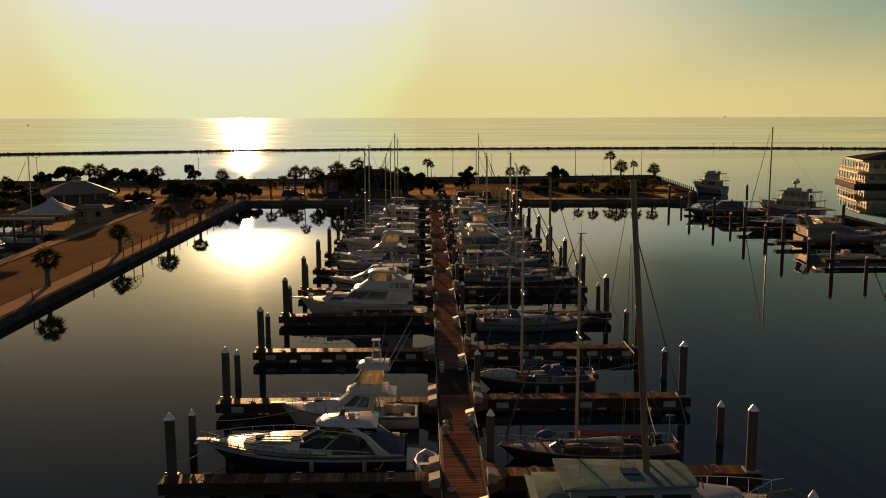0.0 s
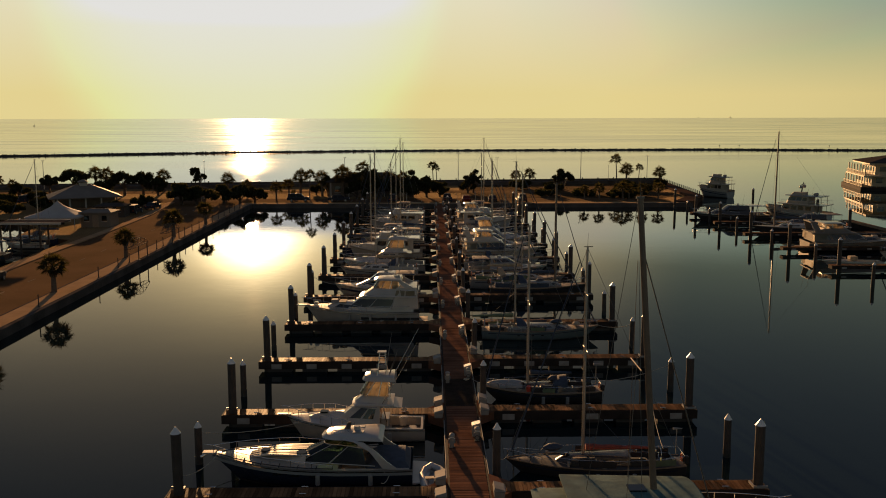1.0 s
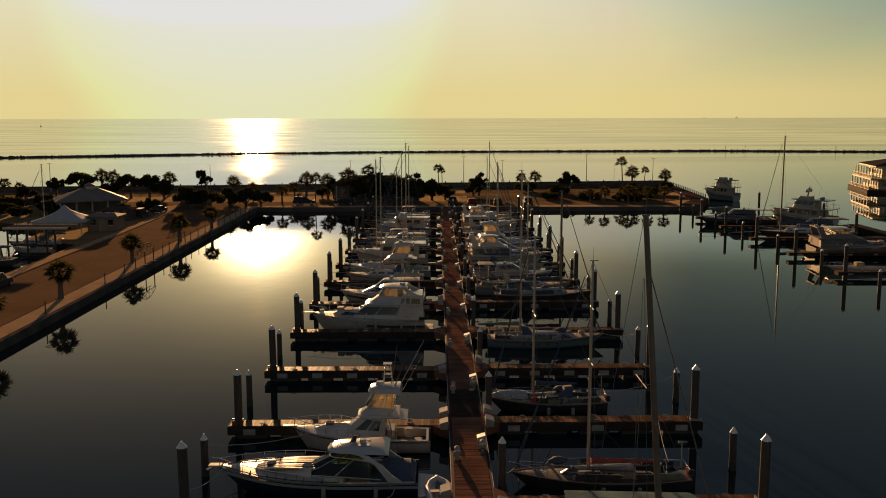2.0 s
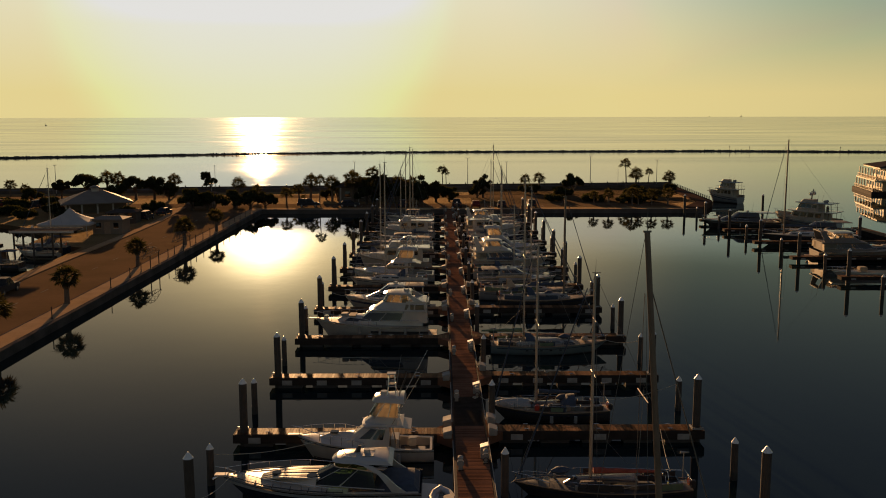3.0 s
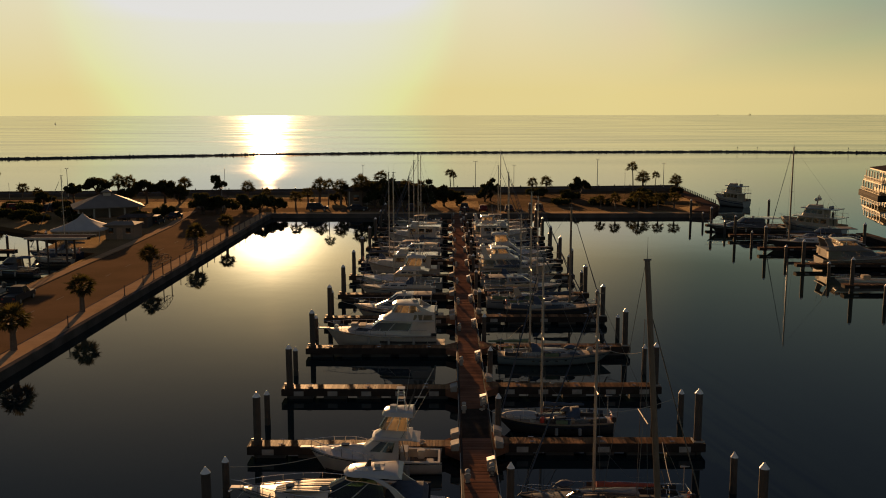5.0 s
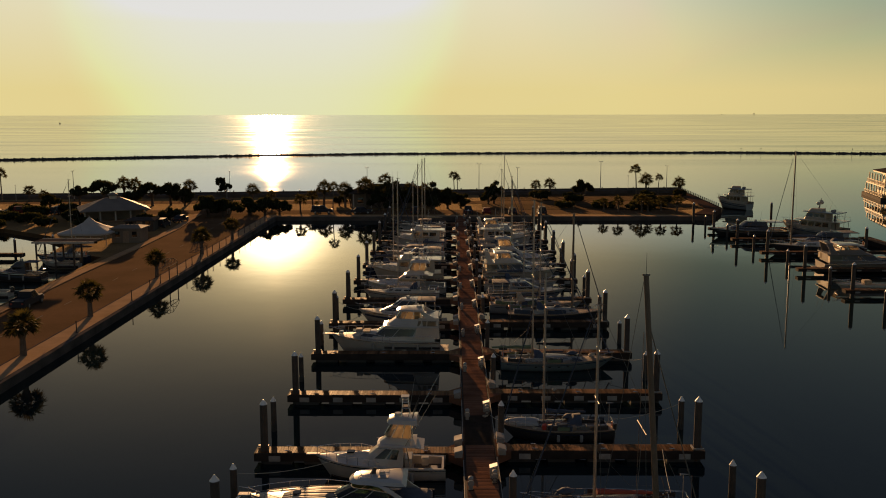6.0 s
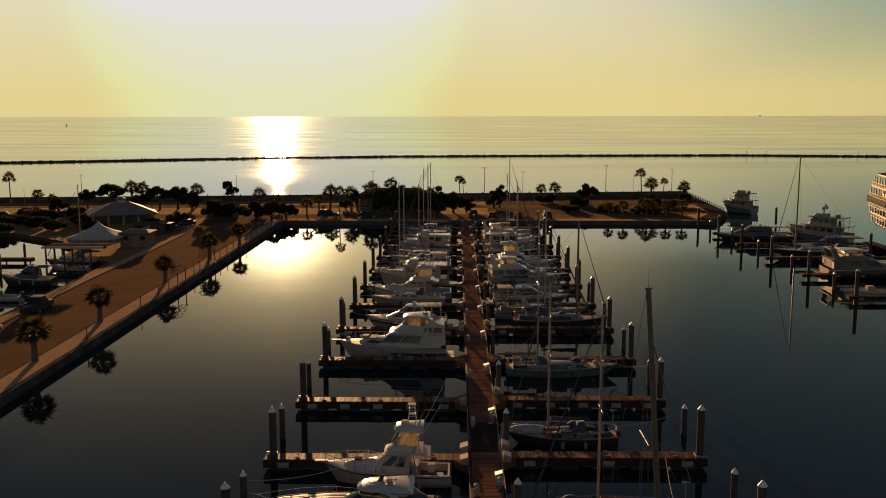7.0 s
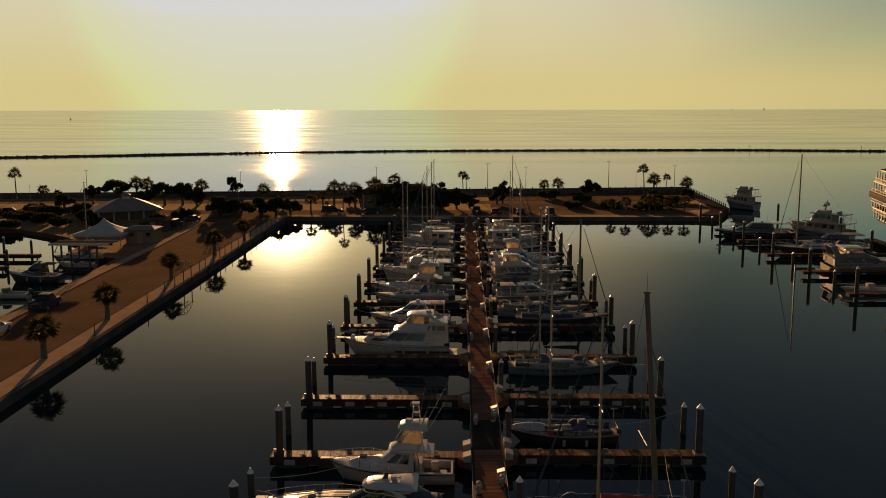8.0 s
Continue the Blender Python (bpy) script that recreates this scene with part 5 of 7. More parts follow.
def trawler(m, L=9.6, hull="cream", label="cream trawler yacht with an upper steering station", fly=True, roof="gel"):
    k = L / 9.6
    b = thing("trawler_yacht", label, "motor boat", m)
    h = Hull(L, 3.6 * k, 2.0, 1.25, 0.09, dip=0.12)
    hull_parts(b, h, M[hull], M["teak"], u_deck=0.04)
    cab = House(1.2 * k, 6.6 * k, 3.0 * k, 2.7 * k, 1.3, 2.95, 0.5, 0, 0.1, 0.25, 0.04)
    part("deckhouse", cab.shell(), M[hull], b, smooth=True)
    panes(cab, b, ((0.04, 0.11), (0.13, 0.2), (0.22, 0.29)), 0.48, 0.84)
    for t in (0.4, 0.47, 0.54):
        part("windshield", cab.pane(t, t + 0.06, 0.5, 0.88), M["glass"], b)
    part("boat_deck", House((0.3 if fly else 0.9) * k, 6.3 * k, 3.3 * k, 2.7 * k, 2.98, 3.06, 0.1, 0, 0.04, 0.3).shell(), M[roof], b)
    if not fly:
        part("canvas_aft_deck", House(-0.3, 1.6 * k, 3.2 * k, 3.2 * k, 2.35, 2.5, 0.05, 0.3, 0.15, 0.2, 0.12).shell(), M["teal"], b, "faded teal canvas aft enclosure", smooth=True)
        for y in (-1.3, -0.4, 0.5):
            part("side_curtain", rings([[(-0.25, y * k, 1.3), (-0.25, (y + 0.8) * k, 1.3)], [(0.0, y * k, 2.36), (0.0, (y + 0.8) * k, 2.36)]], cap0=False, cap1=False, closed=False), M["vinyl"], b)
        part("roof_hatch", box(3.4 * k, 4.1 * k, -0.35, 0.35, 3.1, 3.17, bevel=0.02), M["glass"], b)
        part("mast", rod((4.8, 0, 3.05), (3.85, 0, 15.6), 0.15, 0.12, 12), M["wood"], b, "thick wooden mast", smooth=True)
        part("masthead", rod((3.85, 0, 15.6), (3.85, 0, 16.6), 0.012, 0.006, 5, box(3.68, 4.02, -0.03, 0.03, 15.58, 15.66)), M["rig"], b, "masthead vane and aerial")
        for nm, p, q, r in (("forestay", (7.3, 0, 2.3), (4.05, 0, 13.4), 0.03), ("shroud", (4.0, 1.6, 1.4), (3.85, 0.1, 13.0), 0.012), ("shroud", (4.0, -1.6, 1.4), (3.85, -0.1, 13.0), 0.012), ("shroud", (3.2, -1.6, 1.4), (3.9, -0.1, 9.0), 0.012), ("backstay", (1.9, 0, 3.05), (3.8, 0, 15.6), 0.012)):
            part(nm, rod(p, q, r, seg=5), M["rig"], b)
        part("spreader", rod((3.88, -1.0, 8.6), (3.88, 1.0, 8.6), 0.03, seg=6), M["wood"], b)
        part("bowsprit", rod((10.0, 0, 2.0), (11.2, 0, 2.25), 0.08, 0.05, 8), M["wood"], b)
        part("trunk_cabin", House(6.3 * k, 8.6 * k, 2.4 * k, 1.2 * k, 1.5, 2.2, 0.4, 0, 0.12, 0.4, 0.05).shell(), M[hull], b, smooth=True)
        bow_rail(b, h, 0.3, 0.7, 9)
        return b
    part("upper_station", House(4.2 * k, 5.8 * k, 2.0, 1.6, 3.07, 3.75, 0.4, 0, 0.1, 0.3, 0.0).shell(), M[hull], b)
    part("bimini", House(2.6 * k, 5.0 * k, 2.3, 2.0, 4.7, 4.78, 0.1, 0.1, 0.05, 0.3, 0.08).shell(), M["canvas"], b, "dark canvas bimini", smooth=True)
    for s in (-1, 1):
        for x in (2.8, 4.6):
            part("bimini_post", tube([(x * k, s * 1.05, 3.06), (x * k, s * 1.0, 4.72)], 0.025, 5), M["chrome"], b)
        part("upper_rail", tube([(0.4 * k, s * 1.5 * k, 3.06), (0.4 * k, s * 1.5 * k, 3.6), (4.2 * k, s * 1.45 * k, 3.6), (4.2 * k, s * 1.45 * k, 3.06)], 0.02, 5), M["chrome"], b)
    part("mast", rod((3.4 * k, 0, 3.06), (3.2 * k, 0, 6.4), 0.06, 0.03, 8), M["gel"], b)
    antenna(b, 4.6 * k, 0.9, 3.1, 2.4)
    part("trunk_cabin", House(6.3 * k, 8.6 * k, 2.4 * k, 1.2 * k, 1.5, 2.2, 0.4, 0, 0.12, 0.4, 0.05).shell(), M[hull], b, smooth=True)
    bow_rail(b, h, 0.3, 0.7, 9)
    fender_row(b, h, (0.3, 0.6), 1)
    return b


def sailboat(m, L=9.5, mast_h=13.0, hull="gel", cover="canvas", spar="alloy", label="", dodger="canvas", bimini="", junk=True, r=0.075, mast_u=0.56, beam=3.0, cabin="gel", deck="nonskid", clutter=0, boom_z=2.35):
    b = thing("sailboat", label or "moored sailboat with its sail furled under a cover", "sailboat", m)
    h = Hull(L, beam, 1.35, 1.05, 0.15, sail_beam, 0.7, 0.08)
    part("hull", h.skin(), M[hull], b, smooth=True)
    for sd in (-1, 1):
        part("boot_stripe", h.boot(sd, -0.12, 0.12), M["boot"], b, "dark waterline band")
    part("deck", h.deck(0.0, 0.995, -0.02, 0.05), M[deck], b, smooth=True)
    for sd in (-1, 1):
        part("toe_rail", h.strake(-0.04, 0.08, 0.02, sides=(sd,)), M["teak"], b)
    for sd in (-1, 1):
        part("cove_stripe", h.strake(-0.28, 0.06, 0.015, 0.05, 0.93, sides=(sd,)), M["navy"], b, "dark hull stripe")
    tr = House(0.3 * L, 0.73 * L, beam * 0.62, beam * 0.3, 1.08, 1.55, 0.6, 0.0, 0.1, 0.4, 0.06)
    part("coachroof", tr.shell(), M[cabin], b, smooth=True)
    panes(tr, b, ((0.06, 0.14), (0.17, 0.24), (0.27, 0.32)), 0.4, 0.75)
    part("cockpit_coaming", rings([[(0.06 * L, -0.75, 1.05), (0.3 * L, -0.85, 1.05), (0.3 * L, 0.85, 1.05), (0.06 * L, 0.75, 1.05)], [(0.06 * L, -0.68, 1.35), (0.3 * L, -0.76, 1.42), (0.3 * L, 0.76, 1.42), (0.06 * L, 0.68, 1.35)], [(0.07 * L, -0.55, 1.35), (0.295 * L, -0.62, 1.42), (0.295 * L, 0.62, 1.42), (0.07 * L, 0.55, 1.35)], [(0.07 * L, -0.55, 0.8), (0.295 * L, -0.62, 0.8), (0.295 * L, 0.62, 0.8), (0.07 * L, 0.55, 0.8)]], cap0=False), M[cabin if cabin != "gel" else "cream"], b)
    part("tiller_wheel", tube([(0.13 * L, 0.42 * math.sin(a * math.pi / 6), 1.55 + 0.42 * math.cos(a * math.pi / 6)) for a in range(13)], 0.018), M["chrome"], b)
    mx = mast_u * L
    mz = 1.5
    part("mast", rod((mx, 0, 1.2), (mx, 0, mast_h), r, r * 0.72, 10), M[spar], b, smooth=True)
    part("boom", rod((mx - 0.1, 0, boom_z), (mx - 0.36 * L, 0, boom_z + 0.1), 0.06, seg=8), M[spar], b)
    cov = bmesh.new()
    lo = []
    for i in range(9):
        f = i / 8
        x = mx - 0.12 - f * 0.35 * L
        w, hh = lerp(0.2, 0.1, f), lerp(0.36, 0.17, f) * (1 + 0.12 * math.sin(i * 2.3))
        lo.append([(x, w * math.cos(a), boom_z + 0.07 + hh * 0.4 + hh * 0.62 * math.sin(a)) for a in [j * math.pi / 4 for j in range(8)]])
    part("sail_cover", rings(lo, cov), M[cover], b, "furled sail under its cover", smooth=True)
    sp = bmesh.new()
    for f, w in ((0.52, 0.9), (0.78, 0.62)) if mast_h > 11 else ((0.6, 0.75),):
        z = lerp(1.5, mast_h, f)
        rod((mx, -w, z), (mx, w, z), 0.025, seg=5, bm=sp)
    part("spreaders", sp, M[spar], b)
    part("masthead", rod((mx, 0, mast_h), (mx - 0.02, 0, mast_h + 0.9), 0.012, 0.006, 5, box(mx - 0.28, mx + 0.18, -0.02, 0.02, mast_h, mast_h + 0.05)), M["rig"], b, "masthead vane and aerial")
    for nm, p, q in (("forestay", (L - 0.1, 0, 1.4), (mx, 0, mast_h - 0.1)), ("backstay", (0.1, 0, 1.1), (mx, 0, mast_h - 0.05)),
                     ("shroud", (mx - 0.15, beam / 2 - 0.1, 1.15), (mx, 0.6, lerp(1.5, mast_h, 0.78))), ("shroud", (mx - 0.15, -beam / 2 + 0.1, 1.15), (mx, -0.6, lerp(1.5, mast_h, 0.78)))):
        part(nm, rod(p, q, 0.01, seg=4), M["rig"], b)
    part("furled_jib", rod((L - 0.35, 0, 1.75), (mx + 0.4, 0, mast_h - 1.0), 0.055, 0.025, 7), M["canvas"], b, "rolled headsail", smooth=True)
    bow_rail(b, h, 0.8, 0.6, 3, 0.06, 0.05, name="pulpit")
    for s in (-1, 1):
        life = tube([h.edge(u, s, 0.58, 0.06) for u in (0.02, 0.2, 0.4, 0.6, 0.8)], 0.009, 4)
        for u in (0.02, 0.2, 0.4, 0.6, 0.8):
            rod(h.edge(u, s, 0, 0.06), h.edge(u, s, 0.6, 0.06), 0.014, seg=5, bm=life)
        part("lifeline", life, M["chrome"], b)
    if dodger:
        d = bmesh.new()
        rings([[(0.29 * L + 0.9 * f, 0.85 * math.cos(a), 1.5 + hh * math.sin(a)) for a in [j * math.pi / 8 for j in range(9)]] for f, hh in ((0, 0.8), (0.55, 0.72), (1.0, 0.1))], d, False, False, closed=False)
        part("dodger", d, M[dodger], b, "canvas spray hood", smooth=True)
    if bimini:
        part("bimini", House(0.04 * L, 0.26 * L, 1.9, 1.9, 3.0, 3.06, 0.05, 0.05, 0.05, 0.1, 0.1).shell(), M[bimini], b, "cockpit awning", smooth=True)
        for x in (0.05 * L, 0.25 * L):
            for s in (-1, 1):
                part("awning_post", tube([(x, s * 0.9, 1.1), (x, s * 0.9, 3.02)], 0.02, 5), M["chrome"], b)
    if junk:
        part("life_buoy", rings([[(0.02 * L + 0.05 * math.sin(c * math.pi / 3), 0.55 + (0.22 + 0.05 * math.cos(c * math.pi / 3)) * math.sin(a * math.pi / 6), 1.5 + (0.22 + 0.05 * math.cos(c * math.pi / 3)) * math.cos(a * math.pi / 6)) for c in range(6)] for a in range(13)], cap0=False, cap1=False), M["orange"], b, smooth=True)
        part("vent", rod((0.66 * L, 0.3, 1.55), (0.66 * L, 0.3, 1.8), 0.08, 0.1, 8), M["chrome"], b)
        part("hatch", box(0.64 * L, 0.69 * L, -0.25, 0.25, 1.58, 1.66, bevel=0.02), M["glass"], b)
    for s in (-1, 1):
        part("handrail", tube([(lerp(0.34, 0.62, i / 4) * L, s * lerp(beam * 0.24, beam * 0.15, i / 4), 1.63 + (0.06 if i in (1, 2, 3) else 0)) for i in range(5)], 0.016, 5), M["teak"], b)
        for u in (0.14, 0.25):
            part("winch", rod((u * L, s * 0.7, 1.4), (u * L, s * 0.7, 1.58), 0.085, 0.065, 9), M["chrome"], b, "chrome sheet winch", smooth=True)
        part("jib_sheet", tube([(0.25 * L, s * 0.72, 1.48), (0.42 * L, s * beam * 0.4, 1.2), (0.66 * L, s * beam * 0.33, 1.25), (0.9 * L, s * 0.12, 1.75)], 0.012, 4), M["rope"], b)
        part("halyard", rod((mx + 0.1, s * 0.12, 1.6), (mx + 0.07, s * 0.08, mast_h - 0.2), 0.009, seg=4), M["rope"], b)
    part("stern_rail", tube([h.edge(0.12, -1, 0.62, 0.08), h.edge(0.01, -1, 0.66, 0.1), h.edge(0.01, 1, 0.66, 0.1), h.edge(0.12, 1, 0.62, 0.08)], 0.018, 5), M["chrome"], b)
    part("boom_vang", rod((mx - 0.12, 0, 1.65), (mx - 1.1, 0, boom_z), 0.02, seg=5), M["rope"], b)
    if clutter:
        rnd = random.Random(clutter)
        for s in (-1, 1):      # weathercloths and boards lashed along the lifelines
            for u in (0.06, 0.4):
                w = rnd.uniform(0.1, 0.2)
                part("weathercloth", rings([[h.edge(lerp(u, u + w, i / 4), s, 0.1, 0.06 - s * 0.004), h.edge(lerp(u, u + w, i / 4), s, 0.5 + rnd.uniform(-0.05, 0.03), 0.06)] for i in range(5)], cap0=False, cap1=False, closed=False), M[rnd.choice(("canvas", "olive", "dark"))], b, "sagging dark weathercloth")
        for i in range(7):     # gear lashed about the deck
            u, y = rnd.uniform(0.1, 0.72), rnd.choice((-1, 1)) * rnd.uniform(0.2, 0.33) * beam
            w, d, t = rnd.uniform(0.2, 0.5), rnd.uniform(0.14, 0.28), rnd.uniform(0.25, 0.5)
            bmx = box(u * L - w, u * L + w, y - d, y + d, 1.0, 1.12 + t, bevel=0.09)
            for v in bmx.verts:
                v.co.z += 0.06 * math.sin(v.co.x * 7 + i) if v.co.z > 1.1 else 0
            part("deck_bag", bmx, M[rnd.choice(("canvas", "dark", "olive", "teak", "rubber"))], b, "covered gear lashed on deck", smooth=True)
        for i in range(5):
            u, s = rnd.uniform(0.12, 0.8), rnd.choice((-1, 1))
            e = h.edge(u, s, 0.0, 0.28)
            part("deck_fitting", rod((e.x, e.y, e.z - 0.03), (e.x, e.y, e.z + 0.3), 0.07, 0.09, 8), M["plate"], b, "white cowl vent", smooth=True)
        part("lazy_line", tube([(mx, 0, 5.2), (mx - 0.2 * L, 0.12, 2.6), (mx - 0.34 * L, 0, 2.5)], 0.008, 4), M["rig"], b)
        part("wind_generator", rod((0.02 * L, -0.8, 1.2), (0.02 * L, -0.8, 3.0), 0.025, seg=6, bm=rod((0.02 * L - 0.3, -0.8, 3.0), (0.02 * L + 0.2, -0.8, 3.0), 0.03, 0.09, 8)), M["plate"], b, "wind generator on a pole")
        part("outboard", box(-0.12, 0.14, 0.75, 1.0, 1.15, 1.75, bevel=0.06), M["dark"], b, "outboard motor on the stern rail")
    fender_row(b, h, (0.3, 0.5), 1)
    for u in (0.3, 0.36, 0.42, 0.5, 0.58):
        for sd in (-1, 1):
            e = h.edge(u, sd, -0.42, 0.03)
            part("porthole", box(e.x - 0.11, e.x + 0.11, e.y - 0.05, e.y + 0.05, e.z - 0.05, e.z + 0.05, bevel=0.02), M["glass"], b)
    return b


def small_boat(m, label="small open runabout under a cover", cover="olive", L=5.4):
    b = thing("runabout", label, "motor boat", m)
    h = Hull(L, 2.0, 0.95, 0.7, 0.16)
    hull_parts(b, h, M["gel"], u_deck=0.45)
    part("cockpit", h.well(0.02, 0.45, 0.4, 0.15), M["cream"], b)
    part("console", box(0.42 * L, 0.55 * L, -0.5, 0.5, 0.8, 1.35, bevel=0.08), M[cover], b, "covered console")
    part("outboard", box(-0.45, 0.0, -0.2, 0.2, 0.5, 1.25, bevel=0.1), M["dark"], b, "dark outboard motor")
    bow_rail(b, h, 0.55, 0.4, 4)
    return b


def out(x_stern, y):      # bow away from the walkway, on the left-hand side
    return pose(x_stern, y, 0, 0, 0, 180)


def rgt(x_stern, y):      # bow away from the walkway, on the right-hand side
    return pose(x_stern, y, 0, 0, 0, 0)


LOW = Matrix.Diagonal((1, 1, 0.8, 1))     # boats with little height above the water

# left-hand berths
express_cruiser(out(-6.1, 46.4) @ Matrix.Diagonal((1, 1, 0.86, 1)))
inflatable(pose(-5.0, 45.6, 0, 0, 0, 95))
sportfish(out(-5.5, 52.65) @ Matrix.Diagonal((1, 0.86, 0.94, 1)), 8.2)
flybridge_yacht(out(-6.2, 82.4) @ Matrix.Diagonal((1, 1, 0.88, 1)), aft_curtain=False, aft_house=True)
sedan_cruiser(out(-6.2, 94.2), 9.0)
sailboat(out(-6.6, 106.2), 9.2, 14.8, "gel", "tan", mast_u=0.54, label="white sailboat with a tan sail cover and tall mast")
sportfish(out(-5.8, 111.3), 10.2, "white convertible sportfishing boat with a covered windshield")
trawler(out(-6.2, 119.3))
sailboat(rgt(-17.2, 124.6), 8.6, 13.6, "navy", "canvas", mast_u=0.45, label="dark-hulled sailboat with a blue sail cover")
sedan_cruiser(out(-6.0, 131.2), 9.0, "cream", "dark", "cream sedan cruiser with a dark stripe", "tan")
sailboat(out(-6.2, 137.6), 9.6, 15.4, "gel", "canvas", mast_u=0.36, label="white sailboat with a blue sail cover and tall mast")
sailboat(out(-6.4, 143.6), 8.8, 11.5, "grey", "tan", label="pale grey sailboat with a tan sail cover")
trawler(out(-6.0, 149.3), 9.0, "gel", "white trawler yacht with an upper steering station")
sedan_cruiser(out(-6.4, 155.6), 8.2, "gel", "navy", "white sedan cruiser with a navy stripe", "canvas")
sailboat(out(-6.2, 162.0), 9.0, 13.2, "gel", "canvas", label="white sailboat with a blue sail cover")
sailboat(out(-6.2, 171.5), 9.2, 13.8, "gel", "tan", mast_u=0.44, label="white sailboat with a tan sail cover")

# right-hand berths
trawler(rgt(-0.4, 37.6), 10.4, "grey", "grey motor cruiser with a faded teal canvas roof", False, "teal")
# dark hull, cabin and deck: the berth's shade is put into these colours
sailboat(pose(8.4, 47.2, -0.3, 0, 0, 180) @ Matrix.Diagonal((1, 0.85, 0.8, 1)), 9.6, 15.6, "dark", "red", label="sailboat in painted shade with a faded red sail cover", mast_u=0.56, dodger="", cabin="dark", deck="float", clutter=2, boom_z=1.85)
sailboat(pose(6.25, 59.6, 0, 0, 0, 180) @ Matrix.Diagonal((1, 1, 0.74, 1)), 8.0, 15.9, "dark", "canvas", cabin="dark", deck="teak", label="small dark weathered sailboat with a cluttered deck", mast_u=0.61, dodger="canvas", beam=2.6, clutter=3)
sailboat(rgt(-0.75, 76.9) @ Matrix.Diagonal((1, 1, 0.76, 1)), 10.1, 19.8, "blue", "olive", label="faded blue-grey sailboat with an olive sail cover and cluttered deck", mast_u=0.28, dodger="canvas", beam=3.0, cabin="grey", deck="teak", clutter=8)
sailboat(rgt(1.0, 94.9), 10.6, 11.8, "dark", "canvas", label="dark-hulled sailboat with a thick wooden mast", spar="wood", r=0.14, mast_u=0.66, deck="teak", cabin="grey", clutter=5)
sailboat(rgt(-0.8, 99.6), 10.6, 12.5, "grey", "tan", label="pale grey sailboat with a tan sail cover", mast_u=0.54, dodger="tan", clutter=6, deck="teak")
sedan_cruiser(rgt(-0.8, 107.4) @ LOW, 9.6, "grey", "navy", "grey sedan cruiser with a navy stripe")
sailboat(rgt(-1.0, 112.2), 9.4, 9.2, "gel", "canvas", label="white sailboat with a short mast and blue sail cover", mast_u=0.54, clutter=7, deck="teak")
flybridge_yacht(rgt(-0.9, 119.8) @ LOW, 10.2, "cream", "vinyl", "cream flybridge motor yacht with bright curtains")
sedan_cruiser(rgt(-0.8, 125.0), 9.6, "grey", "dark", "grey sedan cruiser with a tan awning", "tan")
sportfish(rgt(-0.8, 132.4), 10.4, "white sportfishing boat with a curtained flybridge")
sailboat(rgt(-0.8, 137.4), 9.0, 12.0, "gel", "canvas", label="white sailboat with a blue sail cover")
sailboat(rgt(-0.8, 144.4), 9.6, 12.2, "navy", "canvas", label="navy sailboat with a blue sail cover")
trawler(rgt(-0.8, 150.6), 9.2, "gel", "white trawler yacht with a high bow")
flybridge_yacht(rgt(-0.8, 156.8) @ LOW, 9.8, "cream", "vinyl", "cream flybridge motor yacht")
sailboat(rgt(-0.6, 163.0), 9.2, 12.2, "gel", "tan", mast_u=0.5, label="white sailboat with a tan sail cover")
sailboat(rgt(-0.6, 169.5), 9.8, 14.6, "gel", "canvas", label="white sailboat with a blue sail cover and tall mast", mast_u=0.55)

# the other dock, across the fairway
dock_b = thing("dock_walkway", "timber dock walkway across the fairway", "dock")
part("decking", planks(66, 68, 60, 156, 0.85, "y", 0.25, bmesh.new()), M["deck"], dock_b)
part("body", box(66.02, 67.98, 60, 156, -0.2, 0.79), M["beam"], dock_b, "dark pontoon body")
for y in (92.6, 108.2, 123.6, 138.8, 153.8, 168.0):
    f = thing("finger_pier", "long timber finger pier with dark sides", "finger pier", pose(43.4, y, 0), group="finger piers across the fairway")
    part("decking", planks(0, 22.5, 0, 1.2, 0.85, "x", 0.25, bmesh.new()), M["deck"], f)
    part("body", box(0.02, 22.5, 0.05, 1.15, 0.4, 0.79), M["beam"], f, "dark pontoon body")
    for k in range(5):
        part("fender_board", box(1.2 + k * 3.5, 1.8 + k * 3.5, 0.0, 0.046, 0.45, 0.65), M["plate"], f)
decked_yacht(pose(63.4, 206.4, 0, 0, 0, 128) @ Matrix.Diagonal((1, 1, 1.2, 1)), 8.6, "cream three-deck excursion boat moored at the promenade corner", mast=False)
sedan_cruiser(pose(56.0, 163.4, 0, 0, 0, 180), 13.8, "dark", "dark", "dark-hulled motor boat with a white canopy roof", "cream")
decked_yacht(pose(65.0, 158.8, 0, 0, 0, 136) @ Matrix.Diagonal((1, 1, 0.86, 1)), 11.6, "large cream motor yacht with tiered decks and a signal mast")
sailboat(pose(61.8, 144.5, 0, 0, 0, 180), 15.5, 16.2, "dark", "canvas", label="long dark-hulled sailboat with a tall mast", spar="wood", mast_u=0.76, r=0.13, beam=4.0)
sedan_cruiser(pose(63.0, 148.6, 0, 0, 0, 180), 12.0, "dark", "dark", "dark-hulled motor boat under a cover", "canvas")
flybridge_yacht(pose(47.9, 127.4, 0, 0, 0, -4) @ LOW, 13.0, "dull", "vinyl", "grey pilothouse motor yacht with a curtained bridge")
small_boat(pose(51.5, 112.5, 0, 0, 0, 180), "white open launch with a tan cover", "tan", 7.5)
sailboat(pose(63.0, 116.0, 0, 0, 0, 180), 10.0, 11.0, "gel", "canvas", label="white sailboat with a blue sail cover")


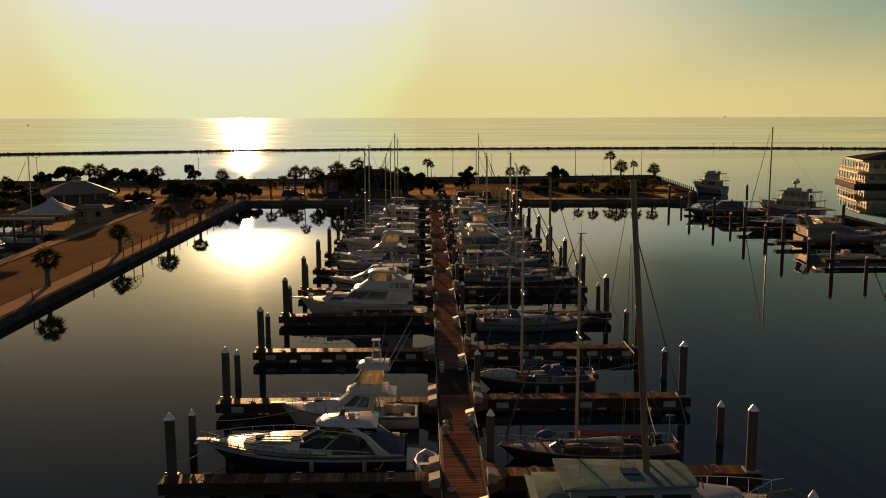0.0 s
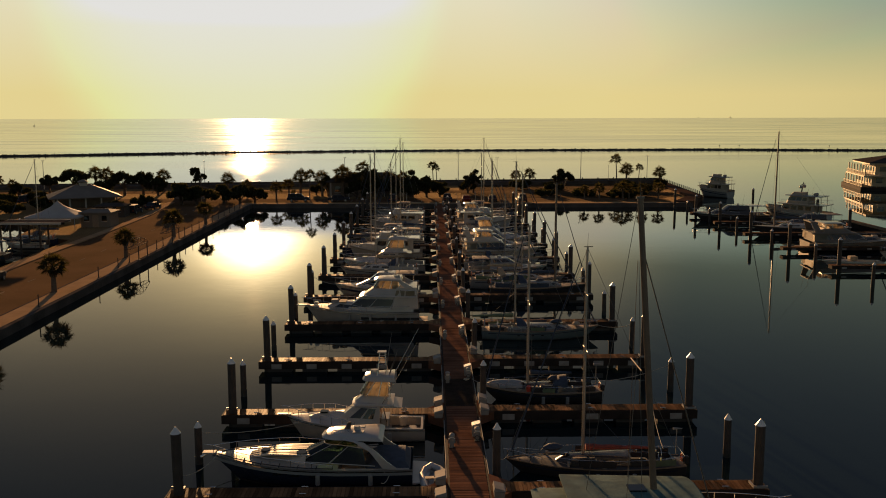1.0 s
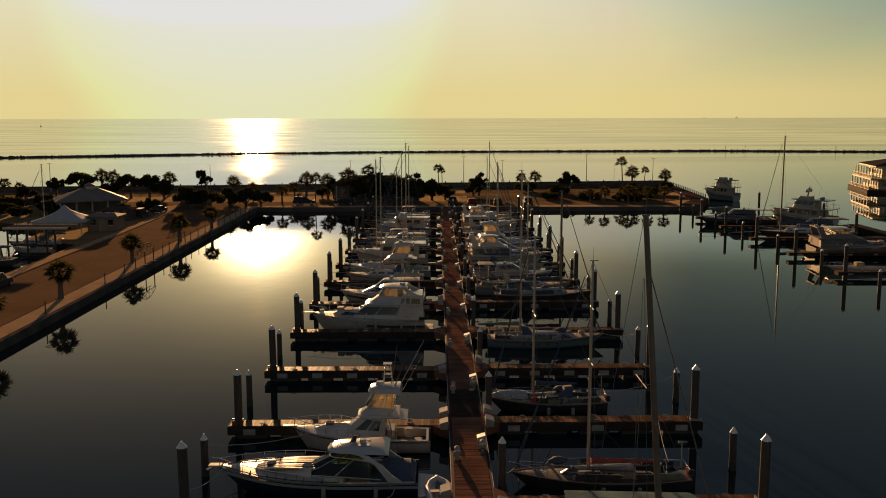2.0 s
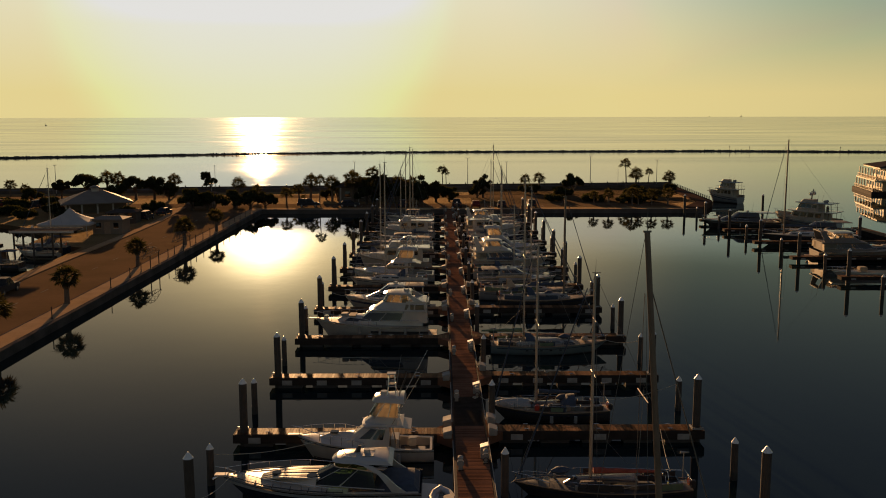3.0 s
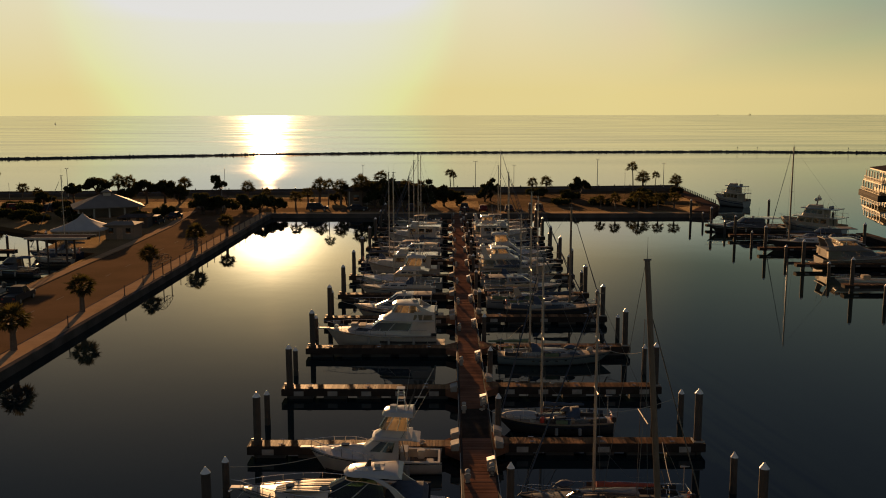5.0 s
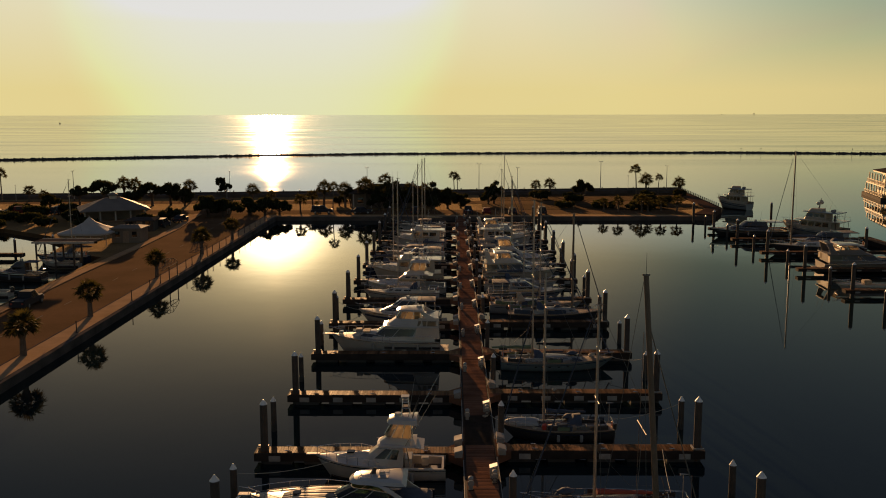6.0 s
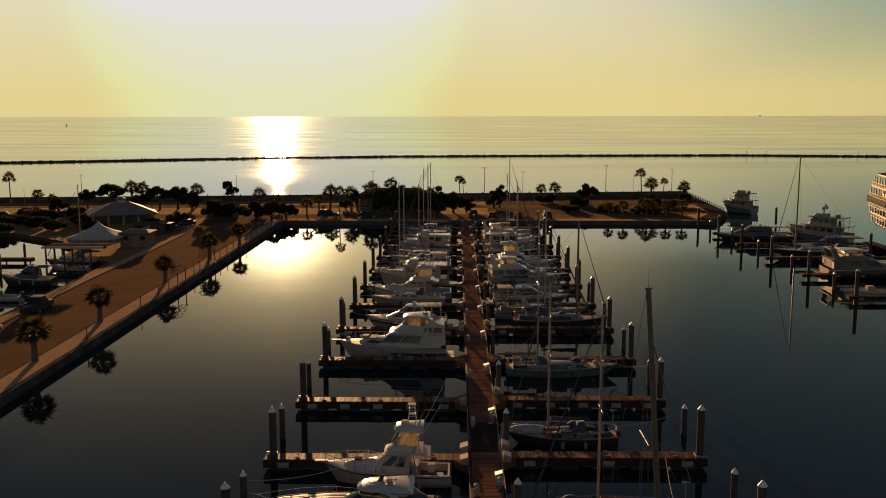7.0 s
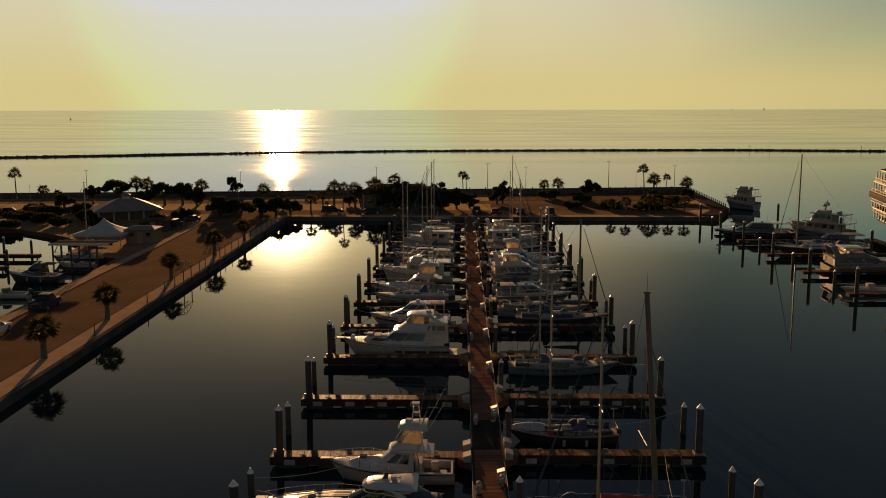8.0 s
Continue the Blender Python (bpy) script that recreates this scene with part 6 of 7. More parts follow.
# ---- gear lying on the sailing boats ----
def fuel_can(paint):
    c = thing("fuel_can", "plastic jerry can lashed on a boat's deck", "jerry can", group="jerry cans on deck")
    part("body", box(-0.17, 0.17, -0.09, 0.09, 0, 0.4, bevel=0.04), M[paint], c)
    part("handle", box(-0.1, 0.08, -0.02, 0.02, 0.4, 0.46, bevel=0.01), M[paint], c)
    part("filler_cap", rod((0.12, 0, 0.39), (0.15, 0, 0.46), 0.03, seg=8), M["rubber"], c)
    return c


def sail_bag(cloth, w=0.9):
    c = thing("sail_bag", "lumpy bagged sail lying on deck", "sail bag", group="bagged gear on deck")
    rnd = random.Random(int(w * 100))
    lo = []
    for i in range(7):
        f = i / 6
        r_ = 0.26 * math.sin(math.pi * lerp(0.12, 0.9, f)) * rnd.uniform(0.85, 1.15)
        lo.append([(lerp(-w, w, f) * 0.6, r_ * 1.25 * math.cos(a), 0.2 + r_ * math.sin(a) * 0.8) for a in [j * math.pi / 4 for j in range(8)]])
    part("bag", rings(lo), M[cloth], c, smooth=True)
    part("tie", tube([(-w * 0.62, 0, 0.2), (-w * 0.75, 0.05, 0.05)], 0.02, 5), M["rope"], c)
    return c


def deck_dinghy(cloth):
    c = thing("covered_dinghy", "upturned dinghy under a grey cover on the foredeck", "dinghy")
    lo = [[(x, w * math.cos(a), h_ * math.sin(a)) for a in [j * math.pi / 8 for j in range(9)]] for x, w, h_ in ((-1.1, 0.5, 0.36), (-0.5, 0.6, 0.44), (0.3, 0.55, 0.42), (0.9, 0.34, 0.34), (1.25, 0.05, 0.2))]
    part("cover", rings(lo, cap1=False), M[cloth], c, smooth=True)
    part("lashing", tube([(-0.2, 0.62, 0), (-0.2, 0.45, 0.38), (-0.2, 0, 0.46), (-0.2, -0.45, 0.38), (-0.2, -0.62, 0)], 0.015, 5), M["rope"], c)
    return c


def rope_coil():
    c = thing("rope_coil", "coil of pale mooring rope", "rope", group="coiled ropes")
    part("coil", tube([((0.16 + 0.05 * math.sin(k * 1.7)) * math.cos(k * 0.55), (0.16 + 0.05 * math.sin(k * 1.7)) * math.sin(k * 0.55), 0.02 + 0.002 * k) for k in range(36)], 0.018, 5), M["rope"], c)
    return c


def solar_panel():
    c = thing("solar_panel", "dark solar panel on a stern rail", "solar panel", group="solar panels")
    part("panel", box(-0.35, 0.35, -0.6, 0.6, 0.6, 0.63), M["solar"], c)
    part("frame", tube([(0, -0.4, -0.4), (0, -0.4, 0.6), (0, 0.4, 0.6), (0, 0.4, -0.4)], 0.02, 5), M["chrome"], c)
    return c


deck_dinghy("grey").matrix_world = pose(-0.1, 59.75, 0.93, 0, 0, 176)
gear = {"red": fuel_can("fuelred"), "blue": fuel_can("canvas"), "bag": sail_bag("canvas"), "tanbag": sail_bag("tan", 0.7), "coil": rope_coil(), "sun": solar_panel()}
laid = set()
NEAR_GEAR = (("red", 1.35, 58.75, 0.8, 10), ("blue", 3.1, 58.6, 0.76, 5), ("bag", 3.2, 60.0, 1.16, 30), ("coil", 0.7, 58.9, 0.84, 0),
                         ("bag", 1.4, 47.4, 1.08, 15), ("coil", 0.6, 46.8, 1.02, 0))
FAR_GEAR = (("bag", 5.6, 76.7, 1.22, 20), ("tanbag", 7.4, 77.0, 0.94, 80), ("blue", 4.0, 75.75, 0.82, 0), ("blue", 4.5, 75.75, 0.82, 0), ("sun", -0.55, 76.9, 1.2, 0), ("coil", 8.2, 76.8, 0.96, 0),
                         ("bag", 6.4, 95.0, 1.45, 40), ("bag", 5.4, 99.4, 1.62, 10), ("tanbag", -12.6, 106.3, 1.45, 0), ("coil", -10.5, 53.0, 1.42, 0), ("coil", -3.9, 41.0, 0.87, 0), ("coil", -6.8, 54.9, 0.87, 0), ("coil", -2.7, 61.3, 0.87, 0), ("coil", 3.0, 67.6, 0.87, 0), ("coil", -9.5, 79.4, 0.87, 0))
for kind, x, y, z, a in NEAR_GEAR + FAR_GEAR:
    m = pose(x, y, z, 0, 0, a)
    if kind in laid:
        copy_thing(gear[kind], m)
    else:
        gear[kind].matrix_world = m
        laid.add(kind)


# ---- mooring lines ----
def mooring_line(p, q, sag=0.25):
    o = Vector(p)
    c = thing("mooring_line", "pale mooring rope from a boat to the dock", "mooring line", Matrix.Translation(o), group="mooring lines")
    d = Vector(q) - o
    part("rope", tube([d * (k / 6) - Vector((0, 0, sag * 4 * (k / 6) * (1 - k / 6))) for k in range(7)], 0.02, 5), M["rope"], c)


for p, q in (((-16.3, 46.0, 1.45), (-17.3, 43.0, 1.6)), ((-7.2, 45.0, 1.0), (-7.6, 43.5, 0.95)), ((-12.5, 51.8, 1.3), (-17.7, 48.8, 1.7)), ((-6.3, 53.6, 1.0), (-6.2, 54.5, 0.95)),
             ((-1.0, 47.0, 1.05), (-1.75, 45.9, 1.4)), ((7.6, 48.1, 0.8), (8.6, 54.7, 0.95)), ((-0.9, 59.9, 1.2), (-2.3, 61.5, 0.9)), ((6.2, 60.4, 1.0), (11.4, 61.3, 1.9)), ((8.9, 76.0, 1.3), (11.4, 73.3, 1.9)),
             ((-15.4, 81.8, 1.6), (-17.8, 84.9, 1.7)), ((-7.0, 80.9, 1.2), (-7.0, 79.9, 0.95)), ((-0.6, 77.6, 1.1), (-1.2, 79.0, 0.95)), ((9.6, 95.2, 1.3), (11.4, 97.4, 1.8)), ((-14.8, 94.6, 1.4), (-17.8, 97.0, 1.8))):
    mooring_line(p, q)
# each berthed boat is also tied from its bow to the outer pile and from its stern to the dock
for y in (106.2, 111.3, 119.3, 131.2, 137.6, 143.6, 149.3, 155.6, 162.0, 171.5):
    fy = min(FY, key=lambda f_: abs(f_ - y))
    mooring_line((-14.6, y + 0.5, 1.6), (-17.2, fy + 0.4, 1.9), 0.2)
    mooring_line((-6.9, y - 0.9, 1.2), (WX0 - 0.1, y - 2.2, 0.9), 0.12)
for y in (99.6, 107.4, 112.2, 119.8, 125.0, 132.4, 137.4, 144.4, 150.6, 156.8, 163.0):
    fy = min(FY, key=lambda f_: abs(f_ + RDY - y))
    mooring_line((7.9, y + 0.5, 1.5), (10.8, fy + RDY + 0.4, 1.9), 0.2)
    mooring_line((-0.3, y - 0.9, 1.1), (WX1 + 0.1, y - 2.0, 0.9), 0.12)


# ---- trees ----
def palm_mesh(seed, spread, fronds=34, drop=0.4, blades=11):
    """A crown of fan fronds, each a bent stalk with a round spray of stiff pointed blades, round the origin."""
    rnd = random.Random(seed)
    bm = bmesh.new()
    for i in range(fronds):
        f = (i + 0.5) / fronds
        az = i * 2.39996 + rnd.uniform(-0.35, 0.35)
        el = math.asin(lerp(0.98, -0.55, f)) + rnd.uniform(-0.15, 0.15)
        r = spread * rnd.uniform(0.8, 1.12)
        d = Vector((math.cos(az) * math.cos(el), math.sin(az) * math.cos(el), math.sin(el)))
        side = d.cross(Vector((0, 0, 1))).normalized()
        side = (side + Vector((0, 0, rnd.uniform(-0.9, 0.9)))).normalized()
        side = (side - d * side.dot(d)).normalized()
        up = side.cross(d).normalized()
        hub = d * r * rnd.uniform(0.42, 0.56)
        w = 0.018 * spread
        bm.faces.new([bm.verts.new(p) for p in (side * w, -side * w, hub - side * w * 0.6, hub + side * w * 0.6)])
        for k in range(blades):
            a = lerp(-1.5, 1.5, k / (blades - 1)) + rnd.uniform(-0.06, 0.06)
            ln = r * 0.56 * (1 - 0.25 * abs(a)) * rnd.uniform(0.85, 1.1)
            way = d * math.cos(a) + side * math.sin(a)
            q = hub + way * ln * 0.55
            tip = hub + way * ln - Vector((0, 0, 1)) * drop * ln * rnd.uniform(0.2, 0.9)
            n = way.cross(up).normalized() * 0.036 * spread + up * rnd.uniform(-0.02, 0.02) * spread
            bm.faces.new([bm.verts.new(p) for p in (hub, q + n, tip, q - n)])
    return bm


def palm(h, spread, seed, lean=0.0, r=0.2, skirt=True, fronds=34):
    p = thing("palm_tree", "fan palm with a bushy dark crown", "palm tree", group="palms by the water")
    pts = [Vector((lean * (k / 6) ** 2 * h, 0, (h - spread * 0.3) * k / 6)) for k in range(7)]
    bm = bmesh.new()
    rings([[(c.x + lerp(r * 1.25, r * 0.8, i / 6) * math.cos(a), lerp(r * 1.25, r * 0.8, i / 6) * math.sin(a), c.z) for a in [j * math.pi / 4 for j in range(8)]] for i, c in enumerate(pts)], bm)
    part("trunk", bm, M["trunk"], p, smooth=True)
    crown = palm_mesh(seed, spread, fronds)
    bmesh.ops.translate(crown, verts=crown.verts, vec=pts[-1] + Vector((0, 0, 0.05)))
    part("crown", crown, M["frond"], p)
    if skirt:
        part("dead_skirt", rod(pts[-1] - Vector((0, 0, spread * 0.6)), pts[-1] - Vector((0, 0, spread * 0.18)), r * 1.3, r * 2.0, 9), M["trunk"], p, "skirt of dead fronds")
    return p


def foliage(lobes, leaf, count, seed):
    rnd = random.Random(seed)
    bm = bmesh.new()
    tot = sum(a[3] * a[4] for a in lobes)
    for cx, cy, cz, rx, rz in lobes:
        for _ in range(int(count * rx * rz / tot)):
            while True:
                v = Vector([rnd.uniform(-1, 1) for _ in range(3)])
                if 0.35 < v.length < 1 and v.z > -0.75:
                    break
            v = v * (0.75 + 0.35 * rnd.random())
            c = Vector((cx + v.x * rx, cy + v.y * rx, cz + v.z * rz))
            e = Euler([rnd.uniform(0, 6.3) for _ in range(3)]).to_matrix()
            s = leaf * rnd.uniform(0.6, 1.4)
            bm.faces.new([bm.verts.new(c + e @ Vector(q)) for q in ((-s, 0, 0), (0, -s * 0.5, 0), (s, 0, 0), (0, s * 0.5, 0.15 * s))])
    return bm


def broadleaf(h, w, seed, label="rounded dark evergreen tree", low=False):
    rnd = random.Random(seed)
    t = thing("tree", label, "tree", group="trees on the shore")
    base = h * (0.12 if low else 0.32)
    lobes = []
    limbs = []
    for k in range(17):
        a = k * 2.4 + rnd.uniform(-0.5, 0.5)
        d = w * 0.5 * math.sqrt(rnd.uniform(0.0, 0.85)) if k else 0
        dome = math.sqrt(max(0.05, 1 - (d / (w * 0.55)) ** 2))
        z = lerp(base + (h - base) * 0.2, base + (h - base) * 0.86 * dome, rnd.random() ** 0.6)
        rx = w * rnd.uniform(0.1, 0.2)
        lobes.append((d * math.cos(a), d * math.sin(a), z, rx, min(rx * 0.85, h * 1.06 - z)))
        if k % 2 == 0:
            limbs.append((d * math.cos(a) * 0.85, d * math.sin(a) * 0.85, z))
    bm = rod((0, 0, -0.3), (0.1, 0, base + 0.3), 0.05 * w + 0.08, 0.035 * w + 0.05, 8)
    for q in limbs:
        rod((0.08, 0, base * 0.85), q, 0.07 + 0.008 * w, 0.03, 6, bm)
    part("trunk", bm, M["bark"], t, "forking trunk and limbs")
    part("crown", foliage(lobes, 0.15 + 0.02 * w, int(1100 + 300 * w), seed), M["leaf"], t)
    return t


PROTO = {"street": palm(3.1, 1.7, 1, 0.0, 0.24, True, 58), "mid": palm(4.9, 2.35, 2, 0.02, 0.26, True, 46), "tall": palm(8.6, 2.2, 3, 0.05, 0.17, False, 40), "low": palm(3.3, 1.75, 4, 0.0, 0.18, True, 40)}
used = set()
random.seed(21)


def put_palm(kind, x, y, top, z=0.8):
    base = {"street": 4.1, "mid": 6.3, "tall": 9.6, "low": 4.1}[kind]
    s = (top - z) / base
    m = pose(x, y, z - 0.05, random.uniform(-2, 2), random.uniform(-2, 2), random.uniform(0, 360)) @ Matrix.Diagonal((s, s, s, 1))
    if kind in used:
        copy_thing(PROTO[kind], m)
    else:
        PROTO[kind].matrix_world = m
        used.add(kind)


for x, y, top in ((-44.0, 63, 5.1), (-44.0, 77.8, 5.1), (-44.15, 93.6, 5.0), (-44.5, 117.1, 4.7), (-43.8, 136.6, 5.1), (-43.0, 153, 4.7)):
    put_palm("street", x, y, top, G + 0.12)
for kind, x, y, top in (("tall", -115.9, 220, 9.0), ("low", -109.2, 220, 4.8), ("mid", -86.0, 221, 7.0), ("mid", -83.4, 221, 6.8), ("mid", -69.5, 221, 6.4), ("mid", -52.3, 212.5, 6.1), ("mid", -47.8, 212, 4.4),
                        ("low", -38.4, 196.5, 4.9), ("low", -37.1, 206, 4.9), ("low", -36.0, 205, 2.4), ("tall", -31.3, 197, 8.4), ("mid", -35.1, 210, 7.0), ("mid", -29.6, 206, 6.9), ("mid", -24.5, 204, 8.2),
                        ("tall", -20.3, 203, 10.1), ("mid", -14.5, 206, 6.9), ("mid", -11.2, 206, 6.7), ("tall", -4.4, 236, 8.2), ("tall", -3.5, 236, 7.2), ("low", 16.9, 235, 5.0), ("low", 20.6, 235, 5.4),
                        ("tall", 43.3, 236, 10.1), ("mid", 45.8, 236, 6.8), ("tall", 49.0, 236, 7.3), ("mid", 53.2, 231, 6.2), ("mid", -101, 210, 4.8), ("low", 31.3, 195.6, 4.5), ("low", 36.4, 195.6, 4.8), ("low", 37.8, 196, 4.2), ("low", 40.6, 195.6, 4.5), ("low", 44.1, 195.6, 4.6), ("low", 28.2, 196, 4.0)):
    put_palm(kind, x, y, top)
TREES_WEST = ((-88.5, 214, 6.4, 6.5, False), (-93.5, 212, 4.8, 4.6, False), (-75.5, 210, 5.8, 6.0, False), (-71.5, 211, 5.6, 5.2, False), (-67.5, 209, 4.6, 5.0, True), (-79.5, 209, 4.6, 4.6, True),
                                       (-56.2, 187, 4.6, 6.4, True), (-53.2, 187.5, 4.2, 5.6, True), (-48.2, 189.6, 3.9, 5.4, True), (-45.0, 190.4, 4.0, 5.6, True), (-42.4, 193.0, 3.3, 4.6, True))
TREES_YARD = ((-100, 196, 1.8, 5.0, True), (-94, 190, 2.0, 5.6, True), (-88, 194, 2.2, 5.0, True), (-106, 190, 1.6, 5.0, True), (-97, 182, 1.8, 5.4, True), (-90, 178, 2.0, 5.0, True), (-104, 178, 1.7, 5.0, True), (-84, 172, 1.8, 4.6, True),
              (-93, 170, 1.5, 4.4, True), (-82, 180, 2.2, 4.8, True), (-100, 171, 1.5, 4.2, True), (-76, 172, 1.6, 4.0, True), (-66, 176, 2.0, 4.2, True), (-62.5, 181, 2.6, 4.6, True))
TREES_EAST = ((-19.4, 201, 7.6, 6.4, True), (-16.6, 202, 5.6, 5.4, True), (-21.3, 199, 4.4, 4.6, True), (-12.8, 200, 4.6, 5.0, True), (-9.2, 203, 6.8, 5.6, True), (-6.0, 203, 5.0, 5.2, True), (-3.0, 204, 3.6, 4.2, True), (-9.5, 198, 3.6, 4.2, True),
                                       (-28.4, 207, 5.6, 2.8, True), (5.0, 214, 6.4, 4.0, True), (3.6, 213, 3.6, 4.0, True), (27.4, 223, 5.4, 5.2, True), (53.4, 231, 2.0, 3.0, True), (42.2, 219, 1.7, 5.2, True), (46.4, 217, 1.5, 4.4, True), (17.3, 225, 2.2, 5.4, True), (29.4, 205, 1.5, 6.0, True), (36.9, 201, 1.7, 6.4, True), (40.8, 204, 1.8, 6.0, True), (20.5, 206, 1.4, 5.0, True), (24.5, 217, 1.8, 5.0, True), (44.5, 229, 1.8, 3.6, True),
                                       (-31.5, 210, 2.4, 3.2, True), (-64.3, 230, 6.0, 2.6, False), (-62.9, 229, 4.6, 3.2, False), (-97.0, 204, 3.4, 4.4, True), (24.5, 226, 1.6, 3.0, True))
for i, (x, y, h, w, low) in enumerate(TREES_WEST + TREES_YARD + TREES_EAST):
    broadleaf(h, w, 100 + i, "low spreading dark evergreen tree" if low else "rounded dark evergreen tree", low).matrix_world = pose(x, y, G, 0, 0, i * 40)


# ---- street furniture ----
def street_lamp(h):
    p = thing("street_lamp", "tall grey steel street lamp with twin heads", "street lamp", group="street lamps along the shore")
    part("pole", rod((0, 0, 0), (0, 0, h), 0.1, 0.055, 8), M["steel"], p)
    part("base", rod((0, 0, 0), (0, 0, 0.5), 0.22, 0.14, 8), M["concrete"], p)
    for s in (-1, 1):
        arm = part("arm", rod((0, 0, h - 0.15), (s * 0.4, 0, h), 0.03, seg=6), M["steel"], p)
        part("lamp_head", box(min(s * 0.3, s * 0.62), max(s * 0.3, s * 0.62), -0.12, 0.12, h - 0.04, h + 0.08, bevel=0.03), M["steel"], arm)
    return p


lamp = street_lamp(7.4)
for i, (x, y) in enumerate(((2.1, 237), (12.3, 238.2), (34.4, 239), (41.8, 239.5), (-98.9, 222), (-112, 219), (-62, 230), (-27, 233), (-53.0, 190.5), (52, 239.5))):
    s = (1.0, 0.85, 1.05, 0.55, 1.0, 0.55, 0.8, 0.9, 0.7, 0.9)[i]
    m = pose(x, y, 1.6 if y > 226 else G, 0, 0, 20 * i) @ Matrix.Diagonal((s, s, s, 1))
    if i:
        copy_thing(lamp, m)
    else:
        lamp.matrix_world = m


def path_post():
    p = thing("path_post", "slim dark steel post on the quay footpath", "post", group="posts along the quay footpath")
    part("shaft", rod((0, 0, 0), (0, 0, 1.12), 0.06, 0.05, 8), M["pile"], p)
    part("foot", rod((0, 0, 0), (0, 0, 0.06), 0.13, 0.1, 8), M["pile"], p)
    part("knob", ball((0, 0, 1.16), 0.075, 0.075, 0.075, u=8, v=5), M["pile"], p)
    return p


pp = path_post()
for i, y in enumerate((86.2, 102.0, 108.5, 112.6, 124.0, 127.0, 138.3, 142.6, 147.0, 151.5, 156.0, 160.5, 165.0, 169.5, 174.0, 178.5)):
    m = pose(QX - 0.75, y, G + 0.12, 0, 0, 40 * i)
    if i:
        copy_thing(pp, m)
    else:
        pp.matrix_world = m


def boarding_gantry():
    """A steel boarding gantry at the quay's edge: posts, a long beam, and an arched truss above it."""
    g = thing("boarding_gantry", "steel boarding gantry with an arched truss at the quay edge", "gantry", group="boarding gantries on the quay")
    for y in (0.0, 3.5):
        p = part("post", rod((0, y, 0), (0, y, 1.75), 0.07, seg=8), M["pile"], g)
        part("foot", box(-0.16, 0.16, y - 0.16, y + 0.16, -0.01, 0.05), M["pile"], p)
    arch = [(-3.0 + k * 0.7, 1.75 + 1.0 * math.sin(math.pi * k / 10) ** 0.8 if 0 < k < 10 else 1.75) for k in range(11)]
    for x in (0.0, -0.75):
        part("beam", rod((x, -3.0, 1.75), (x, 4.0, 1.75), 0.04, seg=7), M["pile"], g)
        part("arch", tube([(x, y, z) for y, z in arch], 0.03, 6), M["pile"], g, "curved upper chord")
        for k in range(1, 10):
            part("web_bar", rod((x, arch[k][0], 1.76), (x, arch[k + (1 if k % 2 else 0)][0], arch[k + (1 if k % 2 else 0)][1]), 0.018, seg=5), M["pile"], g)
    for k in range(0, 11, 2):
        part("tie", rod((0, arch[k][0], arch[k][1]), (-0.75, arch[k][0], arch[k][1]), 0.022, seg=5), M["pile"], g)
    return g


ga = boarding_gantry()
ga.matrix_world = pose(QX - 0.3, 114.9, G + 0.1)
copy_thing(ga, pose(QX - 0.3, 130.0, G + 0.1))


def bollard():
    b = thing("bollard", "short timber post on the promenade edge", "bollard", group="promenade posts")
    part("post", rod((0, 0, 0), (0, 0, 0.85), 0.13, 0.12, 8), M["pile"], b)
    part("top", rod((0, 0, 0.85), (0, 0, 0.93), 0.15, 0.08, 8), M["cap"], b)
    return b


bo = bollard()
k = 0
for i in range(22):
    f = i / 21
    m = pose(lerp(54.9, 57.3, f), lerp(202, 245, f), G + 0.44)
    if i:
        copy_thing(bo, m)
    else:
        bo.matrix_world = m
for i in range(34):
    x = 52 - i * 4.2
    y = (240 + (x + 1) * 0.07 if x > -1 else 240 + (x + 1) * 7.5 / 65) - 0.9 if x > -66 else 232.5 + (x + 66) * 4.5 / 57 - 0.9
    copy_thing(bo, pose(x, y - 0.6, 1.59))


def wheel(parent, x, y, r=0.33):
    w = part("wheel", rod((x, y - 0.11, r), (x, y + 0.11, r), r, seg=14), M["rubber"], parent, "black tyre", smooth=True)
    part("rim", rod((x, y - 0.12, r), (x, y + 0.12, r), r * 0.6, seg=10), M["steel"], w)


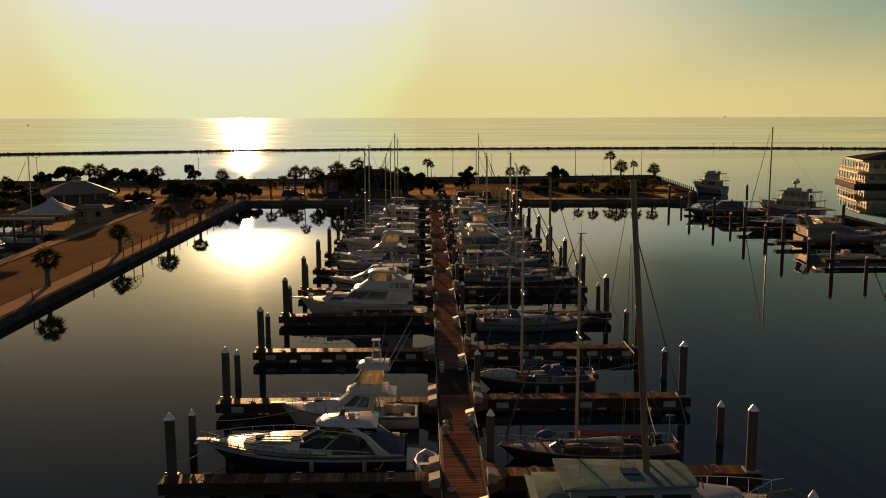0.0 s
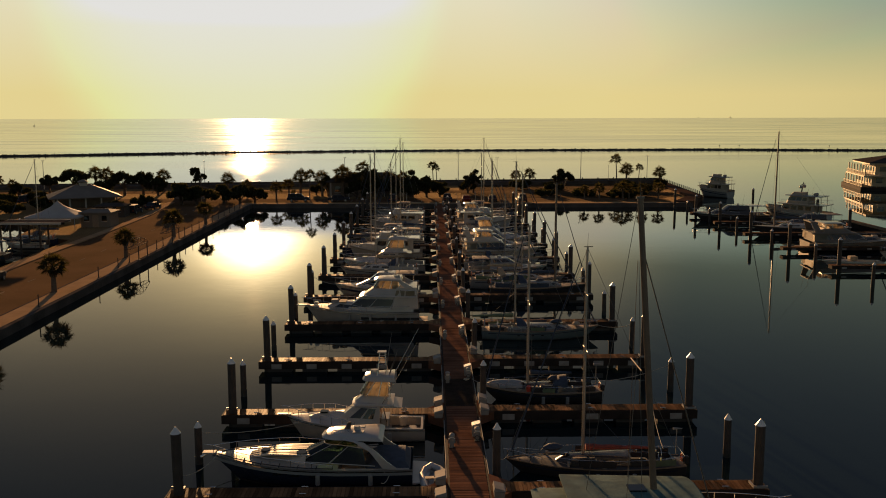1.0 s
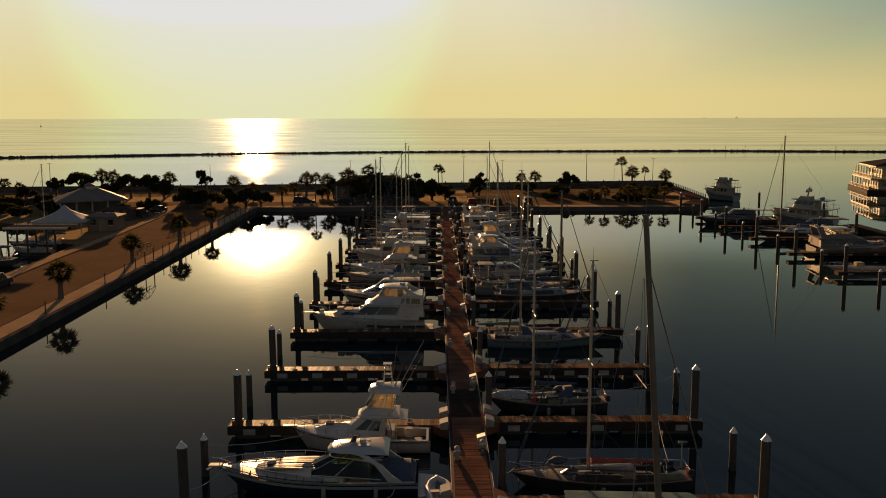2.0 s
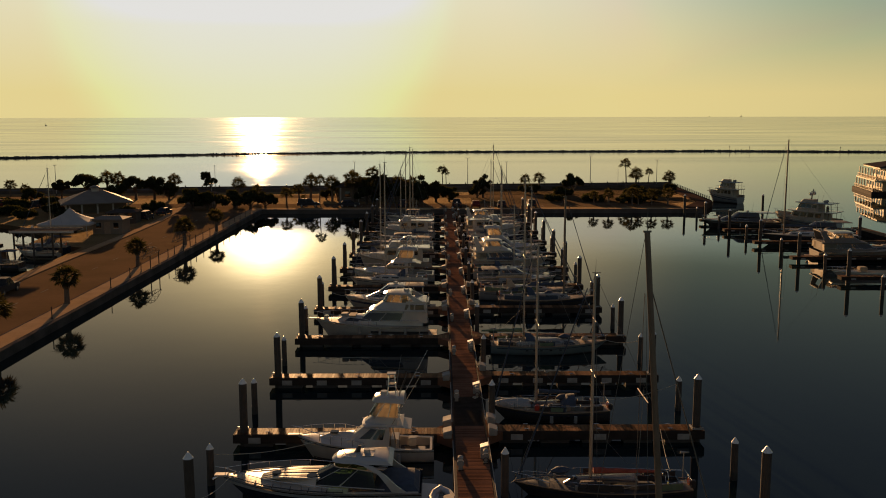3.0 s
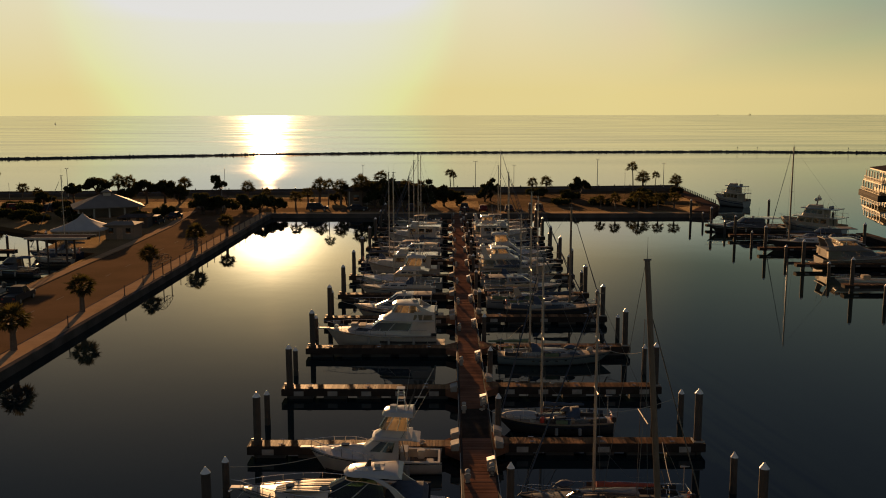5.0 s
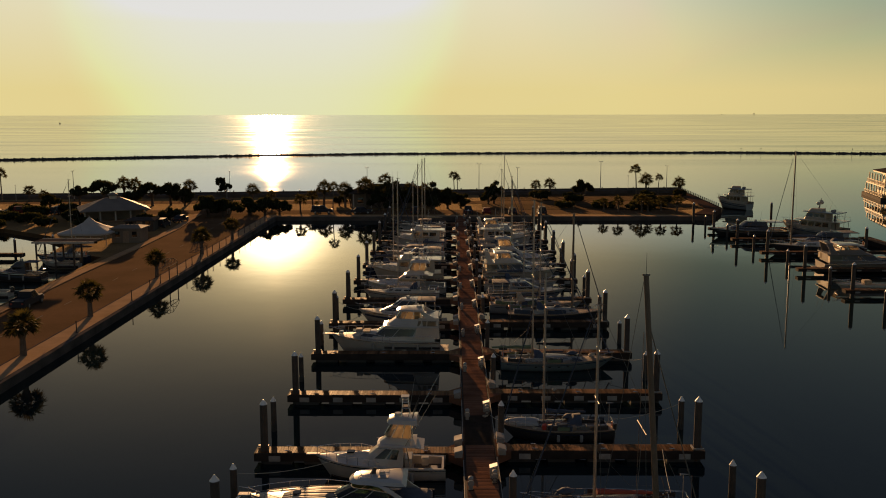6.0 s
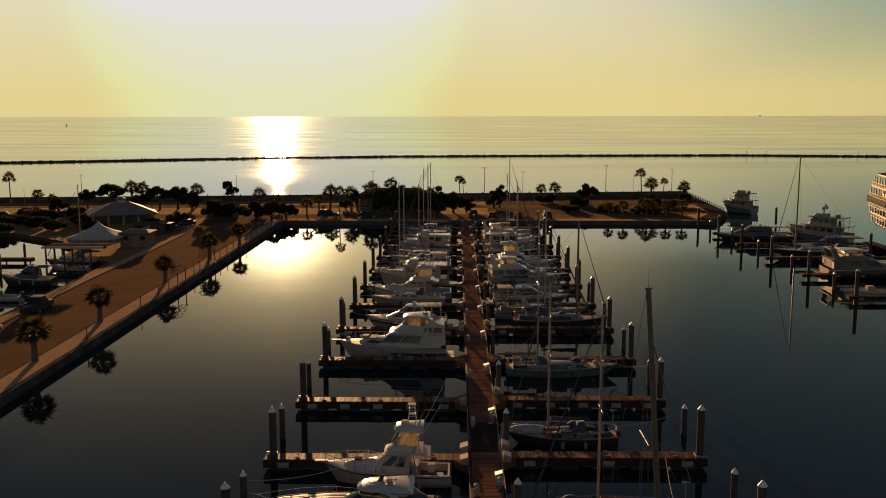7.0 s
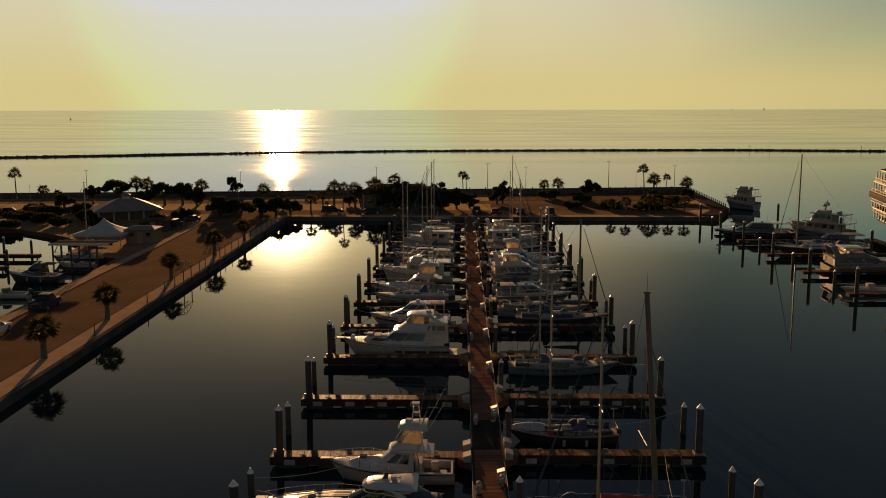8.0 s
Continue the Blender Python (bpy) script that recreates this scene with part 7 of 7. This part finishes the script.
def car(kind, paint, m, label):
    c = thing("pickup_truck" if kind == "pickup" else "car", label, "pickup truck" if kind == "pickup" else "car", m, group="parked cars")
    L, H = (5.4, 1.75) if kind == "pickup" else ((4.8, 1.72) if kind == "suv" else (4.6, 1.42))
    lo = House(-L / 2, L / 2, 1.85, 1.7, 0.35, 0.95 if kind != "sedan" else 0.85, 0.12, 0.05, 0.04, 0.25, 0.04)
    part("body", lo.shell(), paint, c, smooth=True)
    x0, x1 = {"pickup": (-0.7, 1.5), "suv": (-2.25, 1.3), "sedan": (-1.7, 1.2)}[kind]
    cab = House(x0, x1, 1.68, 1.6, 0.93 if kind != "sedan" else 0.83, H, 0.75, 0.12 if kind != "sedan" else 0.6, 0.16, 0.15, 0.04)
    part("cabin", cab.shell(), paint, c, smooth=True)
    panes(cab, c, ((0.05, 0.16), (0.18, 0.29)), 0.12, 0.82, M["carglass"])
    part("windscreen", cab.pane(0.36, 0.64, 0.1, 0.88), M["carglass"], c)
    if kind == "pickup":
        part("bed", box(-2.6, -0.75, -0.75, 0.75, 0.96, 1.0), M["rubber"], c, "dark load bed")
        for s in (-1, 1):
            part("bed_side", box(-2.65, -0.72, s * 0.84 - 0.06, s * 0.84 + 0.06, 0.9, 1.18, bevel=0.03), paint, c)
    for x in (-L * 0.3, L * 0.31):
        for y in (-0.82, 0.82):
            wheel(c, x, y)
    for y in (-0.62, 0.62):
        part("headlight", box(L / 2 - 0.1, L / 2 + 0.02, y - 0.18, y + 0.18, 0.62, 0.78, bevel=0.03), M["lens"], c)
        part("tail_light", box(-L / 2 - 0.02, -L / 2 + 0.06, y - 0.12, y + 0.12, 0.65, 0.85, bevel=0.02), M["red"], c)
    return c


car("pickup", M["cardark"], pose(-53.7, 99.5, G + 0.01, 0, 0, 91), "dark pickup truck parked at the roadside")
car("sedan", M["carwhite"], pose(-53.4, 87.0, G + 0.01, 0, 0, 91), "white car parked at the roadside")
for kind, p, x, y, a, lb in (("suv", "cardark", -33.2, 190.9, 4, "dark estate car parked along the quay"), ("sedan", "cardark", -24.6, 190.6, 2, "dark saloon car parked by the quay"), ("sedan", "cardark", 7.9, 189.4, 90, "dark saloon car parked by the quay"),
                             ("suv", "cardark", -13.0, 189.4, 88, "dark estate car parked by the quay"), ("pickup", "cardark", -1.6, 189.6, 92, "dark pickup truck parked by the quay"),
                             ("sedan", "carred", 2.4, 189.4, 90, "dark red car parked by the quay"), ("suv", "cardark", 14.2, 189.4, 90, "dark estate car parked by the quay"), ("sedan", "cardark", -104.0, 192.5, 5, "dark car in the car park"),
                             ("suv", "carred", -97.5, 192.8, 8, "dark red estate car in the car park"), ("sedan", "cardark", -109.5, 193.0, 0, "dark saloon car in the car park"), ("suv", "cardark", -90.5, 190.2, 94, "dark estate car in the car park"),
                             ("sedan", "cardark", -59.5, 176.0, 85, "dark car parked by the pavilion"), ("suv", "cardark", -60.6, 168.0, 88, "dark estate car parked by the pavilion"), ("sedan", "carred", -113.8, 200.0, 10, "dark red car in the car park")):
    car(kind, M[p], pose(x, y + (2.6 if y < 191 else 0), G + 0.02, 0, 0, a), lb)


# ---- buildings ----
def hip_roof(x0, x1, y0, y1, z0, z1, ridge, over=0.6, bm=None):
    a, b = (x0 - over, x1 + over), (y0 - over, y1 + over)
    cy = (y0 + y1) / 2
    lo = [(a[0], b[0]), (a[1], b[0]), (a[1], b[1]), (a[0], b[1])]
    hi = [(a[0] + ridge, cy - 0.05), (a[1] - ridge, cy - 0.05), (a[1] - ridge, cy + 0.05), (a[0] + ridge, cy + 0.05)]
    return rings([[(*p, z0) for p in lo], [(*p, z0 + 0.18) for p in lo], [(*p, z1) for p in hi]], bm)


def pavilion():
    p = thing("pavilion", "wide open pavilion with a pale hipped roof and cupola", "pavilion", pose(-75.0, 184, G, 0, 0, 25))
    part("floor_slab", box(-6.6, 6.6, -5, 5, -0.3, 0.15), M["paving"], p)
    part("roof", hip_roof(-6.0, 6.0, -4.6, 4.6, 2.1, 4.5, 5.4, 0.8), M["roof"], p, "pale hipped metal roof")
    part("cupola", box(-0.7, 0.7, -0.7, 0.7, 4.0, 4.9), M["white"], p)
    part("cupola_roof", hip_roof(-0.7, 0.7, -0.7, 0.7, 4.9, 5.5, 0.8, 0.25), M["roof"], p)
    for x in (-5.8, -2.9, 0, 2.9, 5.8):
        for y in (-4.4, 4.4):
            part("column", box(x - 0.15, x + 0.15, y - 0.15, y + 0.15, 0.15, 2.1), M["white"], p)
    part("back_wall", box(-5.7, 5.7, -2.2, -2.0, 0.15, 2.1), M["wall"], p)


def tent():
    p = thing("marquee_tent", "white peaked marquee tent beside the road", "tent", pose(-66.4, 150.0, G))
    n, lo = 24, []
    for f, z, s in ((0.0, 2.0, 4.4), (0.25, 2.35, 3.2), (0.5, 2.85, 2.0), (0.78, 3.5, 0.85), (1.0, 4.35, 0.06)):
        lo.append([(s * max(-1, min(1, 1.25 * math.cos(a))), s * max(-1, min(1, 1.25 * math.sin(a))), z) for a in [k * 2 * math.pi / n for k in range(n)]])
    part("canopy", rings(lo, cap0=False), M["tent"], p, "white peaked canopy", smooth=True)
    part("valance", rings([[(x, y, 1.75) for x, y, _ in lo[0]], lo[0]], cap0=False, cap1=False), M["tent"], p)
    for x in (-4.3, 4.3):
        for y in (-4.3, 4.3):
            part("pole", rod((x, y, 0), (x, y, 2.0), 0.05, seg=6), M["steel"], p)
    part("centre_pole", rod((0, 0, 0), (0, 0, 4.6), 0.05, seg=6), M["steel"], p)


def shed(x, y, w, d, h, label, a=0, wall="white", roof="roof"):
    p = thing("shed", label, "shed", pose(x, y, G, 0, 0, a))
    part("wall_shell", box(-w / 2, w / 2, -d / 2, d / 2, -0.2, h), M[wall], p)
    part("roof", hip_roof(-w / 2, w / 2, -d / 2, d / 2, h, h + 0.6, 1.2, 0.3), M[roof], p)
    part("door", box(-0.5, 0.5, -d / 2 - 0.04, -d / 2 - 0.003, 0, 2.0), M["teak"], p)
    for sx in (-w * 0.3, w * 0.3):
        win = part("window", box(sx - 0.4, sx + 0.4, -d / 2 - 0.03, -d / 2 - 0.003, 1.0, 1.9), M["glass"], p)
        part("frame", box(sx - 0.46, sx + 0.46, -d / 2 - 0.05, -d / 2 - 0.031, 0.94, 1.0), M["white"], win)


def boat_lift():
    p = thing("covered_boat_lift", "covered boat lift with a flat white-edged roof", "boat lift", pose(-60.8, 128.0, 0))
    for x in (-4.1, -1.4, 1.3):
        for y in (-1.4, 1.4):
            part("post", rod((x, y, -1.5), (x, y, 4.1), 0.14, seg=8), M["pile"], p)
    part("roof", box(-4.5, 4.4, -1.7, 1.7, 4.15, 4.27, bevel=0.02), M["shingle"], p, "dark flat roof")
    for y0, y1 in ((-1.8, -1.71), (1.71, 1.8)):
        part("fascia", box(-4.55, 4.45, y0, y1, 4.02, 4.32), M["white"], p, "white roof edge")
    part("beam", box(-4.2, 4.2, -0.12, 0.12, 3.8, 4.14), M["beam"], p)
    for x in (-2.8, 0.4):
        part("sling", tube([(x, -1.2, 4.1), (x, -1.0, 0.6), (x, 1.0, 0.6), (x, 1.2, 4.1)], 0.03), M["rig"], p)


def house():
    p = thing("harbour_office", "low stucco harbour building with a dark hipped roof", "building", pose(-19.5, 209.5, G))
    part("wall_shell", box(-8.5, 8.5, -4.5, 4.5, -0.2, 3.2), M["wall"], p)
    part("roof", hip_roof(-8.5, 8.5, -4.5, 4.5, 3.2, 5.2, 4.5, 0.8), M["shingle"], p, "dark hipped roof")
    for x in (-6.5, -3.5, 0.5, 3.5, 6.5):
        w = part("window", box(x - 0.6, x + 0.6, -4.54, -4.503, 1.0, 2.3), M["glass"], p)
        part("sill", box(x - 0.7, x + 0.7, -4.6, -4.541, 0.9, 1.0), M["white"], w)
    part("door", box(-2.2, -1.2, -4.55, -4.503, 0, 2.1), M["teak"], p)
    for x in (-8, -4, 0, 4, 8):
        part("veranda_post", box(x - 0.1, x + 0.1, -5.2, -5.0, 0, 3.2), M["white"], p)


def floating_restaurant():
    p = thing("floating_restaurant", "white two-storey floating restaurant with balconies and dark roof", "restaurant barge", pose(104.6, 227.5, 0, 0, 0, -12) @ Matrix.Diagonal((1, 1, 0.92, 1)))
    W, D = 32.0, 18.5
    part("barge", box(-1.6, W, -1.6, D + 1, -0.8, 0.9, bevel=0.1), M["beam"], p, "dark floating hull")
    part("lower_storey", box(1.6, W, 1.6, D - 1.6, 0.9, 3.6), M["lapboard"], p)
    part("upper_storey", box(2.6, W, 2.6, D - 2.6, 4.02, 6.9), M["lapboard"], p)
    for z in (3.62, 6.92):
        part("balcony_deck" if z < 5 else "eave", box(-0.8 if z < 5 else 0.6, W, -0.8 if z < 5 else 0.6, D if z < 5 else D - 0.8, z, z + 0.36, bevel=0.04), M["lapboard"], p)
    part("roof", hip_roof(1.4, W, 1.4, D - 1.6, 7.3, 9.6, 9.0, 0.9), M["shingle"], p, "dark hipped roof")
    for z, o in ((0.9, -1.3), (3.98, -0.6)):
        rl = part("railing", box(o, o + 0.08, o, D, z + 0.9, z + 1.0), M["lapboard"], p, "white balcony railing")
        part("rail", box(o, W, o - 0.0, o + 0.08, z + 0.9, z + 1.0), M["lapboard"], rl)
        part("rail", box(o, o + 0.06, o, D, z + 0.12, z + 0.2), M["lapboard"], rl)
        for k in range(34):
            y = o + 0.1 + k * (D - o - 0.2) / 33
            part("baluster", box(o + 0.01, o + 0.07, y - 0.05, y + 0.05, z, z + 0.9), M["lapboard"], rl)
        for k in range(30):
            x = o + 0.4 + k * 1.0
            part("baluster", box(x - 0.04, x + 0.04, o + 0.01, o + 0.07, z, z + 0.9), M["lapboard"], rl)
        for k in range(7):
            y = 0.2 + k * (D - 1.4) / 6
            part("column", box(o + 0.15, o + 0.4, y - 0.12, y + 0.12, z, z + 2.75), M["lapboard"], p)
    for z0, z1, o in ((1.8, 3.1, 1.6), (4.9, 6.2, 2.6)):
        for k in range(6):
            y = o + 1.0 + k * 2.4
            part("window", box(o - 0.03, o - 0.003, y, y + 1.5, z0, z1), M["glass"], p)
        for k in range(10):
            x = o + 1.0 + k * 2.7
            part("window", box(x, x + 1.6, o - 0.03, o - 0.003, z0, z1), M["glass"], p)


pavilion()
tent()
shed(-60.2, 151.6, 4.8, 4.0, 2.3, "small cream painted shed by the road", 0, "wall")
shed(-63.0, 166, 5.0, 4.0, 1.9, "low dark timber kiosk", 5, "pile", "shingle")
shed(-58.0, 201, 6.4, 3.4, 2.2, "low wall-like shelter with a flat roof", 0, "wall", "shingle")
boat_lift()
house()
floating_restaurant()
small_boat(pose(-59.3, 128.0, 0.45, 0, 0, 180), "white runabout hanging in the boat lift", "canvas", 5.6)
sedan_cruiser(pose(-60.5, 119.0, 0, 0, 0, 180), 7.4, "dark", "navy", "dark cruiser moored beside the causeway", "canvas")
sailboat(pose(-60.2, 133.6, 0, 0, 0, 180), 8.0, 12.6, "navy", "canvas", beam=2.6, mast_u=0.3, cabin="grey", deck="teak", label="dark-hulled sailboat moored behind the causeway")
small_boat(pose(-60, 108.5, 0, 0, 0, 180), "small covered runabout beside the causeway", "olive", 6.0)
random.seed(33)
for x, y in ((-74, 123), (-74, 131), (-74, 139), (-80, 123), (-80, 134), (-80, 142), (-86, 128), (-86, 146), (-68.5, 112), (-92, 140), (-71, 146)):
    copy_thing(root, pose(x, y, random.uniform(-1.2, 0)))
for y in (126, 137):
    f = thing("finger_pier", "narrow timber jetty in the side basin", "finger pier", pose(-88, y, 0), group="jetties in the side basin")
    part("decking", planks(0, 16, 0, 1.1, 0.85, "x", 0.25, bmesh.new()), M["deck"], f)
    part("body", box(0.02, 16, 0.02, 1.08, 0.3, 0.79), M["beam"], f)
    for k in range(5):
        part("post", rod((0.3 + k * 3.8, 0.55, -1.5), (0.3 + k * 3.8, 0.55, 0.4), 0.12, seg=7), M["pile"], f)


# ---- out on the bay ----
def platform(x, y, s, label):
    p = thing("offshore_platform", label, "platform", pose(x, y, 0))
    part("deck", box(-9 * s, 9 * s, -6 * s, 6 * s, 6 * s, 10 * s), M["dark"], p)
    for a in (-7, 7):
        for b in (-4, 4):
            part("leg", rod((a * s, b * s, -2), (a * s, b * s, 6 * s), 0.8 * s, seg=6), M["dark"], p)
    part("derrick", rod((0, 0, 10 * s), (0, 0, 18 * s), 2.4 * s, 0.6 * s, 4), M["dark"], p)


platform(1535, 4680, 0.5, "distant dark gas platform on the horizon")
platform(1378, 4700, 0.3, "distant small gas platform on the horizon")
bu = thing("channel_marker", "slim channel marker out on the bay", "channel marker", pose(-715, 1650, 0))
part("pole", rod((0, 0, -1), (0, 0, 4), 0.25, seg=6), M["dark"], bu)
part("float", rod((0, 0, -0.5), (0, 0, 1.2), 1.6, 1.2, 8), M["dark"], bu)
for i, (x, y) in enumerate(((150, 488), (160, 486), (205, 478))):
    mk = thing("breakwater_marker", "short marker post on the breakwater", "marker post", pose(x, y, 0.8), group="breakwater markers")
    part("post", rod((0, 0, -0.3), (0, 0, 1.9), 0.07, seg=6), M["dark"], mk)
    part("board", box(-0.22, 0.22, -0.1, -0.04, 1.4, 1.9), M["dark"], mk)
